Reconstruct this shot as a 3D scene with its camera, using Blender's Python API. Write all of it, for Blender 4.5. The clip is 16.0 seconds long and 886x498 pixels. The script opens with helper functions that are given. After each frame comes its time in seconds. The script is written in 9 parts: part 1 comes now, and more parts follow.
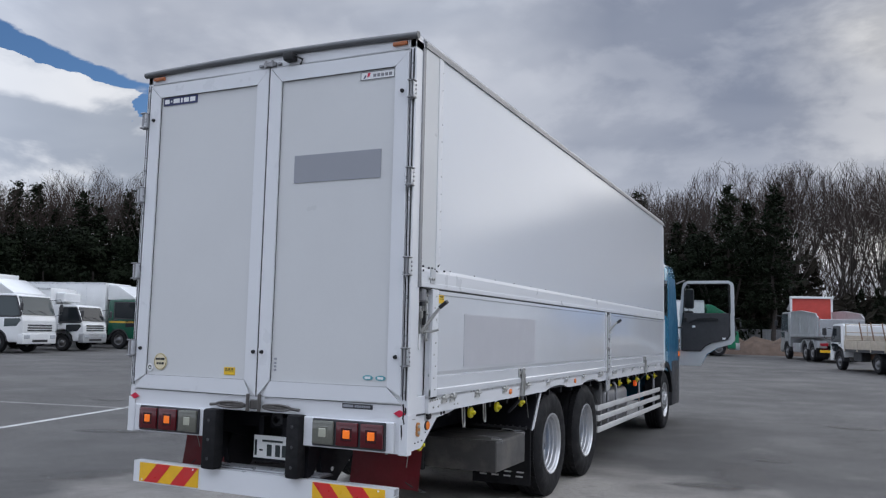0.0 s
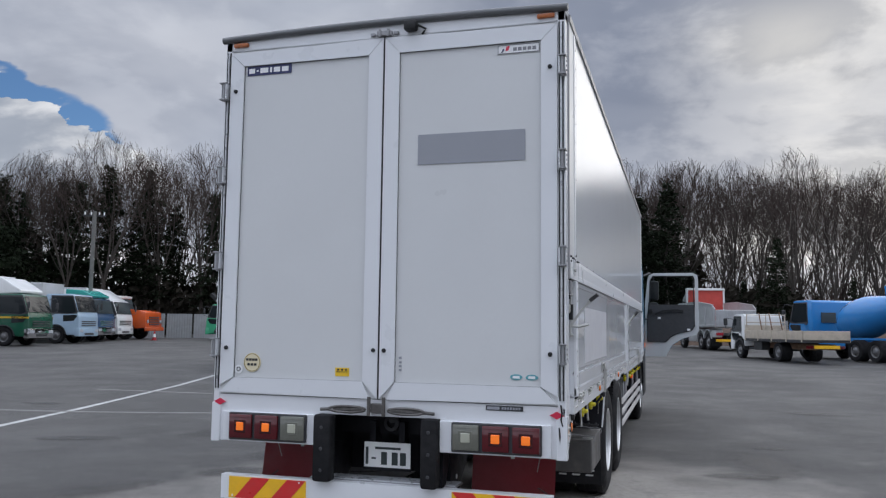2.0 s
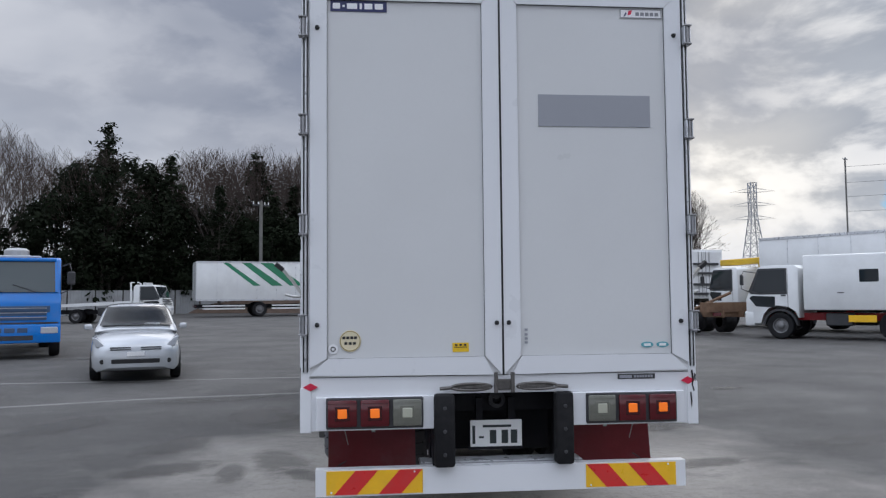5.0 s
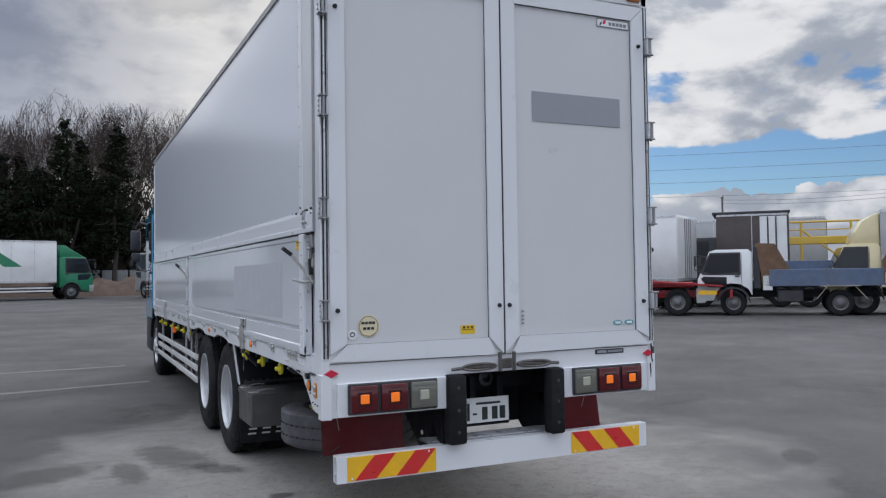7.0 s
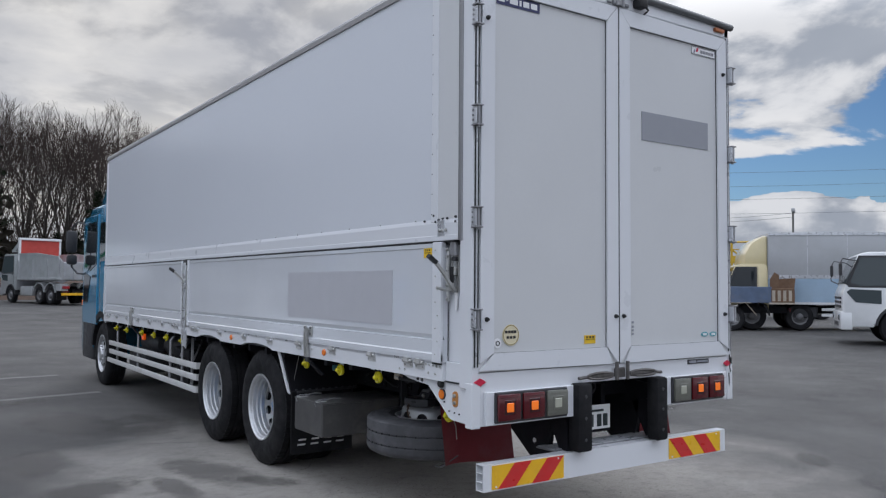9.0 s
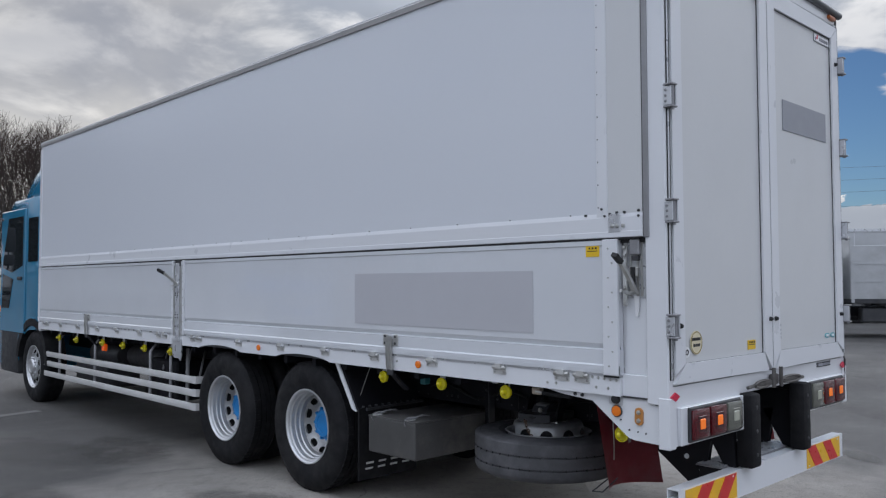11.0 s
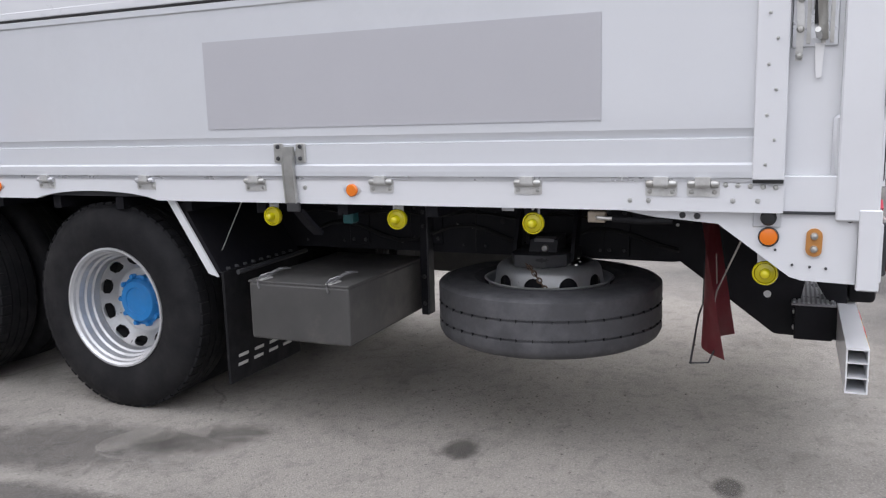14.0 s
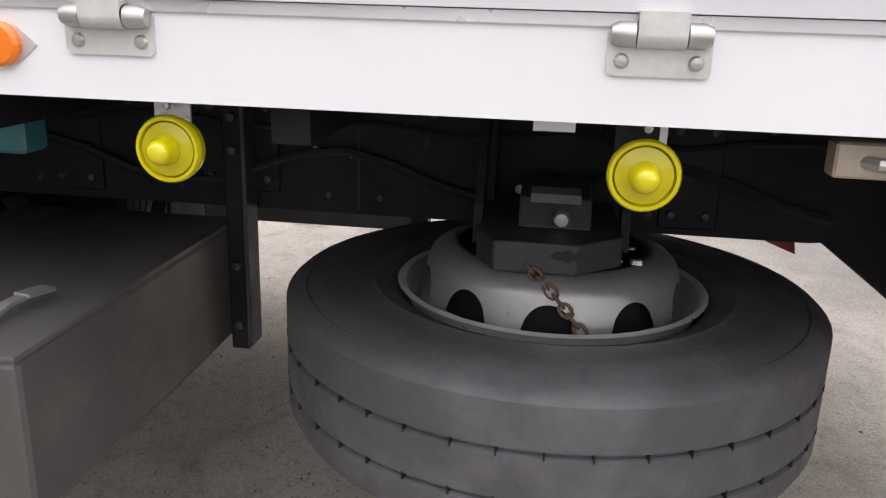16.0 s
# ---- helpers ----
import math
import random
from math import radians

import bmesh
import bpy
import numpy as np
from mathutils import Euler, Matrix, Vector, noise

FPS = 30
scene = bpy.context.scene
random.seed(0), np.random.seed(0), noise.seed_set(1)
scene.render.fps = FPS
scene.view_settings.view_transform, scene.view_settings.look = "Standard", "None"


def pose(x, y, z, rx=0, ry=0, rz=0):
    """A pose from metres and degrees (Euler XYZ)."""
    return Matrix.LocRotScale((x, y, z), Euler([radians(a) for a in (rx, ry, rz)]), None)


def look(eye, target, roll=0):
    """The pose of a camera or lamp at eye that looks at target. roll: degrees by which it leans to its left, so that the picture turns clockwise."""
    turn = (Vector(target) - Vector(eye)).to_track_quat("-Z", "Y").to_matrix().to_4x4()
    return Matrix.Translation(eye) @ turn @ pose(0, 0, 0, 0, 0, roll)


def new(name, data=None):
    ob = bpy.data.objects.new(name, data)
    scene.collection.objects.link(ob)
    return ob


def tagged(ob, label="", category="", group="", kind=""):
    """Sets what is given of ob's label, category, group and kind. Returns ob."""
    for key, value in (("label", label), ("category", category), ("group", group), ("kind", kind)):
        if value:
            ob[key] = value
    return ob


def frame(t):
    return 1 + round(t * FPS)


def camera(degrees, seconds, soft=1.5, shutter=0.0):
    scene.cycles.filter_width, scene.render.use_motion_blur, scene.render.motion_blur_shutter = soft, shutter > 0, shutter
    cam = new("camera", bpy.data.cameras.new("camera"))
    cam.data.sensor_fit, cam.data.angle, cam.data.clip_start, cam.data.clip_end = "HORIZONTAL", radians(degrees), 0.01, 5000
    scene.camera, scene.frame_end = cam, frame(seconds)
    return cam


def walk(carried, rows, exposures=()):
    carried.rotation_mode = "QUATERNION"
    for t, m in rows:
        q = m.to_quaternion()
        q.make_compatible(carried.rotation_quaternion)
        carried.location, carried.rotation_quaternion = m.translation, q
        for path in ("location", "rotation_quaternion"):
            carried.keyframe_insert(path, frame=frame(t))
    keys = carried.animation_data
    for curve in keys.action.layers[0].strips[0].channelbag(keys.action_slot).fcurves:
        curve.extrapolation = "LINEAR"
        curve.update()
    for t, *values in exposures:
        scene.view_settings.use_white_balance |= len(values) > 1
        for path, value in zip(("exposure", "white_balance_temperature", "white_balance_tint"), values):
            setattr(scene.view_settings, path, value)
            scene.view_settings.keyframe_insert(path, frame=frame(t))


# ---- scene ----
cam = camera(57.7, 16.0, soft=1.25)
PATH = [
    (0, (-0.077, 0.009, 1.651), (-0.915, 1.813, 1.858), 1.2),
    (0.5, (-0.491, -0.037, 1.624), (-1.269, 1.794, 1.833), 0.9),
    (1, (-0.955, -0.077, 1.631), (-1.671, 1.779, 1.837), 0.6),
    (1.5, (-1.423, -0.183, 1.655), (-2.061, 1.702, 1.85), 0.6),
    (2, (-1.872, -0.199, 1.643), (-2.438, 1.709, 1.836), 0.7),
    (2.5, (-2.345, -0.297, 1.647), (-2.82, 1.637, 1.837), 1.1),
    (3, (-2.796, -0.344, 1.633), (-3.174, 1.611, 1.819), 1.3),
    (3.5, (-3.27, -0.344, 1.651), (-3.529, 1.632, 1.824), 1.3),
    (4, (-3.762, -0.337, 1.649), (-3.869, 1.654, 1.807), 1.0),
    (4.2, (-3.938, -0.297, 1.64), (-3.99, 1.696, 1.789), 0.7),
    (6.3, (-5.834, 0.022, 1.66), (-5.204, 1.919, 1.728), -1.3),
    (6.5, (-6.006, 0.041, 1.676), (-5.311, 1.915, 1.737), -1.2),
    (7, (-6.423, 0.201, 1.686), (-5.575, 2.012, 1.751), -0.8),
    (7.5, (-6.845, 0.34, 1.687), (-5.871, 2.085, 1.77), -0.2),
    (8, (-7.21, 0.541, 1.663), (-6.16, 2.241, 1.752), 0.2),
    (8.5, (-7.601, 0.743, 1.682), (-6.511, 2.417, 1.777), 0.5),
    (9, (-7.923, 0.987, 1.683), (-6.792, 2.634, 1.774), 0.4),
    (9.2, (-8.014, 1.14, 1.68), (-6.864, 2.774, 1.77), 0.3),
    (11.3, (-8.965, 2.889, 1.717), (-7.544, 4.293, 1.795), -0.4),
    (11.5, (-9.016, 3.085, 1.685), (-7.574, 4.47, 1.754), -0.6),
    (12, (-9.091, 3.607, 1.686), (-7.602, 4.942, 1.678), -1.2),
    (12.5, (-9.04, 4.013, 1.661), (-7.496, 5.279, 1.557), -1.9),
    (13, (-8.772, 4.43, 1.583), (-7.146, 5.578, 1.389), -2.1),
    (13.5, (-8.457, 4.816, 1.5), (-6.732, 5.795, 1.242), -1.9),
    (14, (-7.98, 5.123, 1.434), (-6.172, 5.915, 1.112), -1.6),
    (14.5, (-7.47, 5.4, 1.354), (-5.616, 6.054, 0.986), -1.3),
    (15, (-6.939, 5.67, 1.323), (-5.056, 6.185, 0.891), -0.6),
    (15.5, (-6.406, 5.907, 1.257), (-4.51, 6.304, 0.76), 0.4),
    (16, (-5.968, 6.147, 1.203), (-4.069, 6.4, 0.63), 1.8),
]
# brighter and warmer on the way down to the underside
EXPOSURES = [(0.0, -0.22, 6250, 11), (3.0, -0.2, 6350, 11), (9.2, -0.27, 6350, 11), (11.5, -0.31, 6300, 11), (13.0, 0.22, 6350, 10), (14.0, 0.38, 7000, 14), (15.0, 0.72, 7600, 16), (16.0, 0.84, 7650, 16)]
walk(cam, [(t, look(eye, target, roll)) for t, eye, target, roll in PATH], EXPOSURES)

# ---- world and sun ----
SUN_AZ, SUN_EL = 10.0, 26.0
CLOUDS, GAIN_UP, GAIN_BACK = 1.0, 1.9, 0.05
world = bpy.data.worlds.new("sky")
scene.world = world
world.use_nodes = True
wt = world.node_tree
wt.nodes.clear()


def wmath(op, a, b=None, c=None, clamp=False):
    n = wt.nodes.new("ShaderNodeMath")
    n.operation = op
    n.use_clamp = clamp
    for i, v in enumerate((a, b, c)):
        if v is None:
            continue
        if isinstance(v, (int, float)):
            n.inputs[i].default_value = v
        else:
            wt.links.new(v, n.inputs[i])
    return n.outputs[0]


def wramp(value, lo, hi, to0=0.0, to1=1.0):
    n = wt.nodes.new("ShaderNodeMapRange")
    n.interpolation_type = "SMOOTHSTEP"
    wt.links.new(value, n.inputs["Value"])
    for k, v in (("From Min", lo), ("From Max", hi), ("To Min", to0), ("To Max", to1)):
        n.inputs[k].default_value = v
    return n.outputs["Result"]


def wnoise(vec, scale, detail, rough=0.55, distort=0.0):
    n = wt.nodes.new("ShaderNodeTexNoise")
    n.inputs["Scale"].default_value = scale
    n.inputs["Detail"].default_value = detail
    n.inputs["Roughness"].default_value = rough
    n.inputs["Distortion"].default_value = distort
    wt.links.new(vec, n.inputs["Vector"])
    return n.outputs["Fac"]


def wmix(fac, a, b):
    n = wt.nodes.new("ShaderNodeMix")
    n.data_type = "RGBA"
    for sock, v in ((n.inputs[0], fac), (n.inputs[6], a), (n.inputs[7], b)):
        if isinstance(v, tuple):
            sock.default_value = (*v, 1)
        elif isinstance(v, (int, float)):
            sock.default_value = v
        else:
            wt.links.new(v, sock)
    return n.outputs[2]


sky = wt.nodes.new("ShaderNodeTexSky")
sky.sky_type = "NISHITA"
sky.sun_disc = False
sky.sun_elevation = radians(SUN_EL)
sky.sun_rotation = radians(SUN_AZ)
sky.air_density, sky.dust_density, sky.ozone_density = 1.0, 0.2, 2.0
tc = wt.nodes.new("ShaderNodeTexCoord")
direction = tc.outputs["Generated"]
sep = wt.nodes.new("ShaderNodeSeparateXYZ")
wt.links.new(direction, sep.inputs[0])
dx, dy, dz = sep.outputs


flat = wmath("SQRT", wmath("ADD", wmath("ADD", wmath("MULTIPLY", dx, dx), wmath("MULTIPLY", dy, dy)), 0.0001))


def bearing(az):
    """Cosine of the angle between the view's bearing and az."""
    a = radians(az)
    return wmath("DIVIDE", wmath("ADD", wmath("MULTIPLY", dx, math.sin(a)), wmath("MULTIPLY", dy, math.cos(a))), flat)


stretch = wt.nodes.new("ShaderNodeVectorMath")
stretch.operation = "MULTIPLY"
wt.links.new(direction, stretch.inputs[0])
stretch.inputs[1].default_value = (1.0, 1.0, 2.1)
puffs = stretch.outputs[0]
billow = wnoise(puffs, 4.6, 8.0, 0.54, 0.25)
lift = wt.nodes.new("ShaderNodeVectorMath")
lift.operation = "ADD"
wt.links.new(puffs, lift.inputs[0])
lift.inputs[1].default_value = (0.012, 0.03, 0.075)
billow_up = wnoise(lift.outputs[0], 4.6, 8.0, 0.54, 0.25)
# tops turned to the light against shaded bases
relief = wramp(wmath("SUBTRACT", billow, billow_up), -0.075, 0.095)
masses = wnoise(puffs, 1.7, 4.0, 0.48, 0.2)
wisps = wnoise(puffs, 3.6, 4.0, 0.5, 0.3)
# the deck opens to blue low in the east, and in a narrow hole in the north-west
bank = wmath("SUBTRACT", wmath("SUBTRACT", dz, wmath("MULTIPLY", wmath("SUBTRACT", billow, 0.46), 0.14)), wmath("MULTIPLY", bearing(141), 0.06))
band_low = wmath("MULTIPLY", wramp(bank, 0.074, 0.084), wramp(dz, 0.135, 0.165, 0.47, 0.245))
gap_east = wmath("MULTIPLY", wramp(bearing(75), 0.725, 0.79), wmath("MULTIPLY", band_low, wramp(dz, 0.22, 0.30, 1.0, 0.0)))
# the north-western heap falls away towards the north; the hole follows its crest
crest = wmath("ADD", wmath("ADD", dz, wmath("MULTIPLY", bearing(40), 0.40)), wmath("MULTIPLY", wmath("SUBTRACT", 0.5, billow), 0.22))
gap_west = wmath("MULTIPLY", wramp(bearing(-51), 0.958, 0.984), wmath("MULTIPLY", wramp(crest, 0.250, 0.258), wramp(crest, 0.268, 0.318, 1.0, 0.0)))
heap_west = wmath("MULTIPLY", wramp(bearing(-58), 0.90, 0.95), wramp(crest, 0.250, 0.264, 1.0, 0.0))
west = wramp(bearing(-118), 0.25, 0.75)
gaps = wmath("ADD", gap_east, wmath("MULTIPLY", gap_west, 0.42))
cover = wmath("SUBTRACT", wmath("ADD", billow, 0.25), gaps)
cover = wmath("ADD", cover, wramp(dz, 0.05, 0.08, 0.12, 0.0))
mask = wramp(cover, 0.475, 0.53)
thick = wmath("ADD", wmath("MULTIPLY", masses, 0.75), wmath("MULTIPLY", billow, 0.28))
dark = wmath("MULTIPLY", wramp(thick, 0.40, 0.62), wmath("SUBTRACT", wramp(dz, 0.06, 0.24, 0.25, 0.95), wramp(bearing(-45), 0.72, 0.95, 0.0, 0.45)))
dark = wmath("MINIMUM", 1.0, wmath("ADD", dark, wmath("MULTIPLY", wmath("MULTIPLY", wramp(bearing(6), 0.90, 0.99), wramp(dz, 0.25, 0.34)), 0.6)))
dark = wmath("ADD", wmath("MULTIPLY", dark, 0.86), wmath("MULTIPLY", wmath("SUBTRACT", 0.5, relief), 0.22), clamp=True)
glow = wmath("MULTIPLY", wramp(bearing(21), 0.905, 0.972), wmath("MULTIPLY", wramp(dz, 0.04, 0.12, 0.35, 1.0), wramp(dz, 0.31, 0.41, 1.0, 0.0)))
veil = wramp(wisps, 0.30, 0.70)
lit = wmix(veil, (0.56, 0.60, 0.68), (0.80, 0.82, 0.87))
shade = wmix(veil, (0.205, 0.24, 0.325), (0.295, 0.33, 0.415))
clouds = wmix(dark, lit, shade)
clouds = wmix(wmath("MULTIPLY", glow, wramp(thick, 0.50, 0.68, 1.0, 0.30)), clouds, wmix(relief, (0.80, 0.78, 0.74), (1.36, 1.30, 1.18)))
bright = wmix(relief, wmix(veil, (0.36, 0.40, 0.47), (0.50, 0.54, 0.60)), wmix(veil, (0.86, 0.87, 0.89), (1.02, 1.01, 0.99)))
bright = wmix(wmath("MULTIPLY", heap_west, wramp(crest, 0.06, 0.17, 0.6, 0.0)), bright, wmix(veil, (0.44, 0.48, 0.55), (0.58, 0.62, 0.68)))
east = wmath("MULTIPLY", wramp(bearing(75), 0.60, 0.85), wramp(dz, 0.45, 0.7, 1.0, 0.3))
clouds = wmix(wramp(wmath("ADD", east, heap_west), 0.0, 0.8, 0.0, 0.92), clouds, bright)
clouds = wmix(wmath("MULTIPLY", west, 0.8), clouds, wmix(veil, (0.46, 0.51, 0.60), (0.60, 0.65, 0.74)))
# brighter overhead and behind, away from the heavy clouds in the north
gain = wmath("ADD", wmath("ADD", 1.0, wramp(dz, 0.38, 0.75, 0.0, GAIN_UP)), wmath("ADD", wramp(dy, -0.7, 0.1, GAIN_BACK, 0.0), wmath("MULTIPLY", wramp(dx, 0.35, 0.85, 0.0, 2.2), wramp(dz, 0.28, 0.45, 0.0, 1.0))))
gain = wmath("ADD", gain, wmath("MULTIPLY", west, 0.62))
blue_sky = wt.nodes.new("ShaderNodeBackground")
blue_sky.inputs["Strength"].default_value = 0.085
deep_blue = wt.nodes.new("ShaderNodeMix")
deep_blue.data_type, deep_blue.blend_type = "RGBA", "MULTIPLY"
deep_blue.inputs[0].default_value = 1.0
deep_blue.inputs[7].default_value = (0.66, 0.84, 1.06, 1)
wt.links.new(sky.outputs[0], deep_blue.inputs[6])
wt.links.new(deep_blue.outputs[2], blue_sky.inputs["Color"])
cloud_bg = wt.nodes.new("ShaderNodeBackground")
wt.links.new(wmath("MULTIPLY", gain, CLOUDS), cloud_bg.inputs["Strength"])
wt.links.new(clouds, cloud_bg.inputs["Color"])
sky_mix = wt.nodes.new("ShaderNodeMixShader")
wt.links.new(mask, sky_mix.inputs[0])
wt.links.new(blue_sky.outputs[0], sky_mix.inputs[1])
wt.links.new(cloud_bg.outputs[0], sky_mix.inputs[2])
wout = wt.nodes.new("ShaderNodeOutputWorld")
wt.links.new(sky_mix.outputs[0], wout.inputs[0])

sun_data = bpy.data.lights.new("sun", "SUN")
sun_data.energy, sun_data.angle, sun_data.color = 0.5, radians(45), (1.0, 0.95, 0.88)
sun = new("sun", sun_data)
sun_dir = Vector((math.sin(radians(SUN_AZ)) * math.cos(radians(SUN_EL)), math.cos(radians(SUN_AZ)) * math.cos(radians(SUN_EL)), math.sin(radians(SUN_EL))))
sun.matrix_world = look(sun_dir * 100, (0, 0, 0))


# ---- materials ----
def material(name, base, rough=0.5, metal=0.0, vary=0.10, scale=3.0, fine=60.0, bump=0.0, bump_scale=120.0, coat=0.0, dirt=0.0, dirt_colour=(0.20, 0.18, 0.16), spec=0.5, per_piece=0.0, uneven=0.2):
    m = bpy.data.materials.new(name)
    m.use_nodes = True
    nt = m.node_tree
    bs = nt.nodes["Principled BSDF"]
    bs.inputs["Metallic"].default_value = metal
    bs.inputs["Specular IOR Level"].default_value = spec
    bs.inputs["Coat Weight"].default_value = coat
    bs.inputs["Coat Roughness"].default_value = 0.05
    co = nt.nodes.new("ShaderNodeTexCoord")

    def tex(s, d=4.0, r=0.55):
        n = nt.nodes.new("ShaderNodeTexNoise")
        n.inputs["Scale"].default_value, n.inputs["Detail"].default_value, n.inputs["Roughness"].default_value = s, d, r
        nt.links.new(co.outputs["Object"], n.inputs["Vector"])
        return n.outputs["Fac"]

    def mix(fac, a, b):
        n = nt.nodes.new("ShaderNodeMix")
        n.data_type = "RGBA"
        for sock, v in ((n.inputs[0], fac), (n.inputs[6], a), (n.inputs[7], b)):
            if isinstance(v, tuple):
                sock.default_value = (*v, 1)
            elif isinstance(v, (int, float)):
                sock.default_value = v
            else:
                nt.links.new(v, sock)
        return n.outputs[2]

    def rng(v, lo, hi, a, b):
        n = nt.nodes.new("ShaderNodeMapRange")
        nt.links.new(v, n.inputs["Value"])
        for k, x in (("From Min", lo), ("From Max", hi), ("To Min", a), ("To Max", b)):
            n.inputs[k].default_value = x
        return n.outputs["Result"]

    lo = tuple(max(0.0, c * (1 - vary)) for c in base)
    hi = tuple(min(1.0, c * (1 + vary)) for c in base)
    col = mix(rng(tex(scale), 0.3, 0.7, 0, 1), lo, hi)
    col = mix(rng(tex(fine, 3.0), 0.35, 0.65, 0, 0.5), col, tuple(c * (1 - 0.6 * vary) for c in base))
    if dirt:
        d = nt.nodes.new("ShaderNodeMath")
        d.operation = "MULTIPLY"
        nt.links.new(rng(tex(scale * 0.6, 8.0, 0.65), 0.48, 0.72, 0, 1), d.inputs[0])
        d.inputs[1].default_value = dirt
        col = mix(d.outputs[0], col, dirt_colour)
    if per_piece:
        oi = nt.nodes.new("ShaderNodeObjectInfo")
        hs = nt.nodes.new("ShaderNodeHueSaturation")
        nt.links.new(rng(oi.outputs["Random"], 0, 1, 1 - per_piece, 1 + per_piece), hs.inputs["Value"])
        nt.links.new(col, hs.inputs["Color"])
        col = hs.outputs["Color"]
    nt.links.new(col, bs.inputs["Base Color"])
    nt.links.new(rng(tex(scale * 2.3, 5.0), 0.3, 0.7, max(0.02, rough * (1 - uneven)), min(1, rough * (1 + uneven))), bs.inputs["Roughness"])
    if bump:
        b = nt.nodes.new("ShaderNodeBump")
        b.inputs["Strength"].default_value = bump
        b.inputs["Distance"].default_value = 0.01
        nt.links.new(tex(bump_scale, 4.0), b.inputs["Height"])
        nt.links.new(b.outputs[0], bs.inputs["Normal"])
    return m


def glass(name, tint, rough=0.03):
    m = bpy.data.materials.new(name)
    m.use_nodes = True
    bs = m.node_tree.nodes["Principled BSDF"]
    bs.inputs["Base Color"].default_value = (*tint, 1)
    bs.inputs["Roughness"].default_value = rough
    bs.inputs["Specular IOR Level"].default_value = 0.4
    return m


def lamp_glow(name, colour, strength):
    m = bpy.data.materials.new(name)
    m.use_nodes = True
    bs = m.node_tree.nodes["Principled BSDF"]
    bs.inputs["Base Color"].default_value = (*colour, 1)
    bs.inputs["Roughness"].default_value = 0.25
    bs.inputs["Emission Color"].default_value = (*colour, 1)
    bs.inputs["Emission Strength"].default_value = strength
    return m


WHITE = material("white_paint", (0.74, 0.75, 0.77), 0.22, vary=0.015, scale=1.5, fine=30, dirt=0.05, coat=0.3, uneven=0.08)
ROOF_G = material("roof_edge_grey", (0.34, 0.35, 0.37), 0.4, vary=0.06, scale=2, dirt=0.2)
AMBER_DULL = material("dull_amber", (0.50, 0.22, 0.06), 0.35, vary=0.08, scale=20)
WING = material("wing_panel", (0.68, 0.70, 0.735), 0.14, vary=0.006, scale=0.8, fine=12, spec=0.30, uneven=0.02, coat=0.06)
GATE = material("gate_aluminium", (0.645, 0.66, 0.685), 0.12, vary=0.025, scale=1.2, fine=25, dirt=0.05, coat=0.30)
DOOR = material("door_panel", (0.635, 0.64, 0.64), 0.34, vary=0.02, scale=1.6, fine=40, dirt=0.04, bump=0.02, bump_scale=9)
FRAME_W = material("door_frame_white", (0.72, 0.73, 0.75), 0.28, vary=0.006, scale=2, fine=30, dirt=0.0, uneven=0.03)
ALU = material("aluminium", (0.62, 0.63, 0.65), 0.30, metal=0.55, vary=0.07, scale=5, fine=80, dirt=0.10)
ALU_D = material("dull_aluminium", (0.30, 0.30, 0.31), 0.42, metal=0.5, vary=0.10, scale=6, fine=80, dirt=0.25)
STEEL = material("zinc_steel", (0.50, 0.50, 0.48), 0.35, metal=0.7, vary=0.14, scale=14, fine=140, dirt=0.3, dirt_colour=(0.22, 0.17, 0.12))
DARK = material("dark_metal", (0.035, 0.036, 0.04), 0.50, vary=0.25, scale=6, fine=70, dirt=0.25, dirt_colour=(0.09, 0.085, 0.08))
CHASSIS = material("chassis_black", (0.010, 0.010, 0.013), 0.55, spec=0.2, vary=0.3, scale=4, fine=50, dirt=0.2, dirt_colour=(0.035, 0.032, 0.031))
BOX_G = material("toolbox_grey", (0.078, 0.076, 0.074), 0.40, vary=0.25, scale=3, fine=60, dirt=0.75, dirt_colour=(0.22, 0.20, 0.175))
RUBBER = material("tyre_rubber", (0.009, 0.009, 0.0105), 0.72, spec=0.25, vary=0.18, scale=5, fine=90, dirt=0.35, dirt_colour=(0.05, 0.048, 0.047), bump=0.15, bump_scale=60)
RUBBER_OLD = material("worn_tyre_rubber", (0.058, 0.058, 0.063), 0.62, vary=0.22, scale=5, fine=70, dirt=0.65, dirt_colour=(0.15, 0.15, 0.16), bump=0.2, bump_scale=50)
GASKET = material("black_gasket", (0.012, 0.012, 0.013), 0.65, vary=0.2)
ROOFCAP = material("roof_cap_grey", (0.13, 0.135, 0.14), 0.40, vary=0.12, dirt=0.2)
RIM = material("rim_silver", (0.55, 0.555, 0.565), 0.38, metal=0.65, vary=0.08, scale=7, fine=90, dirt=0.30)
EDGE_G = material("roof_edge_grey", (0.36, 0.355, 0.35), 0.42, metal=0.3, vary=0.08, scale=4, dirt=0.15)
HINGE_M = material("dusty_zinc", (0.60, 0.60, 0.585), 0.36, metal=0.25, vary=0.12, scale=20, fine=120, dirt=0.35, dirt_colour=(0.25, 0.22, 0.19))
RIM_B = material("bright_rim_silver", (0.62, 0.63, 0.64), 0.34, metal=0.55, vary=0.10, scale=9, fine=90, dirt=0.25, dirt_colour=(0.25, 0.20, 0.17))
RUST_CH = material("rusty_chain", (0.12, 0.075, 0.05), 0.7, metal=0.2, vary=0.3, scale=40)
HUB_BLUE = material("hub_blue", (0.008, 0.20, 0.52), 0.38, vary=0.10, scale=10, dirt=0.15)
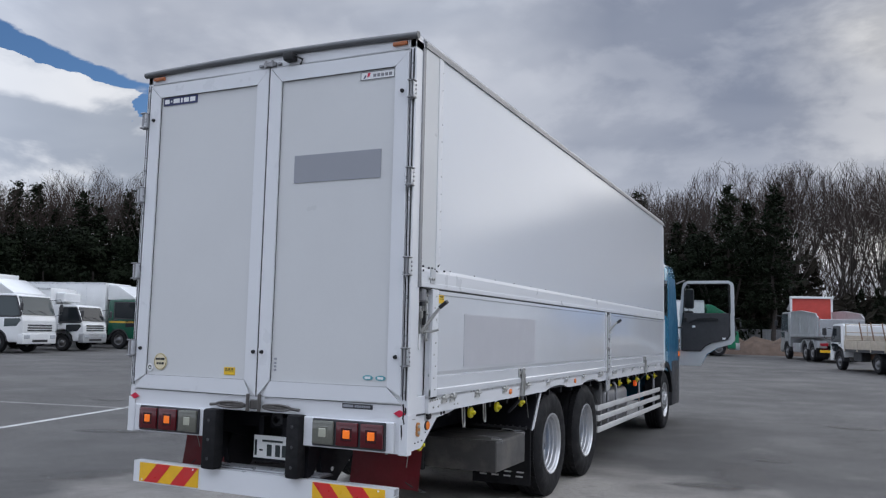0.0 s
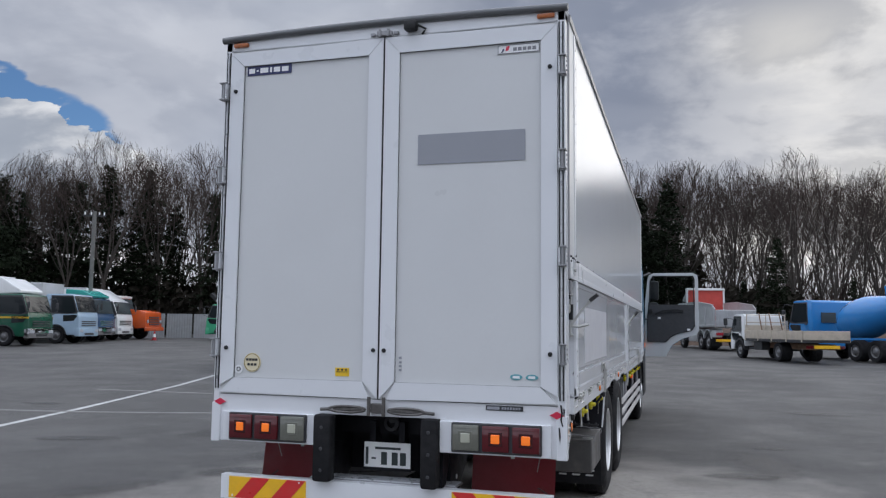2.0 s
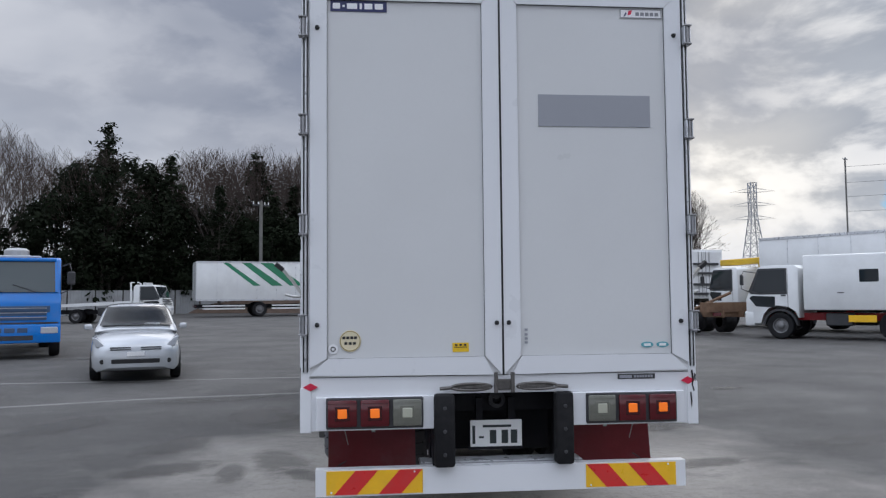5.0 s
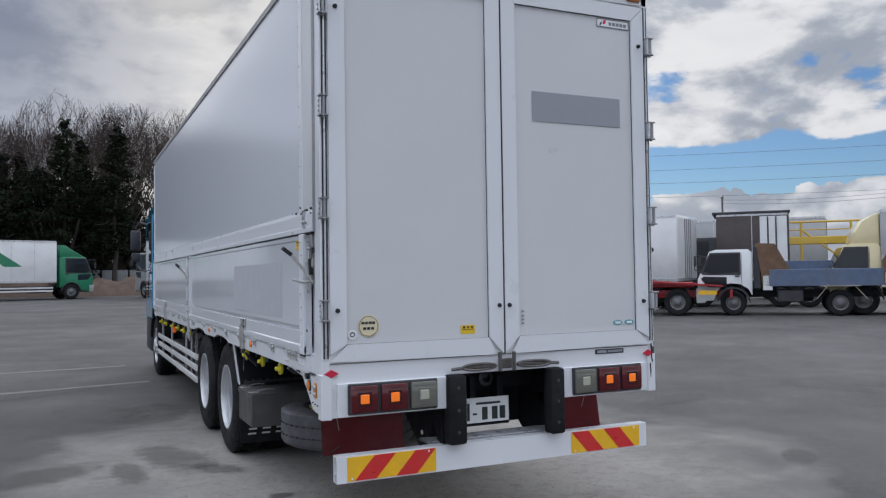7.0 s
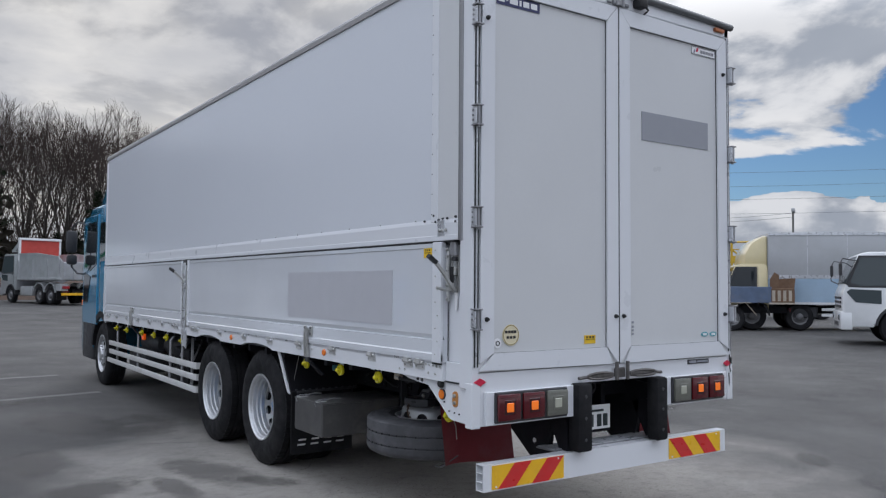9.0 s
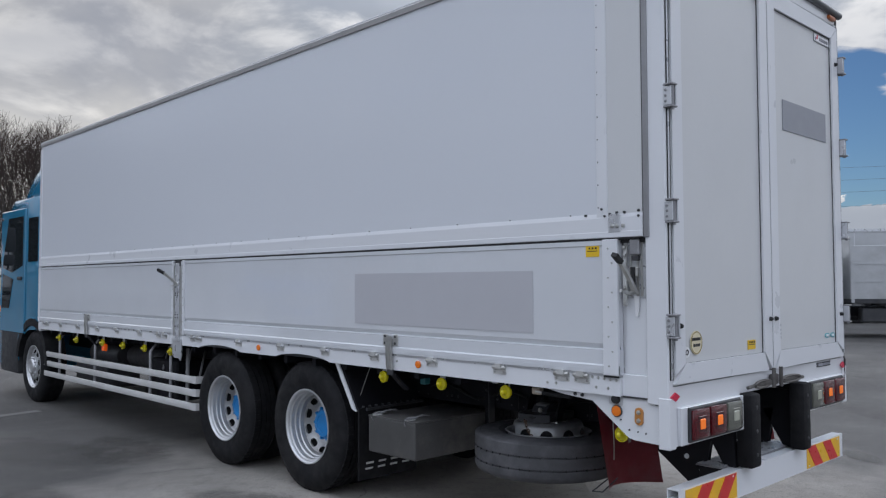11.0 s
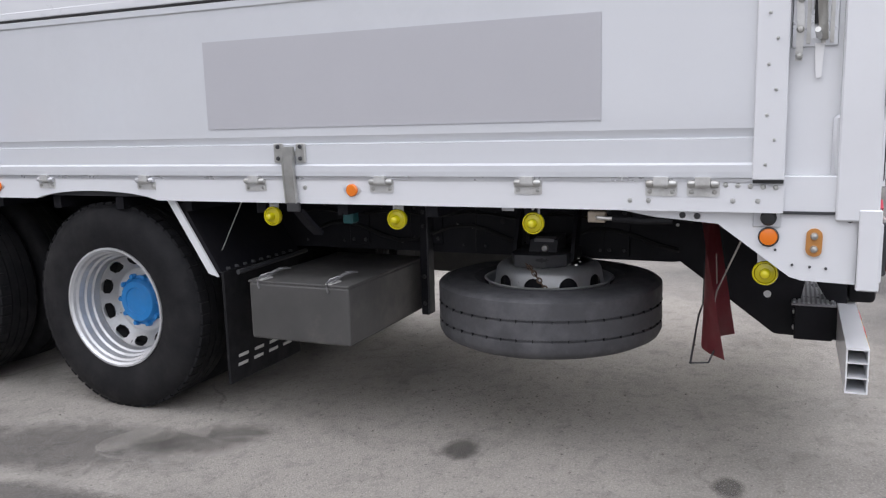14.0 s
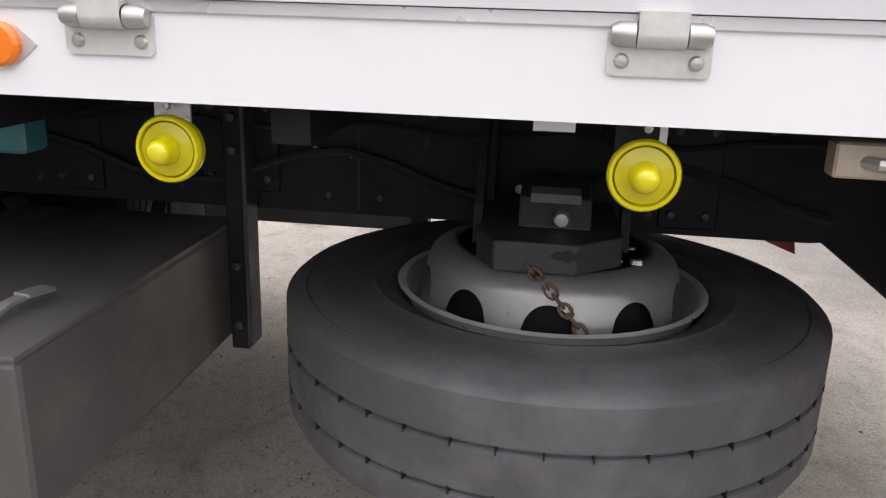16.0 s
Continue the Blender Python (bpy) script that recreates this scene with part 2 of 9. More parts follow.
CAB_BLUE = material("cab_blue", (0.03, 0.20, 0.34), 0.16, vary=0.05, coat=0.6, dirt=0.06)
RED_FLAP = material("red_flap", (0.27, 0.042, 0.052), 0.50, vary=0.18, scale=4, dirt=0.6, dirt_colour=(0.24, 0.13, 0.125))
YELLOW_L = material("yellow_lens", (0.62, 0.54, 0.012), 0.16, vary=0.06, scale=20, coat=0.5)
YELLOW_D = material("yellow_lens_well", (0.54, 0.47, 0.010), 0.2, vary=0.06, scale=20, coat=0.3)
GLASS_T = glass("clear_door_glass", (0.62, 0.66, 0.66), 0.0)
GLASS_T.node_tree.nodes["Principled BSDF"].inputs["Transmission Weight"].default_value = 1.0
GLASS_T.node_tree.nodes["Principled BSDF"].inputs["IOR"].default_value = 1.03
LOCK_M = material("weathered_lock_metal", (0.13, 0.122, 0.115), 0.5, metal=0.5, vary=0.35, scale=18, fine=120, dirt=0.5, dirt_colour=(0.06, 0.05, 0.045))
ORANGE_L = material("orange_lens", (0.85, 0.20, 0.015), 0.20, vary=0.05, scale=30, coat=0.4)
RED_L = material("red_lens", (0.095, 0.006, 0.010), 0.15, vary=0.10, scale=40, coat=0.5)
CLEAR_L = material("clear_lens", (0.15, 0.15, 0.125), 0.16, vary=0.08, scale=40, coat=0.5)
LENS_K = material("deep_red_lens", (0.05, 0.004, 0.006), 0.15, vary=0.1, scale=40, coat=0.5)
HEAD_L = material("headlamp_glass", (0.45, 0.47, 0.50), 0.12, vary=0.15, scale=30, coat=0.6)
GUARD_W = material("guard_paint", (0.56, 0.555, 0.54), 0.4, vary=0.08, scale=3, fine=40, dirt=0.2)
CLEAR_C = material("clear_lens_centre", (0.42, 0.42, 0.34), 0.2, vary=0.05)
AMBER_ON = lamp_glow("amber_lit", (0.95, 0.20, 0.02), 0.32)
AMBER_SIDE = lamp_glow("amber_marker_lit", (0.9, 0.12, 0.01), 0.25)
MARK_O = material("marker_orange", (0.42, 0.12, 0.03), 0.3, vary=0.1)
HAZ_Y = material("reflective_yellow", (0.85, 0.48, 0.02), 0.32, vary=0.05, scale=12, dirt=0.1)
HAZ_R = material("reflective_red", (0.62, 0.03, 0.03), 0.32, vary=0.06, scale=12, dirt=0.1)
GREY_S = material("grey_patch", (0.30, 0.31, 0.34), 0.55, vary=0.015)
GREY_S2 = material("light_grey_patch", (0.475, 0.475, 0.50), 0.55, vary=0.015)
NAVY = material("navy_print", (0.02, 0.025, 0.10), 0.4)
PRINT_W = material("white_print", (0.82, 0.82, 0.82), 0.4, vary=0.03)
PLATE_W = material("plate_white", (0.90, 0.90, 0.88), 0.35, vary=0.02)
PRINT_K = material("black_print", (0.02, 0.02, 0.02), 0.5)
CREAM = material("cream_sticker", (0.74, 0.66, 0.46), 0.45, vary=0.04)
YEL_ST = material("yellow_sticker", (0.82, 0.52, 0.02), 0.4, vary=0.05)
TEAL_ST = material("teal_sticker", (0.10, 0.35, 0.40), 0.4, vary=0.08)
RED_ST = material("red_sticker", (0.58, 0.02, 0.06), 0.35)
GLASS_D = glass("window_glass", (0.018, 0.022, 0.025))
GLASS_L = glass("pale_window_glass", (0.06, 0.075, 0.08))


# ---- builders ----
def part(name, bm, mat, parent=None, label="", smooth=False):
    me = bpy.data.meshes.new(name)
    bmesh.ops.recalc_face_normals(bm, faces=bm.faces)
    bm.to_mesh(me)
    bm.free()
    me.materials.append(mat)
    if smooth:
        for p in me.polygons:
            p.use_smooth = True
        me.set_sharp_from_angle(angle=radians(38))
    ob = new(name, me)
    if parent is not None:
        ob.parent = parent
    if label:
        ob["label"] = label
    return ob


def again(ob, parent, m, name=None):
    """A further part on the same mesh, at m."""
    o = new(name or ob.name.split(".")[0], ob.data)
    o.parent = parent
    o.matrix_basis = m
    return o


def B():
    return bmesh.new()


def box(bm, x0, x1, y0, y1, z0, z1, bevel=0.0, m=None, seg=1):
    vs = [bm.verts.new((x, y, z)) for x in (x0, x1) for y in (y0, y1) for z in (z0, z1)]
    fs = [bm.faces.new([vs[i] for i in f]) for f in ((0, 1, 3, 2), (4, 6, 7, 5), (0, 4, 5, 1), (2, 3, 7, 6), (0, 2, 6, 4), (1, 5, 7, 3))]
    if bevel:
        es = list({e for f in fs for e in f.edges})
        r = bmesh.ops.bevel(bm, geom=es, offset=bevel, segments=seg, affect="EDGES", profile=0.5)
        vs = list({v for f in r["faces"] for v in f.verts} | {v for v in vs if v.is_valid})
    if m is not None:
        bmesh.ops.transform(bm, matrix=m, verts=vs)
    return bm


def prism(bm, poly, axis, a0, a1, bevel=0.0):
    """A closed outline in two axes, drawn out along the third."""
    def at(p, a):
        return {"x": (a, p[0], p[1]), "y": (p[0], a, p[1]), "z": (p[0], p[1], a)}[axis]
    lo = [bm.verts.new(at(p, a0)) for p in poly]
    hi = [bm.verts.new(at(p, a1)) for p in poly]
    n = len(poly)
    fs = [bm.faces.new(lo[::-1]), bm.faces.new(hi)]
    for i in range(n):
        fs.append(bm.faces.new((lo[i], lo[(i + 1) % n], hi[(i + 1) % n], hi[i])))
    if bevel:
        es = list({e for f in fs for e in f.edges})
        bmesh.ops.bevel(bm, geom=es, offset=bevel, segments=2, affect="EDGES", profile=0.5, clamp_overlap=True)
    return bm


def lathe(bm, prof, m=None, seg=28, closed=False):
    """Rings (radius, along) round the local x axis."""
    rings = []
    for r, a in prof:
        if r < 1e-5:
            rings.append([bm.verts.new((a, 0, 0))])
        else:
            rings.append([bm.verts.new((a, r * math.cos(2 * math.pi * i / seg), r * math.sin(2 * math.pi * i / seg))) for i in range(seg)])
    pairs = list(zip(rings, rings[1:])) + ([(rings[-1], rings[0])] if closed else [])
    for p, q in pairs:
        for i in range(seg):
            j = (i + 1) % seg
            if len(p) == 1 and len(q) == 1:
                continue
            if len(p) == 1:
                bm.faces.new((p[0], q[i], q[j]))
            elif len(q) == 1:
                bm.faces.new((p[i], p[j], q[0]))
            else:
                bm.faces.new((p[i], p[j], q[j], q[i]))
    if m is not None:
        bmesh.ops.transform(bm, matrix=m, verts=[v for r in rings for v in r])
    return bm


def rod(bm, pts, r, seg=8, caps=True):
    """A round bar along points."""
    pts = [Vector(p) for p in pts]
    rings = []
    for i, p in enumerate(pts):
        d = (pts[min(i + 1, len(pts) - 1)] - pts[max(i - 1, 0)]).normalized()
        u = d.cross(Vector((0, 0, 1)))
        if u.length < 1e-3:
            u = Vector((1, 0, 0))
        u.normalize()
        v = d.cross(u)
        rings.append([bm.verts.new(p + r * (u * math.cos(2 * math.pi * k / seg) + v * math.sin(2 * math.pi * k / seg))) for k in range(seg)])
    for p, q in zip(rings, rings[1:]):
        for i in range(seg):
            bm.faces.new((p[i], p[(i + 1) % seg], q[(i + 1) % seg], q[i]))
    if caps:
        bm.faces.new(rings[0][::-1])
        bm.faces.new(rings[-1])
    return bm


def strap(bm, pts, w, t, side):
    """A flat bar along points; side is the direction of its width."""
    pts, s = [Vector(p) for p in pts], Vector(side).normalized()
    rings = []
    for i, p in enumerate(pts):
        d = (pts[min(i + 1, len(pts) - 1)] - pts[max(i - 1, 0)]).normalized()
        n = d.cross(s).normalized()
        rings.append([bm.verts.new(p + a * s * w / 2 + b * n * t / 2) for a, b in ((-1, -1), (1, -1), (1, 1), (-1, 1))])
    for p, q in zip(rings, rings[1:]):
        for i in range(4):
            bm.faces.new((p[i], p[(i + 1) % 4], q[(i + 1) % 4], q[i]))
    bm.faces.new(rings[0][::-1])
    bm.faces.new(rings[-1])
    return bm


def root(name, m, label, category, group=""):
    ob = new(name)
    ob.empty_display_size = 0.3
    ob.matrix_basis = m
    return tagged(ob, label, category, group)


def ground_z(x, y):
    r = math.hypot(x + 4, y - 6)
    return 0.0105 * min(max(r - 8.0, 0.0), 92.0)


# ---- ground ----
def asphalt():
    m = bpy.data.materials.new("asphalt")
    m.use_nodes = True
    nt = m.node_tree
    bs = nt.nodes["Principled BSDF"]
    geo = nt.nodes.new("ShaderNodeNewGeometry")

    def tex(s, d, r=0.55, dist=0.0):
        n = nt.nodes.new("ShaderNodeTexNoise")
        n.inputs["Scale"].default_value, n.inputs["Detail"].default_value, n.inputs["Roughness"].default_value, n.inputs["Distortion"].default_value = s, d, r, dist
        nt.links.new(geo.outputs["Position"], n.inputs["Vector"])
        return n.outputs["Fac"]

    def rng(v, lo, hi, a, b):
        n = nt.nodes.new("ShaderNodeMapRange")
        nt.links.new(v, n.inputs["Value"])
        for k, x in (("From Min", lo), ("From Max", hi), ("To Min", a), ("To Max", b)):
            n.inputs[k].default_value = x
        return n.outputs["Result"]

    def mix(fac, a, b, mode="MIX"):
        n = nt.nodes.new("ShaderNodeMix")
        n.data_type = "RGBA"
        n.blend_type = mode
        for sock, v in ((n.inputs[0], fac), (n.inputs[6], a), (n.inputs[7], b)):
            if isinstance(v, tuple):
                sock.default_value = (*v, 1)
            elif isinstance(v, (int, float)):
                sock.default_value = v
            else:
                nt.links.new(v, sock)
        return n.outputs[2]

    col = mix(rng(tex(0.22, 5, 0.6, 0.6), 0.35, 0.68, 0, 1), (0.048, 0.047, 0.046), (0.090, 0.087, 0.083))
    col = mix(rng(tex(0.55, 9, 0.68, 0.7), 0.52, 0.62, 0, 0.7), col, (0.046, 0.044, 0.042))
    col = mix(rng(tex(2.2, 8, 0.7, 0.3), 0.55, 0.72, 0, 0.5), col, (0.075, 0.072, 0.069))
    col = mix(rng(tex(0.7, 7, 0.6, 0.2), 0.60, 0.74, 0, 0.5), col, (0.17, 0.16, 0.148))
    col = mix(rng(tex(95, 2, 0.5), 0.52, 0.72, 0, 0.55), col, (0.255, 0.240, 0.222))
    col = mix(rng(tex(160, 2, 0.5), 0.58, 0.75, 0, 0.5), col, (0.055, 0.052, 0.050))
    # beige brightening painted in round the truck's tail, lifting the shade under it
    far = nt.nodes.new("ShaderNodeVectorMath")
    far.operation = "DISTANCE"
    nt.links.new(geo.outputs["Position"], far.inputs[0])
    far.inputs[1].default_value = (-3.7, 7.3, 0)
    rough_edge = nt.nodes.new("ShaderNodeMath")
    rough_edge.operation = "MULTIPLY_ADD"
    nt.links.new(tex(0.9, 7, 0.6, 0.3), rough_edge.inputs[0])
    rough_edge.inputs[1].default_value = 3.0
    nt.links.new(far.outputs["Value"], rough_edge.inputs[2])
    tail_lift = mix(rng(tex(95, 2, 0.5), 0.40, 0.70, 0, 0.7), (0.385, 0.358, 0.322), (0.52, 0.485, 0.44))
    col = mix(rng(rough_edge.outputs[0], 3.5, 5.4, 0.8, 0), col, tail_lift)
    col = mix(rng(tex(1.6, 9, 0.7, 0.5), 0.54, 0.70, 0, 0.5), col, (0.12, 0.115, 0.108))
    col = mix(rng(tex(34, 5, 0.7), 0.56, 0.68, 0, 0.6), col, (0.10, 0.095, 0.088))
    col = mix(rng(tex(9, 9, 0.75, 0.4), 0.50, 0.66, 0, 0.45), col, (0.13, 0.124, 0.115))
    col = mix(rng(tex(22, 3, 0.6), 0.64, 0.74, 0, 0.5), col, (0.30, 0.285, 0.26))
    # hairline cracks between slabs of old paving
    vor = nt.nodes.new("ShaderNodeTexVoronoi")
    vor.feature = "DISTANCE_TO_EDGE"
    vor.inputs["Scale"].default_value = 0.16
    warp = nt.nodes.new("ShaderNodeVectorMath")
    warp.operation = "ADD"
    n = nt.nodes.new("ShaderNodeTexNoise")
    n.inputs["Scale"].default_value, n.inputs["Detail"].default_value = 0.9, 6
    nt.links.new(geo.outputs["Position"], n.inputs["Vector"])
    nt.links.new(geo.outputs["Position"], warp.inputs[0])
    nt.links.new(n.outputs["Color"], warp.inputs[1])
    nt.links.new(warp.outputs[0], vor.inputs["Vector"])
    crack = rng(vor.outputs["Distance"], 0.0, 0.0022, 1, 0)
    brk = nt.nodes.new("ShaderNodeMath")
    brk.operation = "MULTIPLY"
    nt.links.new(crack, brk.inputs[0])
    nt.links.new(rng(tex(0.35, 3), 0.52, 0.62, 0, 0.8), brk.inputs[1])
    col = mix(brk.outputs[0], col, (0.05, 0.047, 0.044))
    nt.links.new(col, bs.inputs["Base Color"])
    nt.links.new(rng(tex(0.6, 5), 0.3, 0.7, 0.62, 0.88), bs.inputs["Roughness"])
    bs.inputs["Specular IOR Level"].default_value = 0.35
    b = nt.nodes.new("ShaderNodeBump")
    b.inputs["Strength"].default_value, b.inputs["Distance"].default_value = 0.7, 0.008
    nt.links.new(tex(120, 3, 0.6), b.inputs["Height"])
    nt.links.new(b.outputs[0], bs.inputs["Normal"])
    return m


def build_ground():
    radii = [0, 3, 6, 8, 9, 10, 12, 15, 20, 26, 34, 44, 56, 70, 85, 100, 140, 220, 400, 900, 2500]
    seg = 72
    bm = B()
    prev = [bm.verts.new((-4, 6, 0))]
    for r in radii[1:]:
        ring = []
        for i in range(seg):
            a = 2 * math.pi * i / seg
            x, y = -4 + r * math.cos(a), 6 + r * math.sin(a)
            ring.append(bm.verts.new((x, y, ground_z(x, y))))
        for i in range(seg):
            j = (i + 1) % seg
            if len(prev) == 1:
                bm.faces.new((prev[0], ring[i], ring[j]))
            else:
                bm.faces.new((prev[i], ring[i], ring[j], prev[j]))
        prev = ring
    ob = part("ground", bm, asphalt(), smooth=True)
    tagged(ob, "weathered grey asphalt yard with stains and patches", "ground", kind="structure")


build_ground()

LINE_P = material("worn_line_paint", (0.46, 0.46, 0.45), 0.7, vary=0.2, scale=4, fine=50, dirt=0.85, dirt_colour=(0.17, 0.165, 0.155))
LINE_F = material("faded_line_paint", (0.185, 0.18, 0.172), 0.75, vary=0.2, scale=2, fine=50, dirt=0.9, dirt_colour=(0.16, 0.153, 0.145))


def painted_line(pts, w, mat, label):
    bm = B()
    rows = []
    pts = [Vector((*p, 0)) for p in pts]
    fine = []
    for p, q in zip(pts, pts[1:]):
        k = max(2, int((q - p).length / 0.8))
        fine += [p.lerp(q, i / k) for i in range(k)]
    fine.append(pts[-1])
    for i, p in enumerate(fine):
        d = (fine[min(i + 1, len(fine) - 1)] - fine[max(i - 1, 0)]).normalized()
        s = Vector((-d.y, d.x, 0))
        j = 1 + 0.10 * noise.noise(p * 2.1)
        rows.append([bm.verts.new((c.x, c.y, ground_z(c.x, c.y) + h)) for c, h in ((p - s * w * j / 2, -0.004), (p - s * w * j / 2, 0.005), (p + s * w * j / 2, 0.005), (p + s * w * j / 2, -0.004))])
    for a, b in zip(rows, rows[1:]):
        for i in range(3):
            bm.faces.new((a[i], a[i + 1], b[i + 1], b[i]))
    tagged(part("painted_line", bm, mat), label, "road marking", kind="structure")


painted_line([(-11.2, 4.0), (-11.9, 9.0), (-12.75, 12.6), (-14.2, 17.8), (-16.3, 24.2)], 0.125, LINE_P, "worn white parking line painted on grey asphalt")
painted_line([(-15.5, 11.4), (-12.3, 12.2), (-8.1, 13.75), (-5.2, 14.3)], 0.16, LINE_F, "faded grey parking line on worn asphalt")
painted_line([(-15.2, 16.0), (-9.0, 16.5), (-5.4, 16.8)], 0.16, LINE_F, "faded grey parking line on worn asphalt")


def stain_material(name, colour, strength):
    m = bpy.data.materials.new(name)
    m.use_nodes = True
    nt = m.node_tree
    bs = nt.nodes["Principled BSDF"]
    bs.inputs["Base Color"].default_value = (*colour, 1)
    bs.inputs["Roughness"].default_value = 0.55
    co = nt.nodes.new("ShaderNodeTexCoord")
    ln = nt.nodes.new("ShaderNodeVectorMath")
    ln.operation = "LENGTH"
    mp = nt.nodes.new("ShaderNodeMapping")
    mp.inputs["Location"].default_value = (-1, -1, 0)
    mp.inputs["Scale"].default_value = (2, 2, 0)
    nt.links.new(co.outputs["Generated"], mp.inputs[0])
    nt.links.new(mp.outputs[0], ln.inputs[0])
    nz = nt.nodes.new("ShaderNodeTexNoise")
    nz.inputs["Scale"].default_value, nz.inputs["Detail"].default_value = 4.0, 11
    nz.inputs["Roughness"].default_value = 0.72
    nt.links.new(co.outputs["Object"], nz.inputs["Vector"])
    ad = nt.nodes.new("ShaderNodeMath")
    ad.operation = "ADD"
    nt.links.new(ln.outputs["Value"], ad.inputs[0])
    nt.links.new(nz.outputs["Fac"], ad.inputs[1])
    mr = nt.nodes.new("ShaderNodeMapRange")
    for k, v in (("From Min", 0.92), ("From Max", 1.24), ("To Min", strength), ("To Max", 0.0)):
        mr.inputs[k].default_value = v
    nt.links.new(ad.outputs[0], mr.inputs["Value"])
    nt.links.new(mr.outputs[0], bs.inputs["Alpha"])
    return m


STAIN = stain_material("oil_stain", (0.070, 0.066, 0.062), 0.5)


def stain(x, y, a, b, turn, mat=STAIN, label="dark oil stain soaked into grey asphalt"):
    bm = B()
    c = bm.verts.new((0, 0, 0))
    ring = [bm.verts.new((a * math.cos(k * math.pi / 10), b * math.sin(k * math.pi / 10), 0)) for k in range(20)]
    for k in range(20):
        bm.faces.new((c, ring[k], ring[(k + 1) % 20]))
    ob = part("ground_stain", bm, mat)
    ob.matrix_basis = pose(x, y, ground_z(x, y) + 0.007, 0, 0, turn)
    tagged(ob, label, "stain", kind="structure")


for s in ((-1.17, 9.66, 0.75, 0.30, 10), (-0.69, 12.05, 0.42, 0.25, 0), (1.6, 13.5, 0.5, 0.3, 20), (-14.0, 13.0, 0.7, 0.3, 10), (0.6, 17.0, 0.9, 0.4, -5), (-4.92, 6.4, 0.17, 0.13, 0),
          (-4.91, 5.3, 0.14, 0.10, 0), (-6.6, 8.0, 0.8, 0.45, 30), (-7.4, 6.7, 0.9, 0.4, 60), (-10.2, 9.5, 0.9, 0.35, 20), (-0.4, 5.5, 0.5, 0.22, 40), (-1.3, 7.6, 0.7, 0.3, 15), (-9.6, 4.4, 0.8, 0.35, 50), (-12, 22, 1.2, 0.5, 5)):
    stain(*s)
STAIN_S = stain_material("faint_stain", (0.095, 0.09, 0.085), 0.4)
for s in ((-5.5, 8.15, 1.1, 0.42, 105), (-5.93, 7.78, 0.72, 0.22, 92), (-5.4, 11.0, 1.3, 0.6, 80), (-6.8, 9.3, 1.0, 0.5, 75), (-6.1, 11.5, 1.6, 0.7, 100), (-7.0, 13.6, 1.8, 0.6, 20), (-5.2, 7.55, 0.5, 0.25, 120), (-8.6, 11.0, 1.4, 0.6, 70), (-0.9, 10.6, 1.5, 0.5, 95), (0.9, 8.6, 1.1, 0.4, 20)):
    stain(*s, mat=STAIN_S, label="faint dark damp patch on worn asphalt")


def gravel():
    rng = np.random.default_rng(5)
    bm = B()
    for k in range(900):
        if k < 620:
            x, y = rng.uniform(-7.2, -2.6), rng.uniform(4.2, 8.6)
        else:
            x, y = rng.normal(-4.35, 0.16), rng.normal(6.55, 0.35)
        s = 0.0025 + 0.006 * rng.random() ** 3
        t = rng.uniform(0, 6.28)
        z = ground_z(x, y)
        v = [bm.verts.new((x + s * 1.3 * math.cos(t + q), y + s * math.sin(t + q), z + s * 0.3)) for q in (0, 1.3, 2.9, 4.4)] + [bm.verts.new((x, y, z + s * 1.1)), bm.verts.new((x, y, z - s * 0.2))]
        for i in range(4):
            bm.faces.new((v[i], v[(i + 1) % 4], v[4]))
            bm.faces.new((v[(i + 1) % 4], v[i], v[5]))
    m = material("grit", (0.22, 0.20, 0.18), 0.85, vary=0.4, scale=60)
    tagged(part("gravel", bm, m), "loose grit and small stones scattered over the asphalt", "gravel", kind="stuff")


gravel()


# ---- the wing-body truck ----
truck = root("wing_body_truck", pose(-3.807, 4.86, 0), "white wing-body cargo truck with blue cab and open driver door", "truck")

HW = 1.25          # half width of the body
Y_WING0, Y_FRONT = 0.136, 9.98
ROOF = 3.745


def each_bar(name, bm, mat, parent):
    """Every loose piece of bm as a part of its own."""
    bm.faces.index_update()
    left = dict.fromkeys(bm.faces)
    while left:
        first = next(iter(left))
        del left[first]
        todo, piece = [first], []
        while todo:
            f = todo.pop()
            piece.append(f)
            for e in f.edges:
                for g in e.link_faces:
                    if g in left:
                        del left[g]
                        todo.append(g)
        piece.sort(key=lambda f: f.index)
        one, made = B(), {}
        for f in piece:
            for v in f.verts:
                if v not in made:
                    made[v] = one.verts.new(v.co)
            one.faces.new([made[v] for v in f.verts])
        part(name, one, mat, parent)
    bm.free()


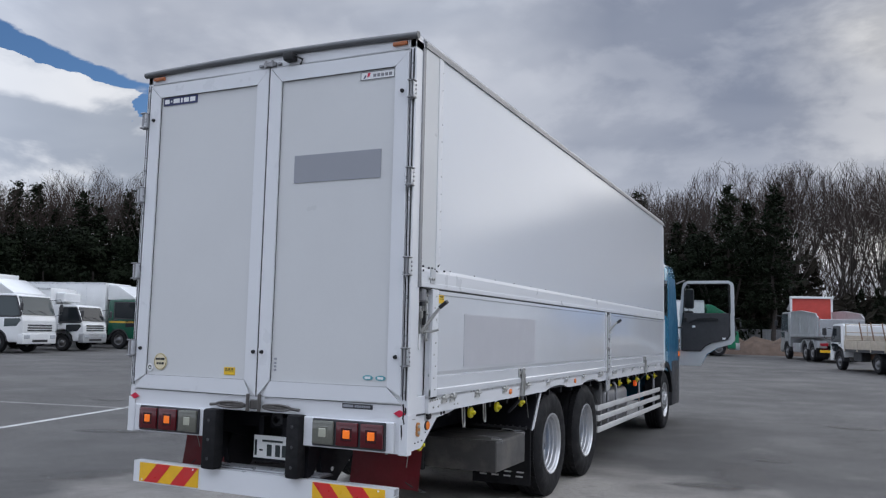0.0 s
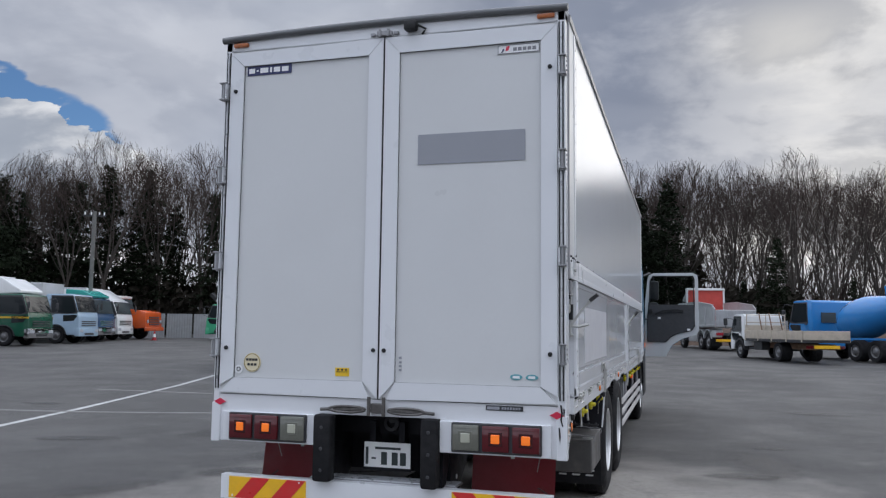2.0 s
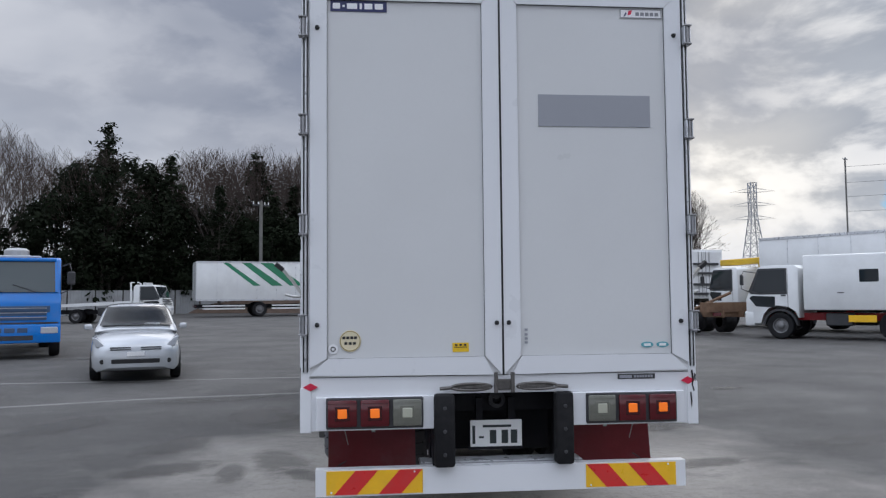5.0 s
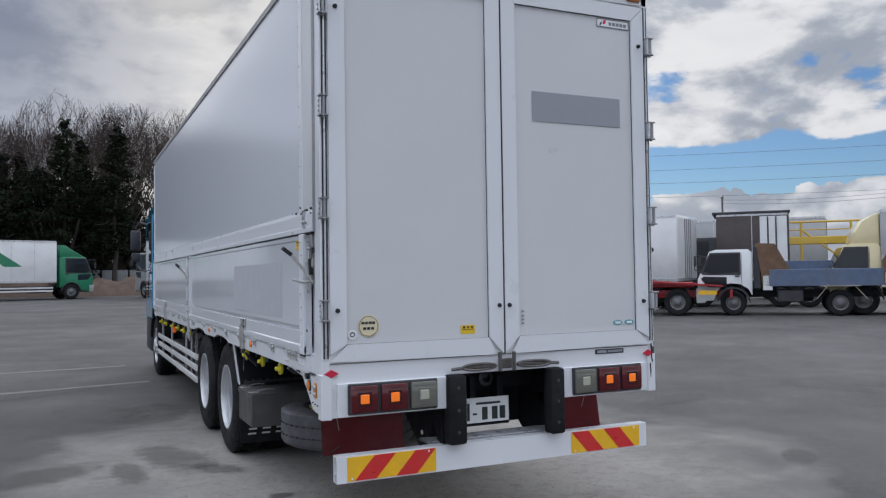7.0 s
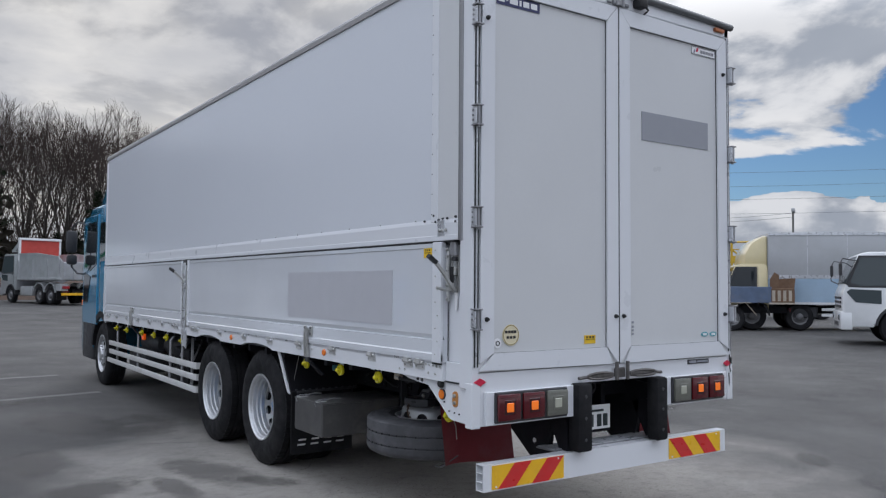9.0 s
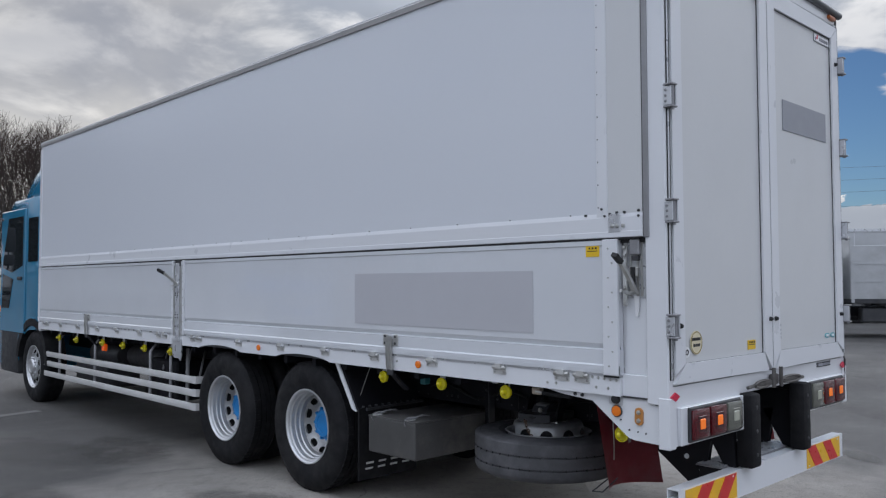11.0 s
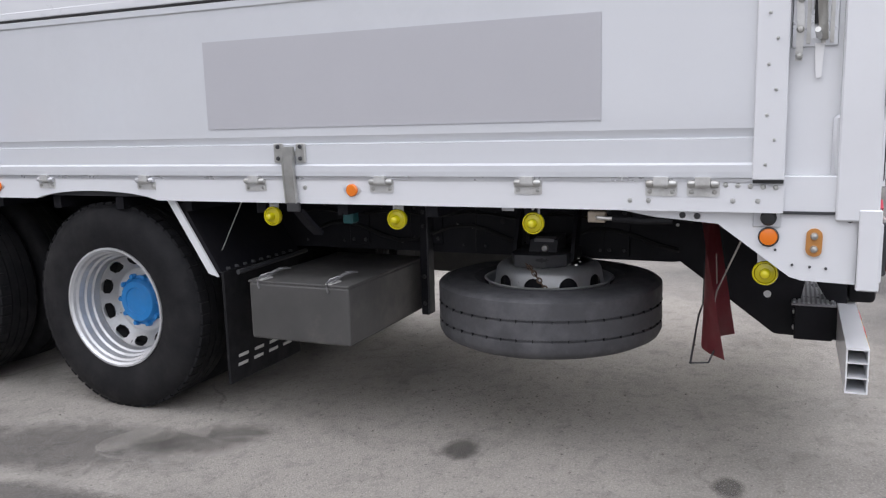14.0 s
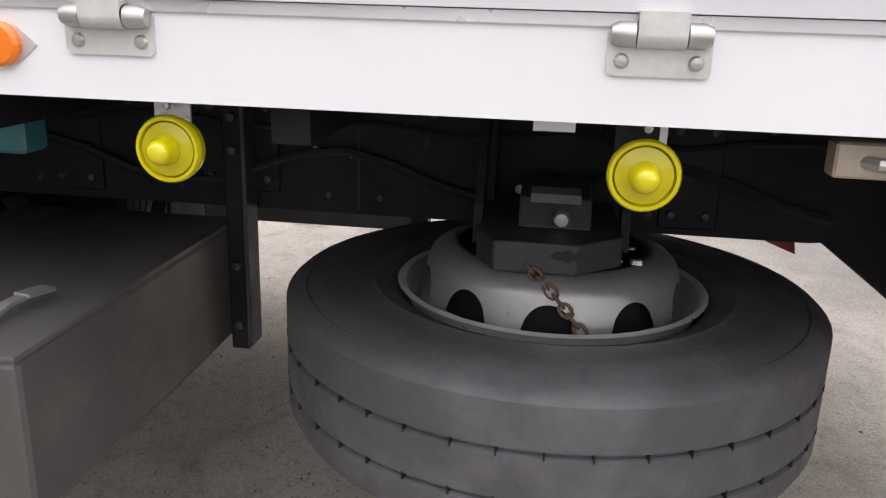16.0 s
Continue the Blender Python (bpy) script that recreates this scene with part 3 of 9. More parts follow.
def wheel_parts(parent, m, radius=0.53, width=0.27, rim=0.295, dish=0.15, dual=False, hub=HUB_BLUE, tyre_mat=RUBBER, name="wheel", holes=10):
    """A truck wheel whose outer face looks along +x of m."""
    w = radius - rim
    prof = [(rim, 0.0), (rim + 0.10 * w, 0.008), (rim + 0.35 * w, 0.022), (rim + 0.62 * w, 0.024), (radius - 0.035, 0.006), (radius - 0.012, -0.014), (radius, -0.032),
            (radius, -width * 0.30), (radius - 0.012, -width * 0.305), (radius - 0.012, -width * 0.335), (radius, -width * 0.34),
            (radius, -width * 0.49), (radius - 0.012, -width * 0.495), (radius - 0.012, -width * 0.525), (radius, -width * 0.53),
            (radius, -width * 0.68), (radius - 0.012, -width * 0.685), (radius - 0.012, -width * 0.715), (radius, -width * 0.72),
            (radius, -width + 0.03), (radius - 0.03, -width - 0.008), (rim + 0.4 * w, -width - 0.02), (rim, -width)]
    tyre = part("tyre", lathe(B(), prof, m, 40), tyre_mat, parent, smooth=True)
    inner = None
    if dual:
        inner = part("inner_tyre", lathe(B(), [(r, a - width - 0.07) for r, a in prof], m, 32), tyre_mat, parent, smooth=True)
    bm = B()
    if dual:
        lathe(bm, [(rim - 0.002, -width), (rim - 0.012, -width + 0.012), (rim - 0.046, -dish - 0.030), (rim - 0.046, -dish), (rim - 0.045, -0.098), (rim - 0.036, -0.090), (rim - 0.034, -0.062), (rim - 0.024, -0.054), (rim - 0.020, -0.022), (rim - 0.010, -0.014), (rim - 0.005, 0.002), (rim + 0.012, 0.012), (rim + 0.012, 0.0)], m, 48)
    else:
        lathe(bm, [(rim - 0.002, -width), (rim - 0.012, -width + 0.012), (rim - 0.030, -dish - 0.012), (rim - 0.030, -dish), (rim - 0.024, -0.03), (rim - 0.004, 0.002), (rim + 0.012, 0.012), (rim + 0.012, 0.0)], m, 40)
    rimo = part("rim", bm, RIM, parent, "silver steel rim", smooth=not dual)
    # concave disc with oval hand holes
    bm = B()
    seg = holes * 20
    r_out = rim - (0.044 if dual else 0.030)
    slope = -0.0036 if dual else 0.0024
    hole_r, hole_w = rim - 0.080, 0.024

    def ring(r, a):
        return [bm.verts.new((a, r * math.cos(2 * math.pi * i / seg), r * math.sin(2 * math.pi * i / seg))) for i in range(seg)]

    steps = [(r_out, 0.0), (r_out - 0.006, 0.003)] + [(r_out - 0.010 - (r_out - 0.010 - rim + 0.115) / 20 * k, 0.005 + slope * 0.65 * k) for k in range(21)] + [(rim - 0.122, 0.002 + slope * 14), (rim - 0.130, slope * 14)]
    rows = [ring(r, -dish + a) for r, a in steps]
    for k, (p, q) in enumerate(zip(rows, rows[1:])):
        mid = (steps[k][0] + steps[k + 1][0]) / 2
        for i in range(seg):
            across = (i % 20 - 9.5) / 6.4
            along = (mid - hole_r) / hole_w
            if across * across + along * along < 1.0:
                continue
            bm.faces.new((p[i], p[(i + 1) % seg], q[(i + 1) % seg], q[i]))
    bmesh.ops.solidify(bm, geom=list(bm.faces), thickness=0.008)
    bmesh.ops.transform(bm, matrix=m, verts=bm.verts)
    part("wheel_disc", bm, RIM_B, rimo, smooth=True)
    part("rim_lip", lathe(B(), [(rim - 0.006, 0.002), (rim + 0.004, 0.014), (rim + 0.014, 0.013), (rim + 0.014, 0.004)], m, 40), RIM_B, rimo, smooth=True)
    # dark drum behind the holes
    part("brake_drum", lathe(B(), [(r_out - 0.004, -dish - 0.02), (rim - 0.05, -dish - 0.07), (0.0, -dish - 0.07)], m, 24), GASKET, rimo)
    h = -dish + slope * 14
    part("hub_plate", lathe(B(), [(rim - 0.127, h - 0.006), (rim - 0.129, h), (0.06, h)], m, 40), RIM_B, rimo)
    if dual:
        bm = B()
        for k in range(58):
            turn = Matrix.Rotation(2 * math.pi * k / 58, 4, "X")
            box(bm, -0.078, -0.020, -0.0215, 0.0215, radius - 0.012, radius + 0.004, 0.0, m @ turn)
        part("shoulder_tread", bm, tyre_mat, tyre)
    part("hub", lathe(B(), [(0.132, h), (0.132, h + 0.010), (0.118, h + 0.014), (0.112, h + 0.036), (0.104, h + 0.044), (0.074, h + 0.046), (0.070, h + 0.040), (0.0, h + 0.040)], m, 28), hub, rimo, "painted wheel hub", smooth=True)
    nut = None
    for i in range(10):
        a = 2 * math.pi * i / 10
        at_m = m @ Matrix.Translation((h, 0.130 * math.cos(a), 0.130 * math.sin(a)))
        if nut is None:
            nut = part("wheel_nut", lathe(B(), [(0.0, 0.030), (0.012, 0.030), (0.016, 0.018), (0.016, 0.0)], None, 6), hub, rimo)
            nut.matrix_basis = at_m
        else:
            again(nut, rimo, at_m)
    return tyre


OUT_R = pose(0, 0, 0)
OUT_L = pose(0, 0, 0, 0, 0, 180)


def place_wheel(x, y, z, side, **kw):
    wheel_parts(truck, pose(x, y, z) @ (OUT_R if side > 0 else OUT_L), **kw)


for sgn in (-1, 1):
    for y in (3.392, 4.777):
        place_wheel(sgn * 1.19, y, 0.53, sgn, dual=True, dish=0.138)
    place_wheel(sgn * 1.17, 10.38, 0.52, sgn, radius=0.52, dish=0.03, hub=RIM)

# chassis
for sgn in (-1, 1):
    bm = B()
    x = sgn * 0.43
    prism(bm, [(0.02, 0.985), (0.02, 0.90), (0.42, 0.80), (0.75, 0.76), (11.6, 0.76), (11.6, 1.02), (0.3, 1.02)], "x", x - 0.04, x + 0.04)
    part("frame_rail", bm, CHASSIS, truck, "black steel frame rail", smooth=False)
for y in (0.9, 1.9, 2.7, 4.08, 5.5, 6.9, 8.3, 9.6):
    part("cross_member", box(B(), -0.39, 0.39, y - 0.05, y + 0.05, 0.80, 1.0), CHASSIS, truck)
for k in range(23):
    y = 0.35 + k * 0.42
    part("floor_joist", box(B(), -1.20, 1.20, y - 0.025, y + 0.025, 1.035, 1.095), CHASSIS, truck)
part("cargo_floor", box(B(), -1.215, 1.215, 0.06, 9.95, 1.10, 1.17), DARK, truck)
for y in (3.392, 4.777):
    bm = B()
    rod(bm, [(-0.85, y, 0.53), (0.85, y, 0.53)], 0.085, 12)
    lathe(bm, [(0.0, -0.2), (0.20, -0.12), (0.24, 0), (0.20, 0.12), (0.0, 0.2)], pose(0, y, 0.53), 16)
    part("axle", bm, CHASSIS, truck, smooth=True)
for sgn in (-1, 1):
    bm = B()
    for k in range(7):
        w = 0.72 - 0.08 * k
        box(bm, sgn * 0.52 - 0.045, sgn * 0.52 + 0.045, 4.08 - w, 4.08 + w, 0.60 + 0.022 * k, 0.62 + 0.022 * k)
    part("leaf_spring", bm, DARK, truck)
bm = B()
rod(bm, [(0, 4.8, 0.60), (0, 9.2, 0.72)], 0.06, 12)
part("drive_shaft", bm, CHASSIS, truck, smooth=True)
# tanks and boxes between the axles
part("air_tank", lathe(B(), [(0, -0.5), (0.10, -0.49), (0.13, -0.44), (0.13, 0.44), (0.10, 0.49), (0, 0.5)], pose(-0.78, 7.3, 0.82, 0, 0, 90), 20), DARK, truck, smooth=True)
part("air_tank", lathe(B(), [(0, -0.45), (0.10, -0.44), (0.13, -0.4), (0.13, 0.4), (0.10, 0.44), (0, 0.45)], pose(-0.80, 8.5, 0.80, 0, 0, 90), 20), DARK, truck, smooth=True)
part("fuel_tank", box(B(), 0.62, 1.12, 6.2, 7.5, 0.42, 0.92, 0.08, None, 3), ALU_D, truck, "dull aluminium fuel tank", smooth=True)
part("fuel_tank", box(B(), -1.08, -0.60, 8.0, 9.0, 0.40, 0.72, 0.06, None, 3), DARK, truck, smooth=True)
part("battery_box", box(B(), -1.08, -0.62, 6.0, 6.7, 0.45, 0.88, 0.02), CHASSIS, truck)

# cargo body: roof, wings, gates
R = 0.022
roof_prof = [(-HW + 0.004, 3.712)]
for i in range(6):
    a = math.pi - i * math.pi / 10
    roof_prof.append((-HW + R + R * math.cos(a), ROOF - R + R * math.sin(a)))
roof_prof += [(-p[0], p[1]) for p in roof_prof[::-1]]
inner = [(p[0] * 0.975, p[1] - 0.03) for p in roof_prof[::-1]]
part("roof", prism(B(), roof_prof + inner, "y", 0.10, Y_FRONT), ROOF_G, truck, "grey-white rounded cargo roof", smooth=True)
part("front_wall", box(B(), -HW + 0.01, HW - 0.01, Y_FRONT - 0.05, Y_FRONT + 0.02, 1.05, ROOF - 0.02, 0.012), WHITE, truck)
for sgn in (-1, 1):
    def sx(a, b):
        return (min(sgn * a, sgn * b), max(sgn * a, sgn * b))
    wing = part("wing_panel", box(B(), *sx(HW - 0.035, HW - 0.004), 0.40, Y_FRONT - 0.05, 2.06, 3.690), WING, truck, "glossy white wing panel")
    part("wing_end_panel", box(B(), *sx(HW - 0.035, HW - 0.001), Y_WING0, 0.366, 2.06, 3.690, 0.004), DOOR, wing, "pale grey end panel")
    part("wing_post", box(B(), *sx(HW - 0.035, HW + 0.004), 0.362, 0.436, 2.085, 3.690, 0.003), FRAME_W, wing)
    part("wing_front_edge", box(B(), *sx(HW - 0.035, HW + 0.003), Y_FRONT - 0.07, Y_FRONT + 0.005, 1.97, 3.63, 0.004), WHITE, wing)
    bm = B()
    prism(bm, [(sgn * (HW - 0.035), 1.966), (sgn * (HW + 0.004), 1.966), (sgn * (HW + 0.006), 1.970), (sgn * (HW + 0.006), 1.998), (sgn * (HW + 0.004), 2.001), (sgn * (HW + 0.004), 2.078), (sgn * (HW - 0.002), 2.104), (sgn * (HW - 0.035), 2.104)], "y", Y_WING0, Y_FRONT - 0.01)
    part("wing_bottom_rail", bm, FRAME_W, wing, "extruded aluminium rail")
    part("wing_seal", box(B(), *sx(HW - 0.03, HW + 0.0065), Y_WING0 + 0.02, Y_FRONT - 0.03, 1.956, 1.9655), GASKET, wing, "black rubber seal strip")
    bm = B()
    prism(bm, [(sgn * (HW - 0.03), 3.672), (sgn * (HW + 0.008), 3.672), (sgn * (HW + 0.010), 3.712), (sgn * (HW + 0.002), 3.722), (sgn * (HW - 0.03), 3.73)], "y", 0.13, Y_FRONT)
    part("wing_top_moulding", bm, EDGE_G, wing, "dull grey roof edge moulding")
    # rivets along the bottom rail and the post
    spots = [(HW + 0.002, 0.62 + 0.47 * k, 2.107, 0.75) for k in range(20)] + [(HW + 0.003, 0.423, 2.14 + 0.13 * k, 0.8) for k in range(12)]
    spots += [(HW + 0.004, y, z, 1.45) for y, z in ((0.16, 2.11), (0.16, 2.08), (0.25, 2.105), (0.30, 2.105), (0.345, 2.10), (0.38, 2.09), (0.40, 2.13), (0.51, 2.10))]
    seed = None
    for xr, y, z, k in spots:
        m = pose(sgn * xr, y, z) @ (OUT_R if sgn > 0 else OUT_L) @ Matrix.Scale(k, 4)
        if seed is None:
            seed = part("rivet", lathe(B(), [(0.0, 0.006), (0.005, 0.004), (0.006, -0.003)], None, 6), DARK, wing)
            seed.matrix_basis = m
        else:
            again(seed, wing, m)
    bm = B()
    box(bm, *sx(HW + 0.002, HW + 0.010), 0.275, 0.355, 1.995, 2.10, 0.003)
    part("latch_plate", bm, ALU, wing)
    bm = B()
    for y in (0.295, 0.325, 0.255):
        lathe(bm, [(0.0, 0.010), (0.010, 0.008), (0.012, 0.0)], pose(sgn * (HW + 0.010), y, 2.03) @ (OUT_R if sgn > 0 else OUT_L), 8)
    part("latch_bolts", bm, STEEL, wing)
    part("wing_seam", box(B(), *sx(HW - 0.03, HW + 0.001), 0.128, 0.1365, 1.97, 3.66), GASKET, wing)
    # dark gap behind the meeting line
    part("weather_strip", box(B(), *sx(HW - 0.05, HW - 0.016), 0.14, Y_FRONT - 0.06, 1.935, 1.975), GASKET, truck)
    # drop gates: rear and front leaf
    for y0, y1, strip_at in ((0.290, 5.52, 0.290), (5.72, 9.93, None)):
        xo, xi = HW + 0.004, HW - 0.032
        prof = [(xi, 1.205), (xo + 0.012, 1.205), (xo + 0.014, 1.225), (xo + 0.014, 1.248), (xo + 0.002, 1.256), (xo + 0.002, 1.338), (xo - 0.013, 1.343), (xo, 1.373), (xo, 1.92), (xo + 0.006, 1.926), (xo + 0.006, 1.952), (xi, 1.952)]
        gate = part("drop_gate", prism(B(), [(sgn * a, b) for a, b in prof], "y", y0, y1), GATE, truck, "ribbed aluminium drop gate")
        ends = [(y0, y0 + 0.10)] if strip_at else []
        ends += [(y1 - 0.034, y1)] + ([(y0, y0 + 0.034)] if not strip_at else [])
        for a, b in ends:
            part("end_strip", box(B(), *sx(xo - 0.002, xo + 0.018), a, b, 1.198, 1.957, 0.003), FRAME_W, gate)
            seed = None
            for k in range(9):
                m = pose(sgn * (xo + 0.018), a + (0.035 if k % 2 else 0.06) * (1.0 if b - a > 0.05 else 0.35), 1.25 + 0.082 * k) @ (OUT_R if sgn > 0 else OUT_L)
                if seed is None:
                    seed = part("strip_rivet", lathe(B(), [(0.0, 0.006), (0.005, 0.005), (0.006, 0.0)], None, 6), STEEL, gate)
                    seed.matrix_basis = m
                else:
                    again(seed, gate, m)
        # hinges on the side rail
        ys = (0.548, 0.690, 1.182, 1.806, 2.430, 3.054, 3.70, 4.405, 5.17, 5.30) if strip_at else (5.93, 6.08, 6.555, 7.18, 7.785, 8.42, 9.05, 9.56, 9.70)
        for y in ys:
            bm = B()
            prism(bm, [(y - 0.050, 1.139), (y + 0.050, 1.139), (y + 0.055, 1.144), (y + 0.055, 1.184), (y - 0.055, 1.184), (y - 0.055, 1.144)], "x", *sx(HW + 0.004, HW + 0.009))
            hinge = part("gate_hinge", bm, HINGE_M, gate)
            for e in (-1, 1):
                bm = B()
                lathe(bm, [(0.0, 0.0), (0.010, 0.002), (0.0135, 0.010), (0.0135, 0.027), (0.0, 0.027)], pose(sgn * (HW + 0.015), y + e * 0.054, 1.183, 0, 0, -90 * e), 12)
                part("knuckle_end", bm, STEEL if y < 3 else ALU, hinge, smooth=True)
                part("hinge_screw", lathe(B(), [(0.0, 0.005), (0.006, 0.0045), (0.0085, 0.0015), (0.0085, 0.0)], pose(sgn * (HW + 0.009), y + e * 0.039, 1.155) @ (OUT_R if sgn > 0 else OUT_L), 10), STEEL, hinge)
            bm = B()
            rod(bm, [(sgn * (HW + 0.015), y - 0.0255, 1.183), (sgn * (HW + 0.015), y + 0.0255, 1.183)], 0.0145, 12)
            box(bm, *sx(HW + 0.010, HW + 0.0295), y - 0.0255, y + 0.0255, 1.183, 1.207)
            part("hinge_sleeve", bm, HINGE_M, hinge, smooth=True)
    # side rail with wheel arches
    arch = []
    for yc in (4.777, 3.392):
        for i in range(9):
            a = math.radians(25 + i * 130 / 8)
            arch.append((yc + 0.44 * math.cos(a), 1.088 + 0.072 * (math.sin(a) - math.sin(math.radians(25))) ))
    prof = [(9.95, 1.088), (9.95, 1.196), (0.29, 1.196), (0.29, 1.085)] + [(y, z) for y, z in sorted(arch)]
    bm = B()
    prism(bm, prof, "x", *sx(HW - 0.03, HW + 0.005))
    rail = part("side_rail", bm, WHITE, truck, "white side rail with round arches")
    # strip added behind the hinge gap to stop light showing through
    part("gate_seal", box(B(), *sx(HW - 0.06, HW - 0.031), 0.29, 9.95, 1.15, 1.24), ALU_D, rail)
    part("rail_lip", box(B(), *sx(HW - 0.03, HW + 0.009), 0.29, 9.95, 1.190, 1.2035), ALU, rail)
    for y, z in [(0.315 + 0.040 * k, 1.172 + 0.002 * k) for k in range(5)] + [(0.37, 1.125), (0.45, 1.125), (0.735, 1.122), (0.80, 1.122)]:
        part("rail_bolt", lathe(B(), [(0.0, 0.007), (0.006, 0.006), (0.009, 0.0)], pose(sgn * (HW + 0.005), y, z) @ (OUT_R if sgn > 0 else OUT_L), 10), STEEL, rail, smooth=True)
    # reflectors
    for y in (1.945, 4.055):
        bm = B()
        prism(bm, [(y - 0.045, 1.147), (y - 0.02, 1.125), (y + 0.02, 1.125), (y + 0.045, 1.147), (y + 0.02, 1.169), (y - 0.02, 1.169)], "x", *sx(HW + 0.004, HW + 0.007))
        pl = part("reflector", bm, ALU, truck, "round orange side reflector")
        part("lens", lathe(B(), [(0.0, 0.014), (0.022, 0.013), (0.026, 0.009), (0.026, 0.0)], pose(sgn * (HW + 0.006), y, 1.147) @ (OUT_R if sgn > 0 else OUT_L), 20), ORANGE_L, pl)
    # yellow lamps under the rail
    def marker(x, y, z, bracket):
        br = part("marker_lamp", bracket, ALU, truck, "round yellow side marker lamp on a bracket")
        m = pose(x, y, z) @ (OUT_R if sgn > 0 else OUT_L)
        part("lamp_ring", lathe(B(), [(0.034, -0.014), (0.042, -0.010), (0.0435, 0.0), (0.0435, 0.008), (0.041, 0.012), (0.037, 0.012), (0.0355, 0.004), (0.034, 0.004)], m, 32), YELLOW_L, br, "bright yellow rim", smooth=True)
        lens = part("lens", lathe(B(), [(0.0358, 0.003), (0.034, 0.009), (0.024, 0.011), (0.018, 0.012)], m, 32), YELLOW_D, br, "darker yellow lens", smooth=True)
        part("lens_cone", lathe(B(), [(0.019, 0.010), (0.0185, 0.020), (0.0165, 0.024), (0.0160, 0.034), (0.013, 0.040), (0.008, 0.043), (0.0, 0.044)], m, 24), YELLOW_L, lens, smooth=True)
        part("tab_screw", lathe(B(), [(0.0, 0.006), (0.005, 0.005), (0.006, 0.0)], pose(x + sgn * 0.003, y, z + 0.055) @ (OUT_R if sgn > 0 else OUT_L), 8), STEEL, br)

    for y, z in ((1.179, 1.022), (1.768, 1.022), (2.388, 1.022), (5.90, 1.0), (6.55, 1.0), (7.14, 1.0), (7.75, 1.0), (8.62, 0.995), (9.25, 0.995)):
        x = sgn * 1.19
        marker(x + sgn * 0.012, y, z, strap(B(), [(x, y, 1.10), (x, y, z)], 0.048, 0.004, (0, 1, 0)))
    marker(sgn * 1.166, 0.341, 0.862, strap(B(), [(sgn * 1.15, 0.345, 0.95), (sgn * 1.155, 0.341, 0.86)], 0.05, 0.005, (0, 1, 0)))
    # rear lower skirt plate
    bm = B()
    prism(bm, [(0.02, 0.845), (0.225, 0.852), (0.262, 0.862), (0.500, 1.040), (0.72, 1.060), (0.86, 1.086), (0.30, 1.086), (0.02, 1.086)], "x", *sx(HW - 0.055, HW - 0.028))
    skirt = part("rear_skirt", bm, WHITE, truck, "white steel rear side skirt")
    part("upper_skirt", box(B(), *sx(HW - 0.055, HW - 0.022), 0.02, 0.30, 1.086, 1.21, 0.004), WHITE, truck)
    part("skirt_edge", box(B(), *sx(HW - 0.06, HW - 0.016), 0.02, 0.30, 1.080, 1.090), DARK, skirt)
    o = pose(sgn * (HW - 0.028), 0, 0)
    side_m = OUT_R if sgn > 0 else OUT_L
    part("rubber_button", lathe(B(), [(0.0, 0.030), (0.020, 0.028), (0.026, 0.018), (0.027, 0.0)], pose(sgn * (HW - 0.028), 0.335, 1.066) @ side_m, 20), GASKET, skirt, smooth=True)
    part("button_plate", box(B(), *sx(HW - 0.03, HW - 0.022), 0.295, 0.385, 1.034, 1.098, 0.002), ALU, skirt)
    lamp = part("side_lamp", lathe(B(), [(0.034, 0.0), (0.034, 0.008), (0.030, 0.010)], pose(sgn * (HW - 0.028), 0.333, 1.0) @ side_m, 24), DARK, truck, "round orange side lamp in a dark ring")
    part("lens", lathe(B(), [(0.030, 0.006), (0.028, 0.014), (0.0, 0.018)], pose(sgn * (HW - 0.028), 0.333, 1.0) @ side_m, 24), ORANGE_L, lamp, smooth=True)
    bm = B()
    prism(bm, [(0.190 + 0.026 * math.cos(a), 0.985 + (0.022 if math.sin(a) > 0 else -0.022) + 0.026 * math.sin(a)) for a in [i * math.pi / 8 for i in range(16)]], "x", *sx(HW - 0.03, HW - 0.018))
    ov = part("oval_lamp", bm, AMBER_DULL, skirt, "amber oval side lamp")
    for dz in (-0.022, 0.022):
        part("lamp_stud", lathe(B(), [(0.0, 0.012), (0.010, 0.010), (0.013, 0.0)], pose(sgn * (HW - 0.018), 0.190, 0.985 + dz) @ side_m, 12), STEEL, ov)
    for y, z, r in ((0.085, 1.066, 0.013), (0.045, 1.03, 0.006), (0.045, 0.95, 0.006), (0.05, 0.88, 0.006), (0.31, 0.955, 0.005), (0.255, 0.905, 0.005), (0.20, 0.90, 0.005), (0.15, 0.897, 0.005), (0.62, 1.068, 0.012), (0.57, 1.066, 0.012)):
        part("skirt_bolt", lathe(B(), [(0.0, 0.010), (r * 0.8, 0.008), (r, 0.0)], pose(sgn * (HW - 0.028), y, z) @ side_m, 8), DARK, skirt)
    # recessed post behind the gate with catch and lever
    part("rear_side_post", box(B(), *sx(HW - 0.07, HW - 0.045), 0.02, 0.30, 1.21, 1.965, 0.002), WHITE, truck)
    part("post_step", box(B(), *sx(HW - 0.05, HW - 0.030), 0.025, 0.15, 1.205, 1.41, 0.012), WHITE, truck, smooth=True)
    latch = part("gate_latch", box(B(), *sx(HW - 0.05, HW - 0.035), 0.145, 0.285, 1.63, 1.955, 0.003), ALU, truck, "galvanised gate latch with lever")
    bm = B()
    for y in (0.165, 0.19, 0.235, 0.265):
        box(bm, *sx(HW - 0.036, HW - 0.026), y - 0.006, y + 0.006, 1.64, 1.94)
    part("latch_ribs", bm, STEEL, latch)
    part("latch_block", box(B(), *sx(HW - 0.036, HW + 0.004), 0.165, 0.225, 1.865, 1.955, 0.008), ALU_D, latch)
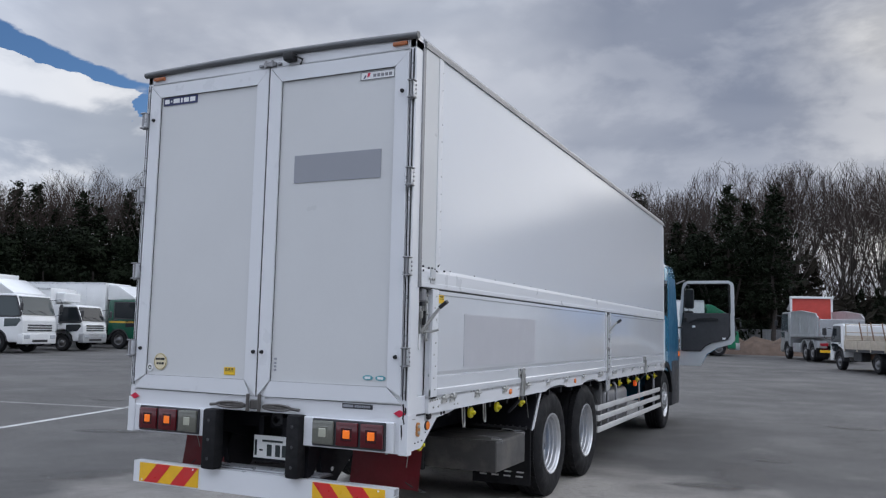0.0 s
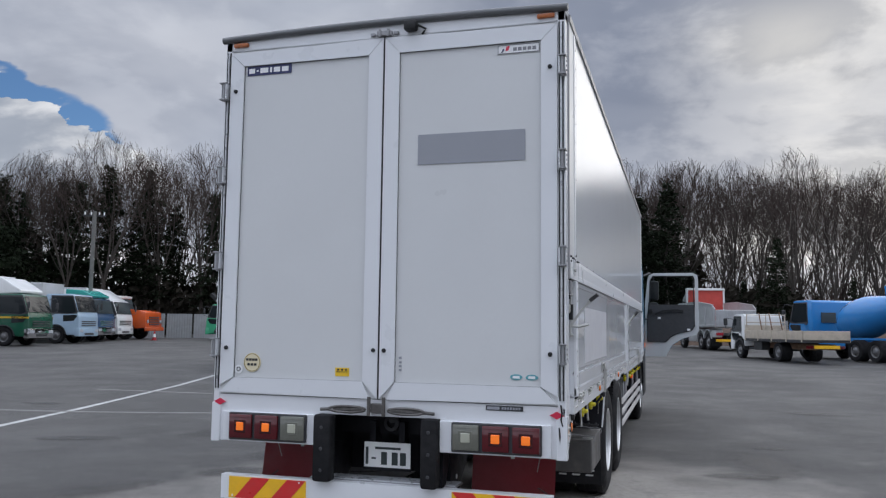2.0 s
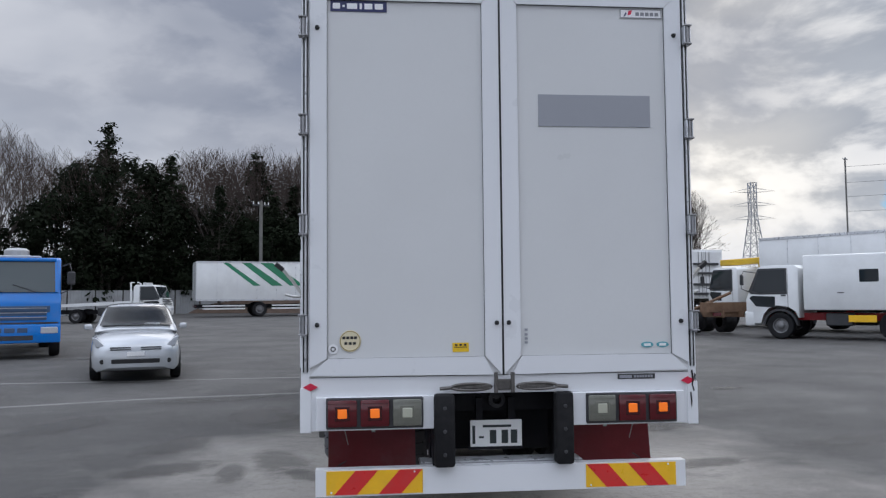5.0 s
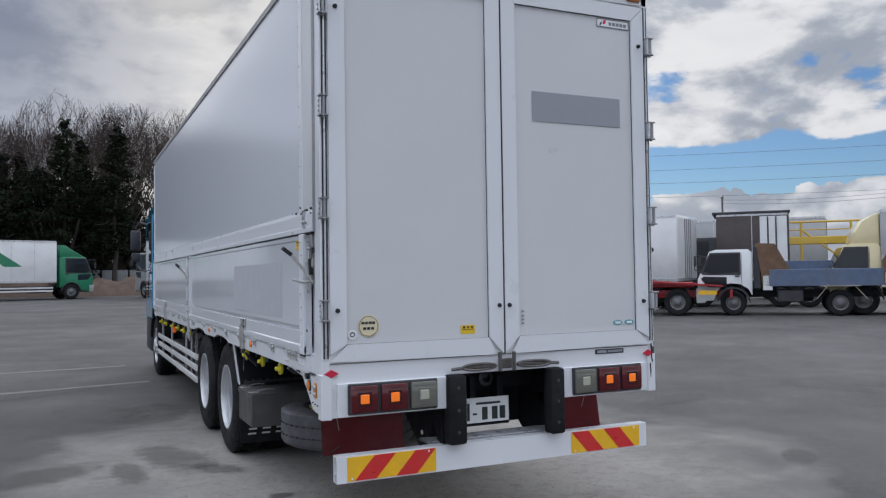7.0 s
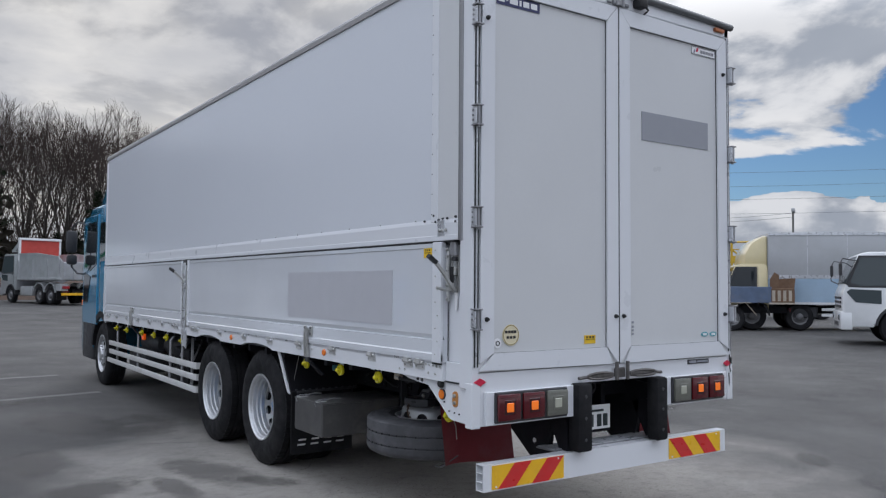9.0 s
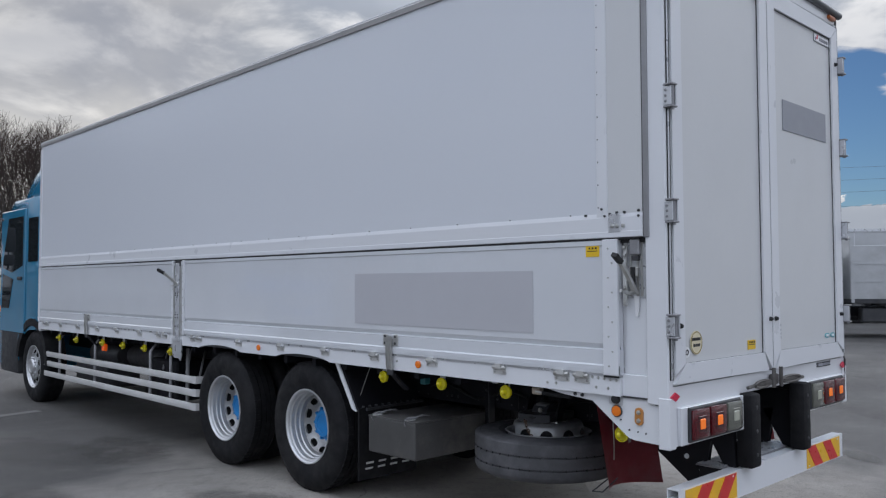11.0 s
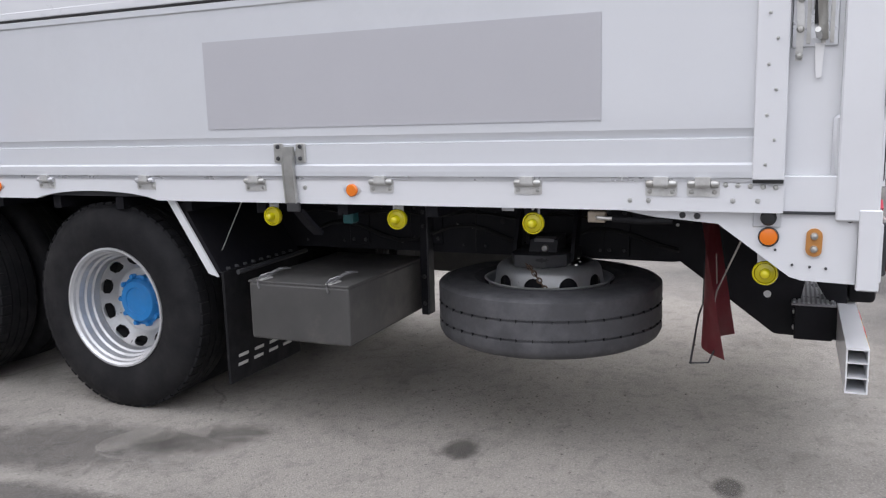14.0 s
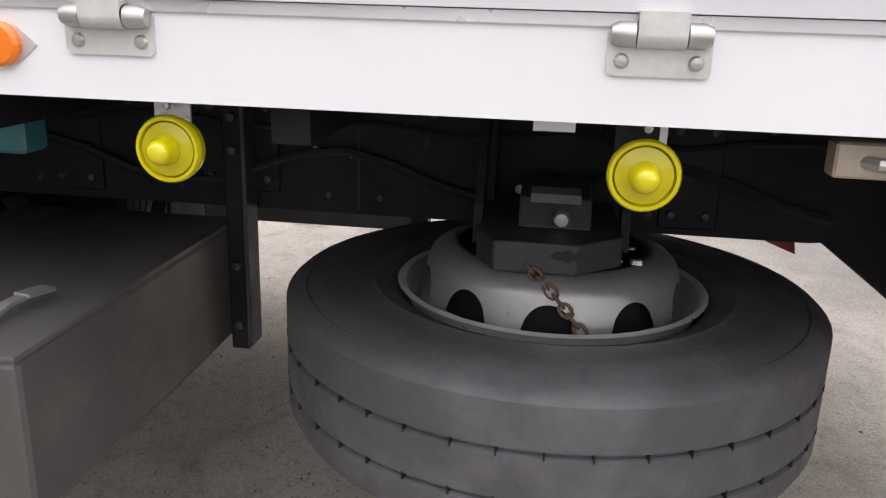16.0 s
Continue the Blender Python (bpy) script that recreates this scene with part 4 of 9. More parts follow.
    # dark pad added as the shadow below the latch block
    part("latch_shadow_pad", box(B(), *sx(HW - 0.036, HW - 0.004), 0.175, 0.215, 1.835, 1.862, 0.003), DARK, latch)
    bm = B()
    strap(bm, [(sgn * (HW - 0.01), 0.190, 1.655), (sgn * (HW + 0.03), 0.194, 1.71), (sgn * (HW + 0.065), 0.198, 1.76), (sgn * (HW + 0.13), 0.204, 1.835)], 0.028, 0.016, (0, 1, 0.2))
    part("lever", bm, STEEL, latch, smooth=True)
    bm = B()
    strap(bm, [(sgn * (HW + 0.12), 0.203, 1.825), (sgn * (HW + 0.17), 0.208, 1.865)], 0.034, 0.024, (0, 1, 0.2))
    part("lever_grip", bm, GASKET, latch, "black rubber grip")
    bm = B()
    rod(bm, [(sgn * (HW - 0.02), 0.20, 1.66), (sgn * (HW + 0.05), 0.204, 1.655), (sgn * (HW + 0.11), 0.21, 1.672)], 0.009, 8)
    part("lever_hook", bm, STEEL, latch)
    part("latch_link", strap(B(), [(sgn * (HW - 0.015), 0.262, 1.585), (sgn * (HW - 0.010), 0.258, 1.70), (sgn * (HW - 0.012), 0.266, 1.80), (sgn * (HW - 0.014), 0.255, 1.915)], 0.022, 0.010, (0, 1, 0)), HINGE_M, latch)
    for z in (1.60, 1.685, 1.78, 1.865, 1.91):
        part("link_stud", lathe(B(), [(0.0, 0.012), (0.009, 0.010), (0.012, 0.0)], pose(sgn * (HW - 0.008), 0.260, z) @ side_m, 8), STEEL, latch)
    part("latch_spring", rod(B(), [(sgn * (HW - 0.005), 0.205, 1.70), (sgn * (HW - 0.002), 0.205, 1.80)], 0.014, 8), GASKET, latch)
    part("latch_lug", box(B(), *sx(HW - 0.036, HW - 0.004), 0.180, 0.222, 1.745, 1.80, 0.006), STEEL, latch)
    part("foot_pad", box(B(), *sx(HW + 0.0, HW + 0.020), 0.292, 0.388, 1.1865, 1.1975), GASKET, latch)
    bm = B()
    prism(bm, [(0.185, 1.64), (0.215, 1.64), (0.208, 1.53), (0.192, 1.53)], "x", *sx(HW - 0.04, HW - 0.030))
    part("latch_tongue", bm, PRINT_W, latch)
    # mid post
    post = part("mid_post", box(B(), *sx(HW - 0.03, HW + 0.008), 5.525, 5.715, 1.10, 1.95, 0.004), WHITE, truck, "white mid post with gate catch")
    part("post_core", box(B(), *sx(HW + 0.004, HW + 0.026), 5.585, 5.665, 1.12, 1.93, 0.005), ALU, post)
    bm = B()
    for y in (5.537, 5.575, 5.672, 5.706):
        box(bm, *sx(HW + 0.006, HW + 0.018), y - 0.005, y + 0.005, 1.18, 1.90)
    part("post_ribs", bm, STEEL, post)
    bm = B()
    prism(bm, [(5.535, 1.15), (5.735, 1.15), (5.735, 1.0), (5.70, 0.955), (5.60, 0.955), (5.56, 0.93), (5.535, 1.0)], "x", *sx(HW + 0.002, HW + 0.014))
    part("post_foot", bm, ALU, post)
    bm = B()
    strap(bm, [(sgn * (HW + 0.02), 5.60, 1.70), (sgn * (HW + 0.05), 5.68, 1.76), (sgn * (HW + 0.10), 5.78, 1.83)], 0.026, 0.014, (0, 0.5, -1))
    rod(bm, [(sgn * (HW + 0.02), 5.6, 1.70), (sgn * (HW + 0.05), 5.72, 1.695)], 0.006, 6)
    part("lever", bm, STEEL, post)
    bm = B()
    strap(bm, [(sgn * (HW + 0.095), 5.77, 1.825), (sgn * (HW + 0.13), 5.85, 1.865)], 0.03, 0.020, (0, 0.5, -1))
    part("lever_grip", bm, GASKET, post)
    bm = B()
    for z in (1.40, 1.37, 1.28, 1.62, 1.60):
        for y in (5.60, 5.65):
            lathe(bm, [(0.0, 0.006), (0.008, 0.004), (0.009, 0.0)], pose(sgn * (HW + 0.026), y, z) @ side_m, 6)
    part("post_bolts", bm, DARK, post)
    part("dark_cap", box(B(), *sx(HW - 0.01, HW + 0.020), 5.575, 5.68, 1.90, 1.955), DARK, post)
    # hold-down clamps hanging over the rail
    for y in (2.240, 8.10):
        bm = B()
        box(bm, *sx(HW + 0.006, HW + 0.016), y - 0.060, y + 0.060, 1.294, 1.312)
        clamp = part("hold_down_clamp", bm, STEEL, truck, "galvanised hold-down clamp over the side rail")
        for e in (-1, 1):
            part("clamp_ear", box(B(), *sx(HW + 0.006, HW + 0.018), y + e * 0.056 - 0.024, y + e * 0.056 + 0.024, 1.262, 1.346, 0.005), STEEL, clamp)
            for z in (1.280, 1.330):
                part("clamp_bolt", lathe(B(), [(0.0, 0.007), (0.008, 0.006), (0.010, 0.0)], pose(sgn * (HW + 0.018), y + e * 0.056, z) @ side_m, 8), DARK, clamp)
            part("clamp_bolt", lathe(B(), [(0.0, 0.007), (0.008, 0.006), (0.009, 0.0)], pose(sgn * (HW + 0.005), y - 0.016 + e * 0.048, 1.156) @ side_m, 8), STEEL, clamp)
        bar = part("clamp_bar", strap(B(), [(sgn * (HW + 0.026), y, 1.330), (sgn * (HW + 0.027), y - 0.002, 1.20), (sgn * (HW + 0.022), y - 0.006, 1.09)], 0.054, 0.010, (0, 1, 0)), STEEL, clamp)
        for e in (-1, 1):
            part("bar_lip", strap(B(), [(sgn * (HW + 0.033), y + e * 0.025, 1.290), (sgn * (HW + 0.034), y - 0.002 + e * 0.025, 1.20), (sgn * (HW + 0.029), y - 0.006 + e * 0.025, 1.09)], 0.005, 0.014, (0, 1, 0)), STEEL, bar)
        bm = B()
        box(bm, *sx(HW + 0.010, HW + 0.032), y - 0.042, y + 0.020, 1.052, 1.092, 0.004)
        part("clamp_hook", bm, DARK, clamp)
        part("hook_tail", strap(B(), [(sgn * (HW + 0.0), y - 0.02, 1.055), (sgn * (HW - 0.05), y - 0.04, 0.99), (sgn * (HW - 0.09), y - 0.06, 0.945)], 0.045, 0.02, (0, 1, 0)), CHASSIS, clamp)
    # side guard of three rails
    guard = part("side_guard", box(B(), *sx(1.165, 1.185), 5.55, 5.59, 0.44, 1.05), ALU_D, truck, "white three-rail side guard")
    for z in (0.745, 0.615, 0.475):
        bm = B()
        box(bm, *sx(1.19, 1.215), 5.40, 9.82, z - 0.036, z + 0.036, 0.010, None, 2)
        strap(bm, [(sgn * 1.203, 5.40, z), (sgn * 1.19, 5.355, z), (sgn * 1.14, 5.335, z), (sgn * 1.06, 5.335, z)], 0.072, 0.02, (0, 0, 1))
        part("guard_rail", bm, GUARD_W, guard, smooth=True)
    for y in (5.95, 6.45, 8.05, 9.3):
        bm = B()
        rod(bm, [(sgn * 1.0, y, 1.06), (sgn * 1.12, y, 1.04), (sgn * 1.175, y, 0.97), (sgn * 1.178, y, 0.45)], 0.018, 8)
        part("guard_stay", bm, ALU_D, guard, smooth=True)
    bm = B()
    for y in (5.45, 5.75, 6.3):
        rod(bm, [(sgn * 1.1, y, 0.78), (sgn * 0.9, y + 0.25, 1.05)], 0.012, 6)
    part("guard_brace", bm, ALU_D, guard)
    part("amber_box_lamp", box(B(), *sx(1.16, 1.20), 7.70, 7.79, 0.90, 0.985, 0.006), AMBER_SIDE, guard, "lit amber side lamp")
    # white stay behind the rear wheel, mud flap, splash guard
    bm = B()
    strap(bm, [(sgn * 1.215, 2.955, 1.095), (sgn * 1.205, 2.74, 0.735)], 0.055, 0.012, (0, 1, 0.3))
    part("splash_stay", bm, WHITE, truck)
    bm = B()
    prism(bm, [(2.75, 0.74), (2.93, 1.06), (2.90, 1.07), (2.70, 0.75)], "x", *sx(0.55, 1.20))
    part("splash_guard", bm, CHASSIS, truck, "black plastic splash guard")
    bm = B()
    for y in (2.50, 2.60):
        rod(bm, [(sgn * 1.18, y + 0.12, 0.75), (sgn * 0.6, y + 0.12, 0.76)], 0.012, 6)
    for i in range(9):
        lathe(bm, [(0.0, 0.012), (0.010, 0.010), (0.012, 0.0)], pose(sgn * (1.15 - 0.065 * i), 2.70, 0.755, 0, -90, 0), 6)
    part("flap_bar", bm, DARK, truck)
    flap = part("mud_flap", box(B(), *sx(0.60, 1.20), 2.690, 2.705, 0.20, 0.75, 0.004), RUBBER, truck, "black rubber mud flap with white marks")
    for i in range(4):
        x = sgn * (0.72 + 0.125 * i)
        for z0, z1 in ((0.318, 0.332), (0.276, 0.290)):
            part("flap_mark", prism(B(), [(x - 0.038 + 0.2 * (z0 - 0.3), z0), (x + 0.034 + 0.2 * (z0 - 0.3), z0), (x + 0.034 + 0.2 * (z1 - 0.3), z1), (x - 0.038 + 0.2 * (z1 - 0.3), z1)], "y", 2.686, 2.692), GUARD_W, flap)
    rod_b = rod(B(), [(sgn * 1.19, 2.56, 1.09), (sgn * 1.17, 2.71, 0.85)], 0.0025, 6)
    part("flap_cable", rod_b, STEEL, truck)
    # red rear flap: a sheet hanging across, twisted towards its foot, with a wire frame behind
    bm = B()
    cols = []
    for i in range(7):
        u = i / 6
        col_v = []
        for k in range(13):
            w = k / 12
            x = 1.10 - 0.58 * u
            y = 0.565 + w * (0.02 - 0.113 * (2 * u - 1) ** 2)
            col_v.append(bm.verts.new((sgn * x, y, 1.03 - 0.52 * w - 0.05 * u * w)))
        cols.append(col_v)
    for p, q in zip(cols, cols[1:]):
        for a in range(12):
            bm.faces.new((p[a], p[a + 1], q[a + 1], q[a]))
    bmesh.ops.solidify(bm, geom=list(bm.faces), thickness=0.005)
    red = part("red_mud_flap", bm, RED_FLAP, truck, "dull red plastic mud flap", smooth=True)
    part("flap_frame_wire", rod(B(), [(sgn * 0.56, 0.60, 0.78), (sgn * 0.58, 0.603, 0.60), (sgn * 0.72, 0.606, 0.585), (sgn * 1.10, 0.595, 0.487), (sgn * 1.09, 0.53, 0.492), (sgn * 0.98, 0.50, 0.56)], 0.004, 6), DARK, red)
    part("flap_stay_wire", rod(B(), [(sgn * 1.17, 0.40, 1.03), (sgn * 0.99, 0.515, 0.75), (sgn * 0.97, 0.53, 0.66)], 0.0035, 6), STEEL, red)
    part("flap_strip", strap(B(), [(sgn * 0.80, 0.535, 0.86), (sgn * 0.80, 0.53, 0.74)], 0.025, 0.004, (1, 0, 0)), STEEL, red)

# grey toolbox on the left, behind the wheels, and one on the right
for sgn, y0, y1 in ((-1, 1.99, 2.51), (1, 1.75, 2.50)):
    a, b = (-1.25, -0.47) if sgn < 0 else (0.47, 1.21)
    tb = part("tool_box", box(B(), a, b, y0, y1, 0.463, 0.725, 0.012, None, 2), BOX_G, truck, "dusty dark grey steel tool box")
    part("box_lid", box(B(), a - 0.002, b, y0 - 0.002, y1 + 0.002, 0.722, 0.734, 0.004, None, 2), BOX_G, tb, smooth=True)
    out = -1 if sgn < 0 else 1
    edge = a if sgn < 0 else b
    for y in (y0 + 0.10, y1 - 0.06):
        latch = part("lid_latch", box(B(), min(edge, edge - out * 0.085), max(edge, edge - out * 0.085), y - 0.017, y + 0.017, 0.732, 0.738, 0.002), HINGE_M, tb, "worn steel toggle latch")
        part("latch_arm", strap(B(), [(edge - out * 0.075, y, 0.744), (edge - out * 0.12, y - 0.006, 0.757), (edge - out * 0.165, y - 0.014, 0.760)], 0.016, 0.007, (0, 1, 0.1)), ALU_D, latch)
        part("latch_grip", strap(B(), [(edge - out * 0.150, y - 0.012, 0.762), (edge - out * 0.205, y - 0.020, 0.756)], 0.026, 0.006, (0, 1, 0.1)), ALU_D, latch)
        coil = [(edge - out * (0.02 + 0.0035 * k), y + 0.010 * math.cos(k * 1.2), 0.747 + 0.010 * math.sin(k * 1.2)) for k in range(22)]
        part("latch_spring", rod(B(), coil, 0.0028, 5), ALU_D, latch, smooth=True)
        part("latch_hook", rod(B(), [(edge + out * 0.004, y, 0.700), (edge + out * 0.014, y, 0.722), (edge + out * 0.010, y, 0.744), (edge - out * 0.02, y, 0.748)], 0.005, 6), ALU_D, latch, smooth=True)
    x = sgn * 0.50
    y = y0 - 0.035
    hang = part("box_hanger", box(B(), x - 0.035, x + 0.035, y - 0.012, y + 0.03, 0.44, 1.03, 0.003), CHASSIS, tb, "black angle hanger")
    part("hanger_flange", box(B(), min(x - sgn * 0.02, x + sgn * 0.045), max(x - sgn * 0.02, x + sgn * 0.045), y - 0.022, y - 0.012, 0.45, 1.03, 0.002), DARK, hang)
    for z in (0.50, 0.64, 0.90, 0.97):
        part("hanger_bolt", lathe(B(), [(0.0, 0.010), (0.009, 0.009), (0.012, 0.0)], pose(x + sgn * 0.036, y + 0.008, z) @ (OUT_R if sgn > 0 else OUT_L), 8), DARK, hang)

# spare wheel under the tail
SP = Vector((-0.66, 1.275, 0.700))
SPM = pose(*SP) @ pose(0, 0, 0, 0, -90, 0)
sr, sw, si = 0.505, 0.255, 0.292
tyre_prof = [(si, -0.012), (si + 0.02, 0.0), (si + 0.045, 0.007), (si + 0.05, 0.011), (si + 0.056, 0.008), (si + 0.10, 0.012), (si + 0.15, 0.011), (sr - 0.040, 0.004), (sr - 0.036, 0.0065), (sr - 0.012, 0.0), (sr - 0.001, -0.010), (sr, -0.022)]
for a in (0.34, 0.66):
    tyre_prof += [(sr, -sw * a + 0.006), (sr - 0.009, -sw * a + 0.003), (sr - 0.009, -sw * a - 0.003), (sr, -sw * a - 0.006)]
tyre_prof += [(sr, -sw + 0.045), (sr - 0.012, -sw + 0.02), (sr - 0.05, -sw), (si + 0.05, -sw - 0.01), (si, -sw)]
spare = part("spare_tyre", lathe(B(), tyre_prof, SPM, 64), RUBBER_OLD, truck, "worn grey spare tyre lying flat", smooth=True)
trng0 = random.Random(4)
seed = None
for i in range(44):
    t = SPM @ Matrix.Rotation(2 * math.pi * (i + 0.3 * trng0.random()) / 44, 4, "X")
    for a in (0.345, 0.655):
        m = t @ pose(-sw * a, 0, sr)
        if seed is None:
            seed = part("sipe", box(B(), -0.007, 0.007, -0.0012, 0.0012, -0.010, 0.0008), RUBBER, spare)
            seed.matrix_basis = m
        else:
            again(seed, spare, m)
rimo = part("spare_rim", lathe(B(), [(si + 0.004, 0.004), (si - 0.004, 0.008), (si - 0.012, 0.002), (si - 0.018, -0.03), (si - 0.035, -0.05), (si - 0.04, -0.20)], SPM, 48), RIM_B, spare, "silver spare rim", smooth=True)
bm = B()
seg = 200


def dome_r(h):
    return si - 0.036 - 0.20 * max(0.0, h + 0.045)


def ring_at(r, h):
    return [bm.verts.new((h, r * math.cos(2 * math.pi * i / seg), r * math.sin(2 * math.pi * i / seg))) for i in range(seg)]


def skin(p, q):
    for i in range(seg):
        j = (i + 1) % seg
        f = [p[i], p[j], q[j], q[i]]
        f = [v for n, v in enumerate(f) if v not in f[:n]]
        if len(f) > 2:
            bm.faces.new(f)


foot = ring_at(dome_r(-0.012), -0.012)
crown = []
for i in range(seg):
    d = (i % 20 - 10) / 5.8
    if abs(d) < 1:
        h = -0.012 + 0.050 * math.sqrt(1 - d * d)
        a = 2 * math.pi * i / seg
        crown.append(bm.verts.new((h, dome_r(h) * math.cos(a), dome_r(h) * math.sin(a))))
    else:
        crown.append(foot[i])
skin(ring_at(dome_r(-0.06), -0.06), foot)
shell = [crown] + [ring_at(r, h) for r, h in ((dome_r(0.046), 0.046), (si - 0.060, 0.058), (si - 0.070, 0.068), (si - 0.086, 0.074), (si - 0.108, 0.077), (0.10, 0.077), (0.085, 0.068))]
for p, q in zip(shell, shell[1:]):
    skin(p, q)
bmesh.ops.solidify(bm, geom=list(bm.faces), thickness=0.010)
bmesh.ops.transform(bm, matrix=SPM, verts=bm.verts)
part("spare_disc", bm, RIM_B, rimo, smooth=True)
part("disc_back", lathe(B(), [(si - 0.07, 0.03), (si - 0.07, -0.1), (0.0, -0.1)], SPM, 24), CHASSIS, rimo)
for i in range(10):
    a = 2 * math.pi * i / 10
    part("stud_hole", lathe(B(), [(0.0, 0.080), (0.010, 0.079), (0.012, 0.07)], SPM @ Matrix.Translation((0, 0.145 * math.cos(a), 0.145 * math.sin(a))), 8), STEEL, rimo)
carrier = part("spare_carrier", prism(B(), [(SP.x - 0.20, SP.y - 0.04), (SP.x - 0.20, SP.y + 0.10), (SP.x - 0.13, SP.y + 0.135), (SP.x + 0.14, SP.y + 0.135), (SP.x + 0.14, SP.y - 0.12), (SP.x - 0.13, SP.y - 0.12)], "z", 0.778, 0.832, 0.004), DARK, truck, "black spare wheel hanger")
part("carrier_block", prism(B(), [(SP.x - 0.10, 0.832), (SP.x - 0.07, 0.882), (SP.x + 0.06, 0.897), (SP.x + 0.06, 0.832)], "y", SP.y - 0.065, SP.y + 0.065, 0.004), DARK, carrier)
part("carrier_window", prism(B(), [(SP.x - 0.079, 0.874), (SP.x - 0.069, 0.888), (SP.x - 0.03, 0.893), (SP.x - 0.035, 0.877)], "y", SP.y - 0.045, SP.y + 0.045), ALU_D, carrier)
part("carrier_bolt", lathe(B(), [(0.0, 0.016), (0.012, 0.015), (0.016, 0.008), (0.016, 0.0)], pose(SP.x - 0.094, SP.y - 0.012, 0.850, 0, 0, 180), 10), STEEL, carrier, smooth=True)
slot = [(SP.y - 0.055, 0.812), (SP.y - 0.045, 0.818), (SP.y - 0.033, 0.818), (SP.y - 0.027, 0.824), (SP.y - 0.017, 0.818), (SP.y - 0.004, 0.818), (SP.y + 0.004, 0.812), (SP.y - 0.004, 0.806), (SP.y - 0.017, 0.806), (SP.y - 0.027, 0.800), (SP.y - 0.033, 0.806), (SP.y - 0.045, 0.806)]
part("carrier_slot", prism(B(), slot, "x", SP.x - 0.2015, SP.x - 0.195), GASKET, carrier)
for y in (SP.y - 0.128, SP.y + 0.140):
    part("carrier_arm", prism(B(), [(SP.x - 0.075, 0.79), (SP.x - 0.02, 0.79), (SP.x + 0.10, 1.03), (SP.x + 0.02, 1.03), (SP.x - 0.06, 0.86)], "y", y - 0.008, y + 0.008), CHASSIS, carrier)
for dx, dy in ((-0.185, 0.06), (-0.20, -0.045), (-0.12, -0.15)):
    part("disc_stud", lathe(B(), [(0.0, 0.012), (0.010, 0.010), (0.013, 0.0)], pose(SP.x + dx * 0.80, SP.y + dy, 0.774, 0, -90, 0), 8), STEEL, carrier)
p0, p1 = Vector((SP.x - 0.19, SP.y + 0.045, 0.790)), Vector((SP.x - 0.245, SP.y - 0.060, 0.690))
chain = part("chain", rod(B(), [p0, p0.lerp(p1, 0.05)], 0.004, 5), RUST_CH, carrier, "rusty chain")
for i in range(8):
    c = p0.lerp(p1, (i + 0.5) / 8) + Vector((-0.016 * math.sin(math.pi * (i + 0.5) / 8), 0, 0.012 * math.sin(math.pi * (i + 0.5) / 8)))
    d = (p1 - p0).normalized()
    s = d.cross(Vector((-1, 0, 0.4))).normalized() if i % 2 else Vector((-0.8, 0.2, 0.5)).normalized()
    ring = [c + d * 0.0145 * math.cos(a) + s * 0.0095 * math.sin(a) for a in [k * math.pi / 5 for k in range(11)]]
    part("chain_link", rod(B(), ring, 0.0034, 6, False), RUST_CH, chain)
# small hardware on the outer face of the left frame rail
# white discs among them paint the light showing through holes in the rail
for y, z, r, mt in ((1.351, 0.838, 0.010, PRINT_W), (1.56, 0.925, 0.014, GASKET), (1.60, 0.965, 0.006, GASKET), (1.60, 0.86, 0.006, GASKET), (1.80, 0.90, 0.007, STEEL), (1.72, 0.89, 0.005, STEEL), (1.10, 0.95, 0.009, STEEL), (0.73, 0.93, 0.008, PRINT_W)):
    part("frame_bolt", lathe(B(), [(0.0, 0.003), (r, 0.002), (r, -0.002)], pose(-0.470, y, z, 0, 0, 180), 12), mt, truck)
for k in range(26):
    y = 0.85 + 0.115 * k
    part("rail_rivet", lathe(B(), [(0.0, 0.005), (0.006, 0.004), (0.008, 0.0)], pose(-0.470, y, (0.985, 0.795, 0.80)[k % 3] + 0.004 * (k % 2), 0, 0, 180), 8), DARK, truck)
for y0, y1, z0, z1 in ((1.88, 2.06, 0.80, 1.015), (0.94, 1.06, 0.775, 1.01), (2.30, 2.42, 0.78, 1.01)):
    pl = part("rail_plate", box(B(), -0.480, -0.469, y0, y1, z0, z1, 0.003), CHASSIS, truck)
    for y in (y0 + 0.025, y1 - 0.025):
        for z in (z0 + 0.03, z1 - 0.03):
            part("plate_bolt", lathe(B(), [(0.0, 0.009), (0.008, 0.008), (0.011, 0.0)], pose(-0.480, y, z, 0, 0, 180), 6), DARK, pl)
part("air_hose", rod(B(), [(-0.50, 2.62 - 0.1 * k, 0.86 + 0.045 * math.sin(k * 0.9)) for k in range(20)], 0.010, 6), GASKET, truck, smooth=True)
part("wire_loom", rod(B(), [(-0.485, 2.7 - 0.12 * k, 0.955 + 0.012 * math.sin(k * 1.7)) for k in range(18)], 0.007, 6), GASKET, truck, smooth=True)
part("frame_joint", box(B(), -0.474, -0.468, 1.70, 1.706, 0.77, 1.01), GASKET, truck)
part("upright_bracket", box(B(), -0.56, -0.50, 1.395, 1.415, 0.80, 1.03, 0.003), CHASSIS, truck)

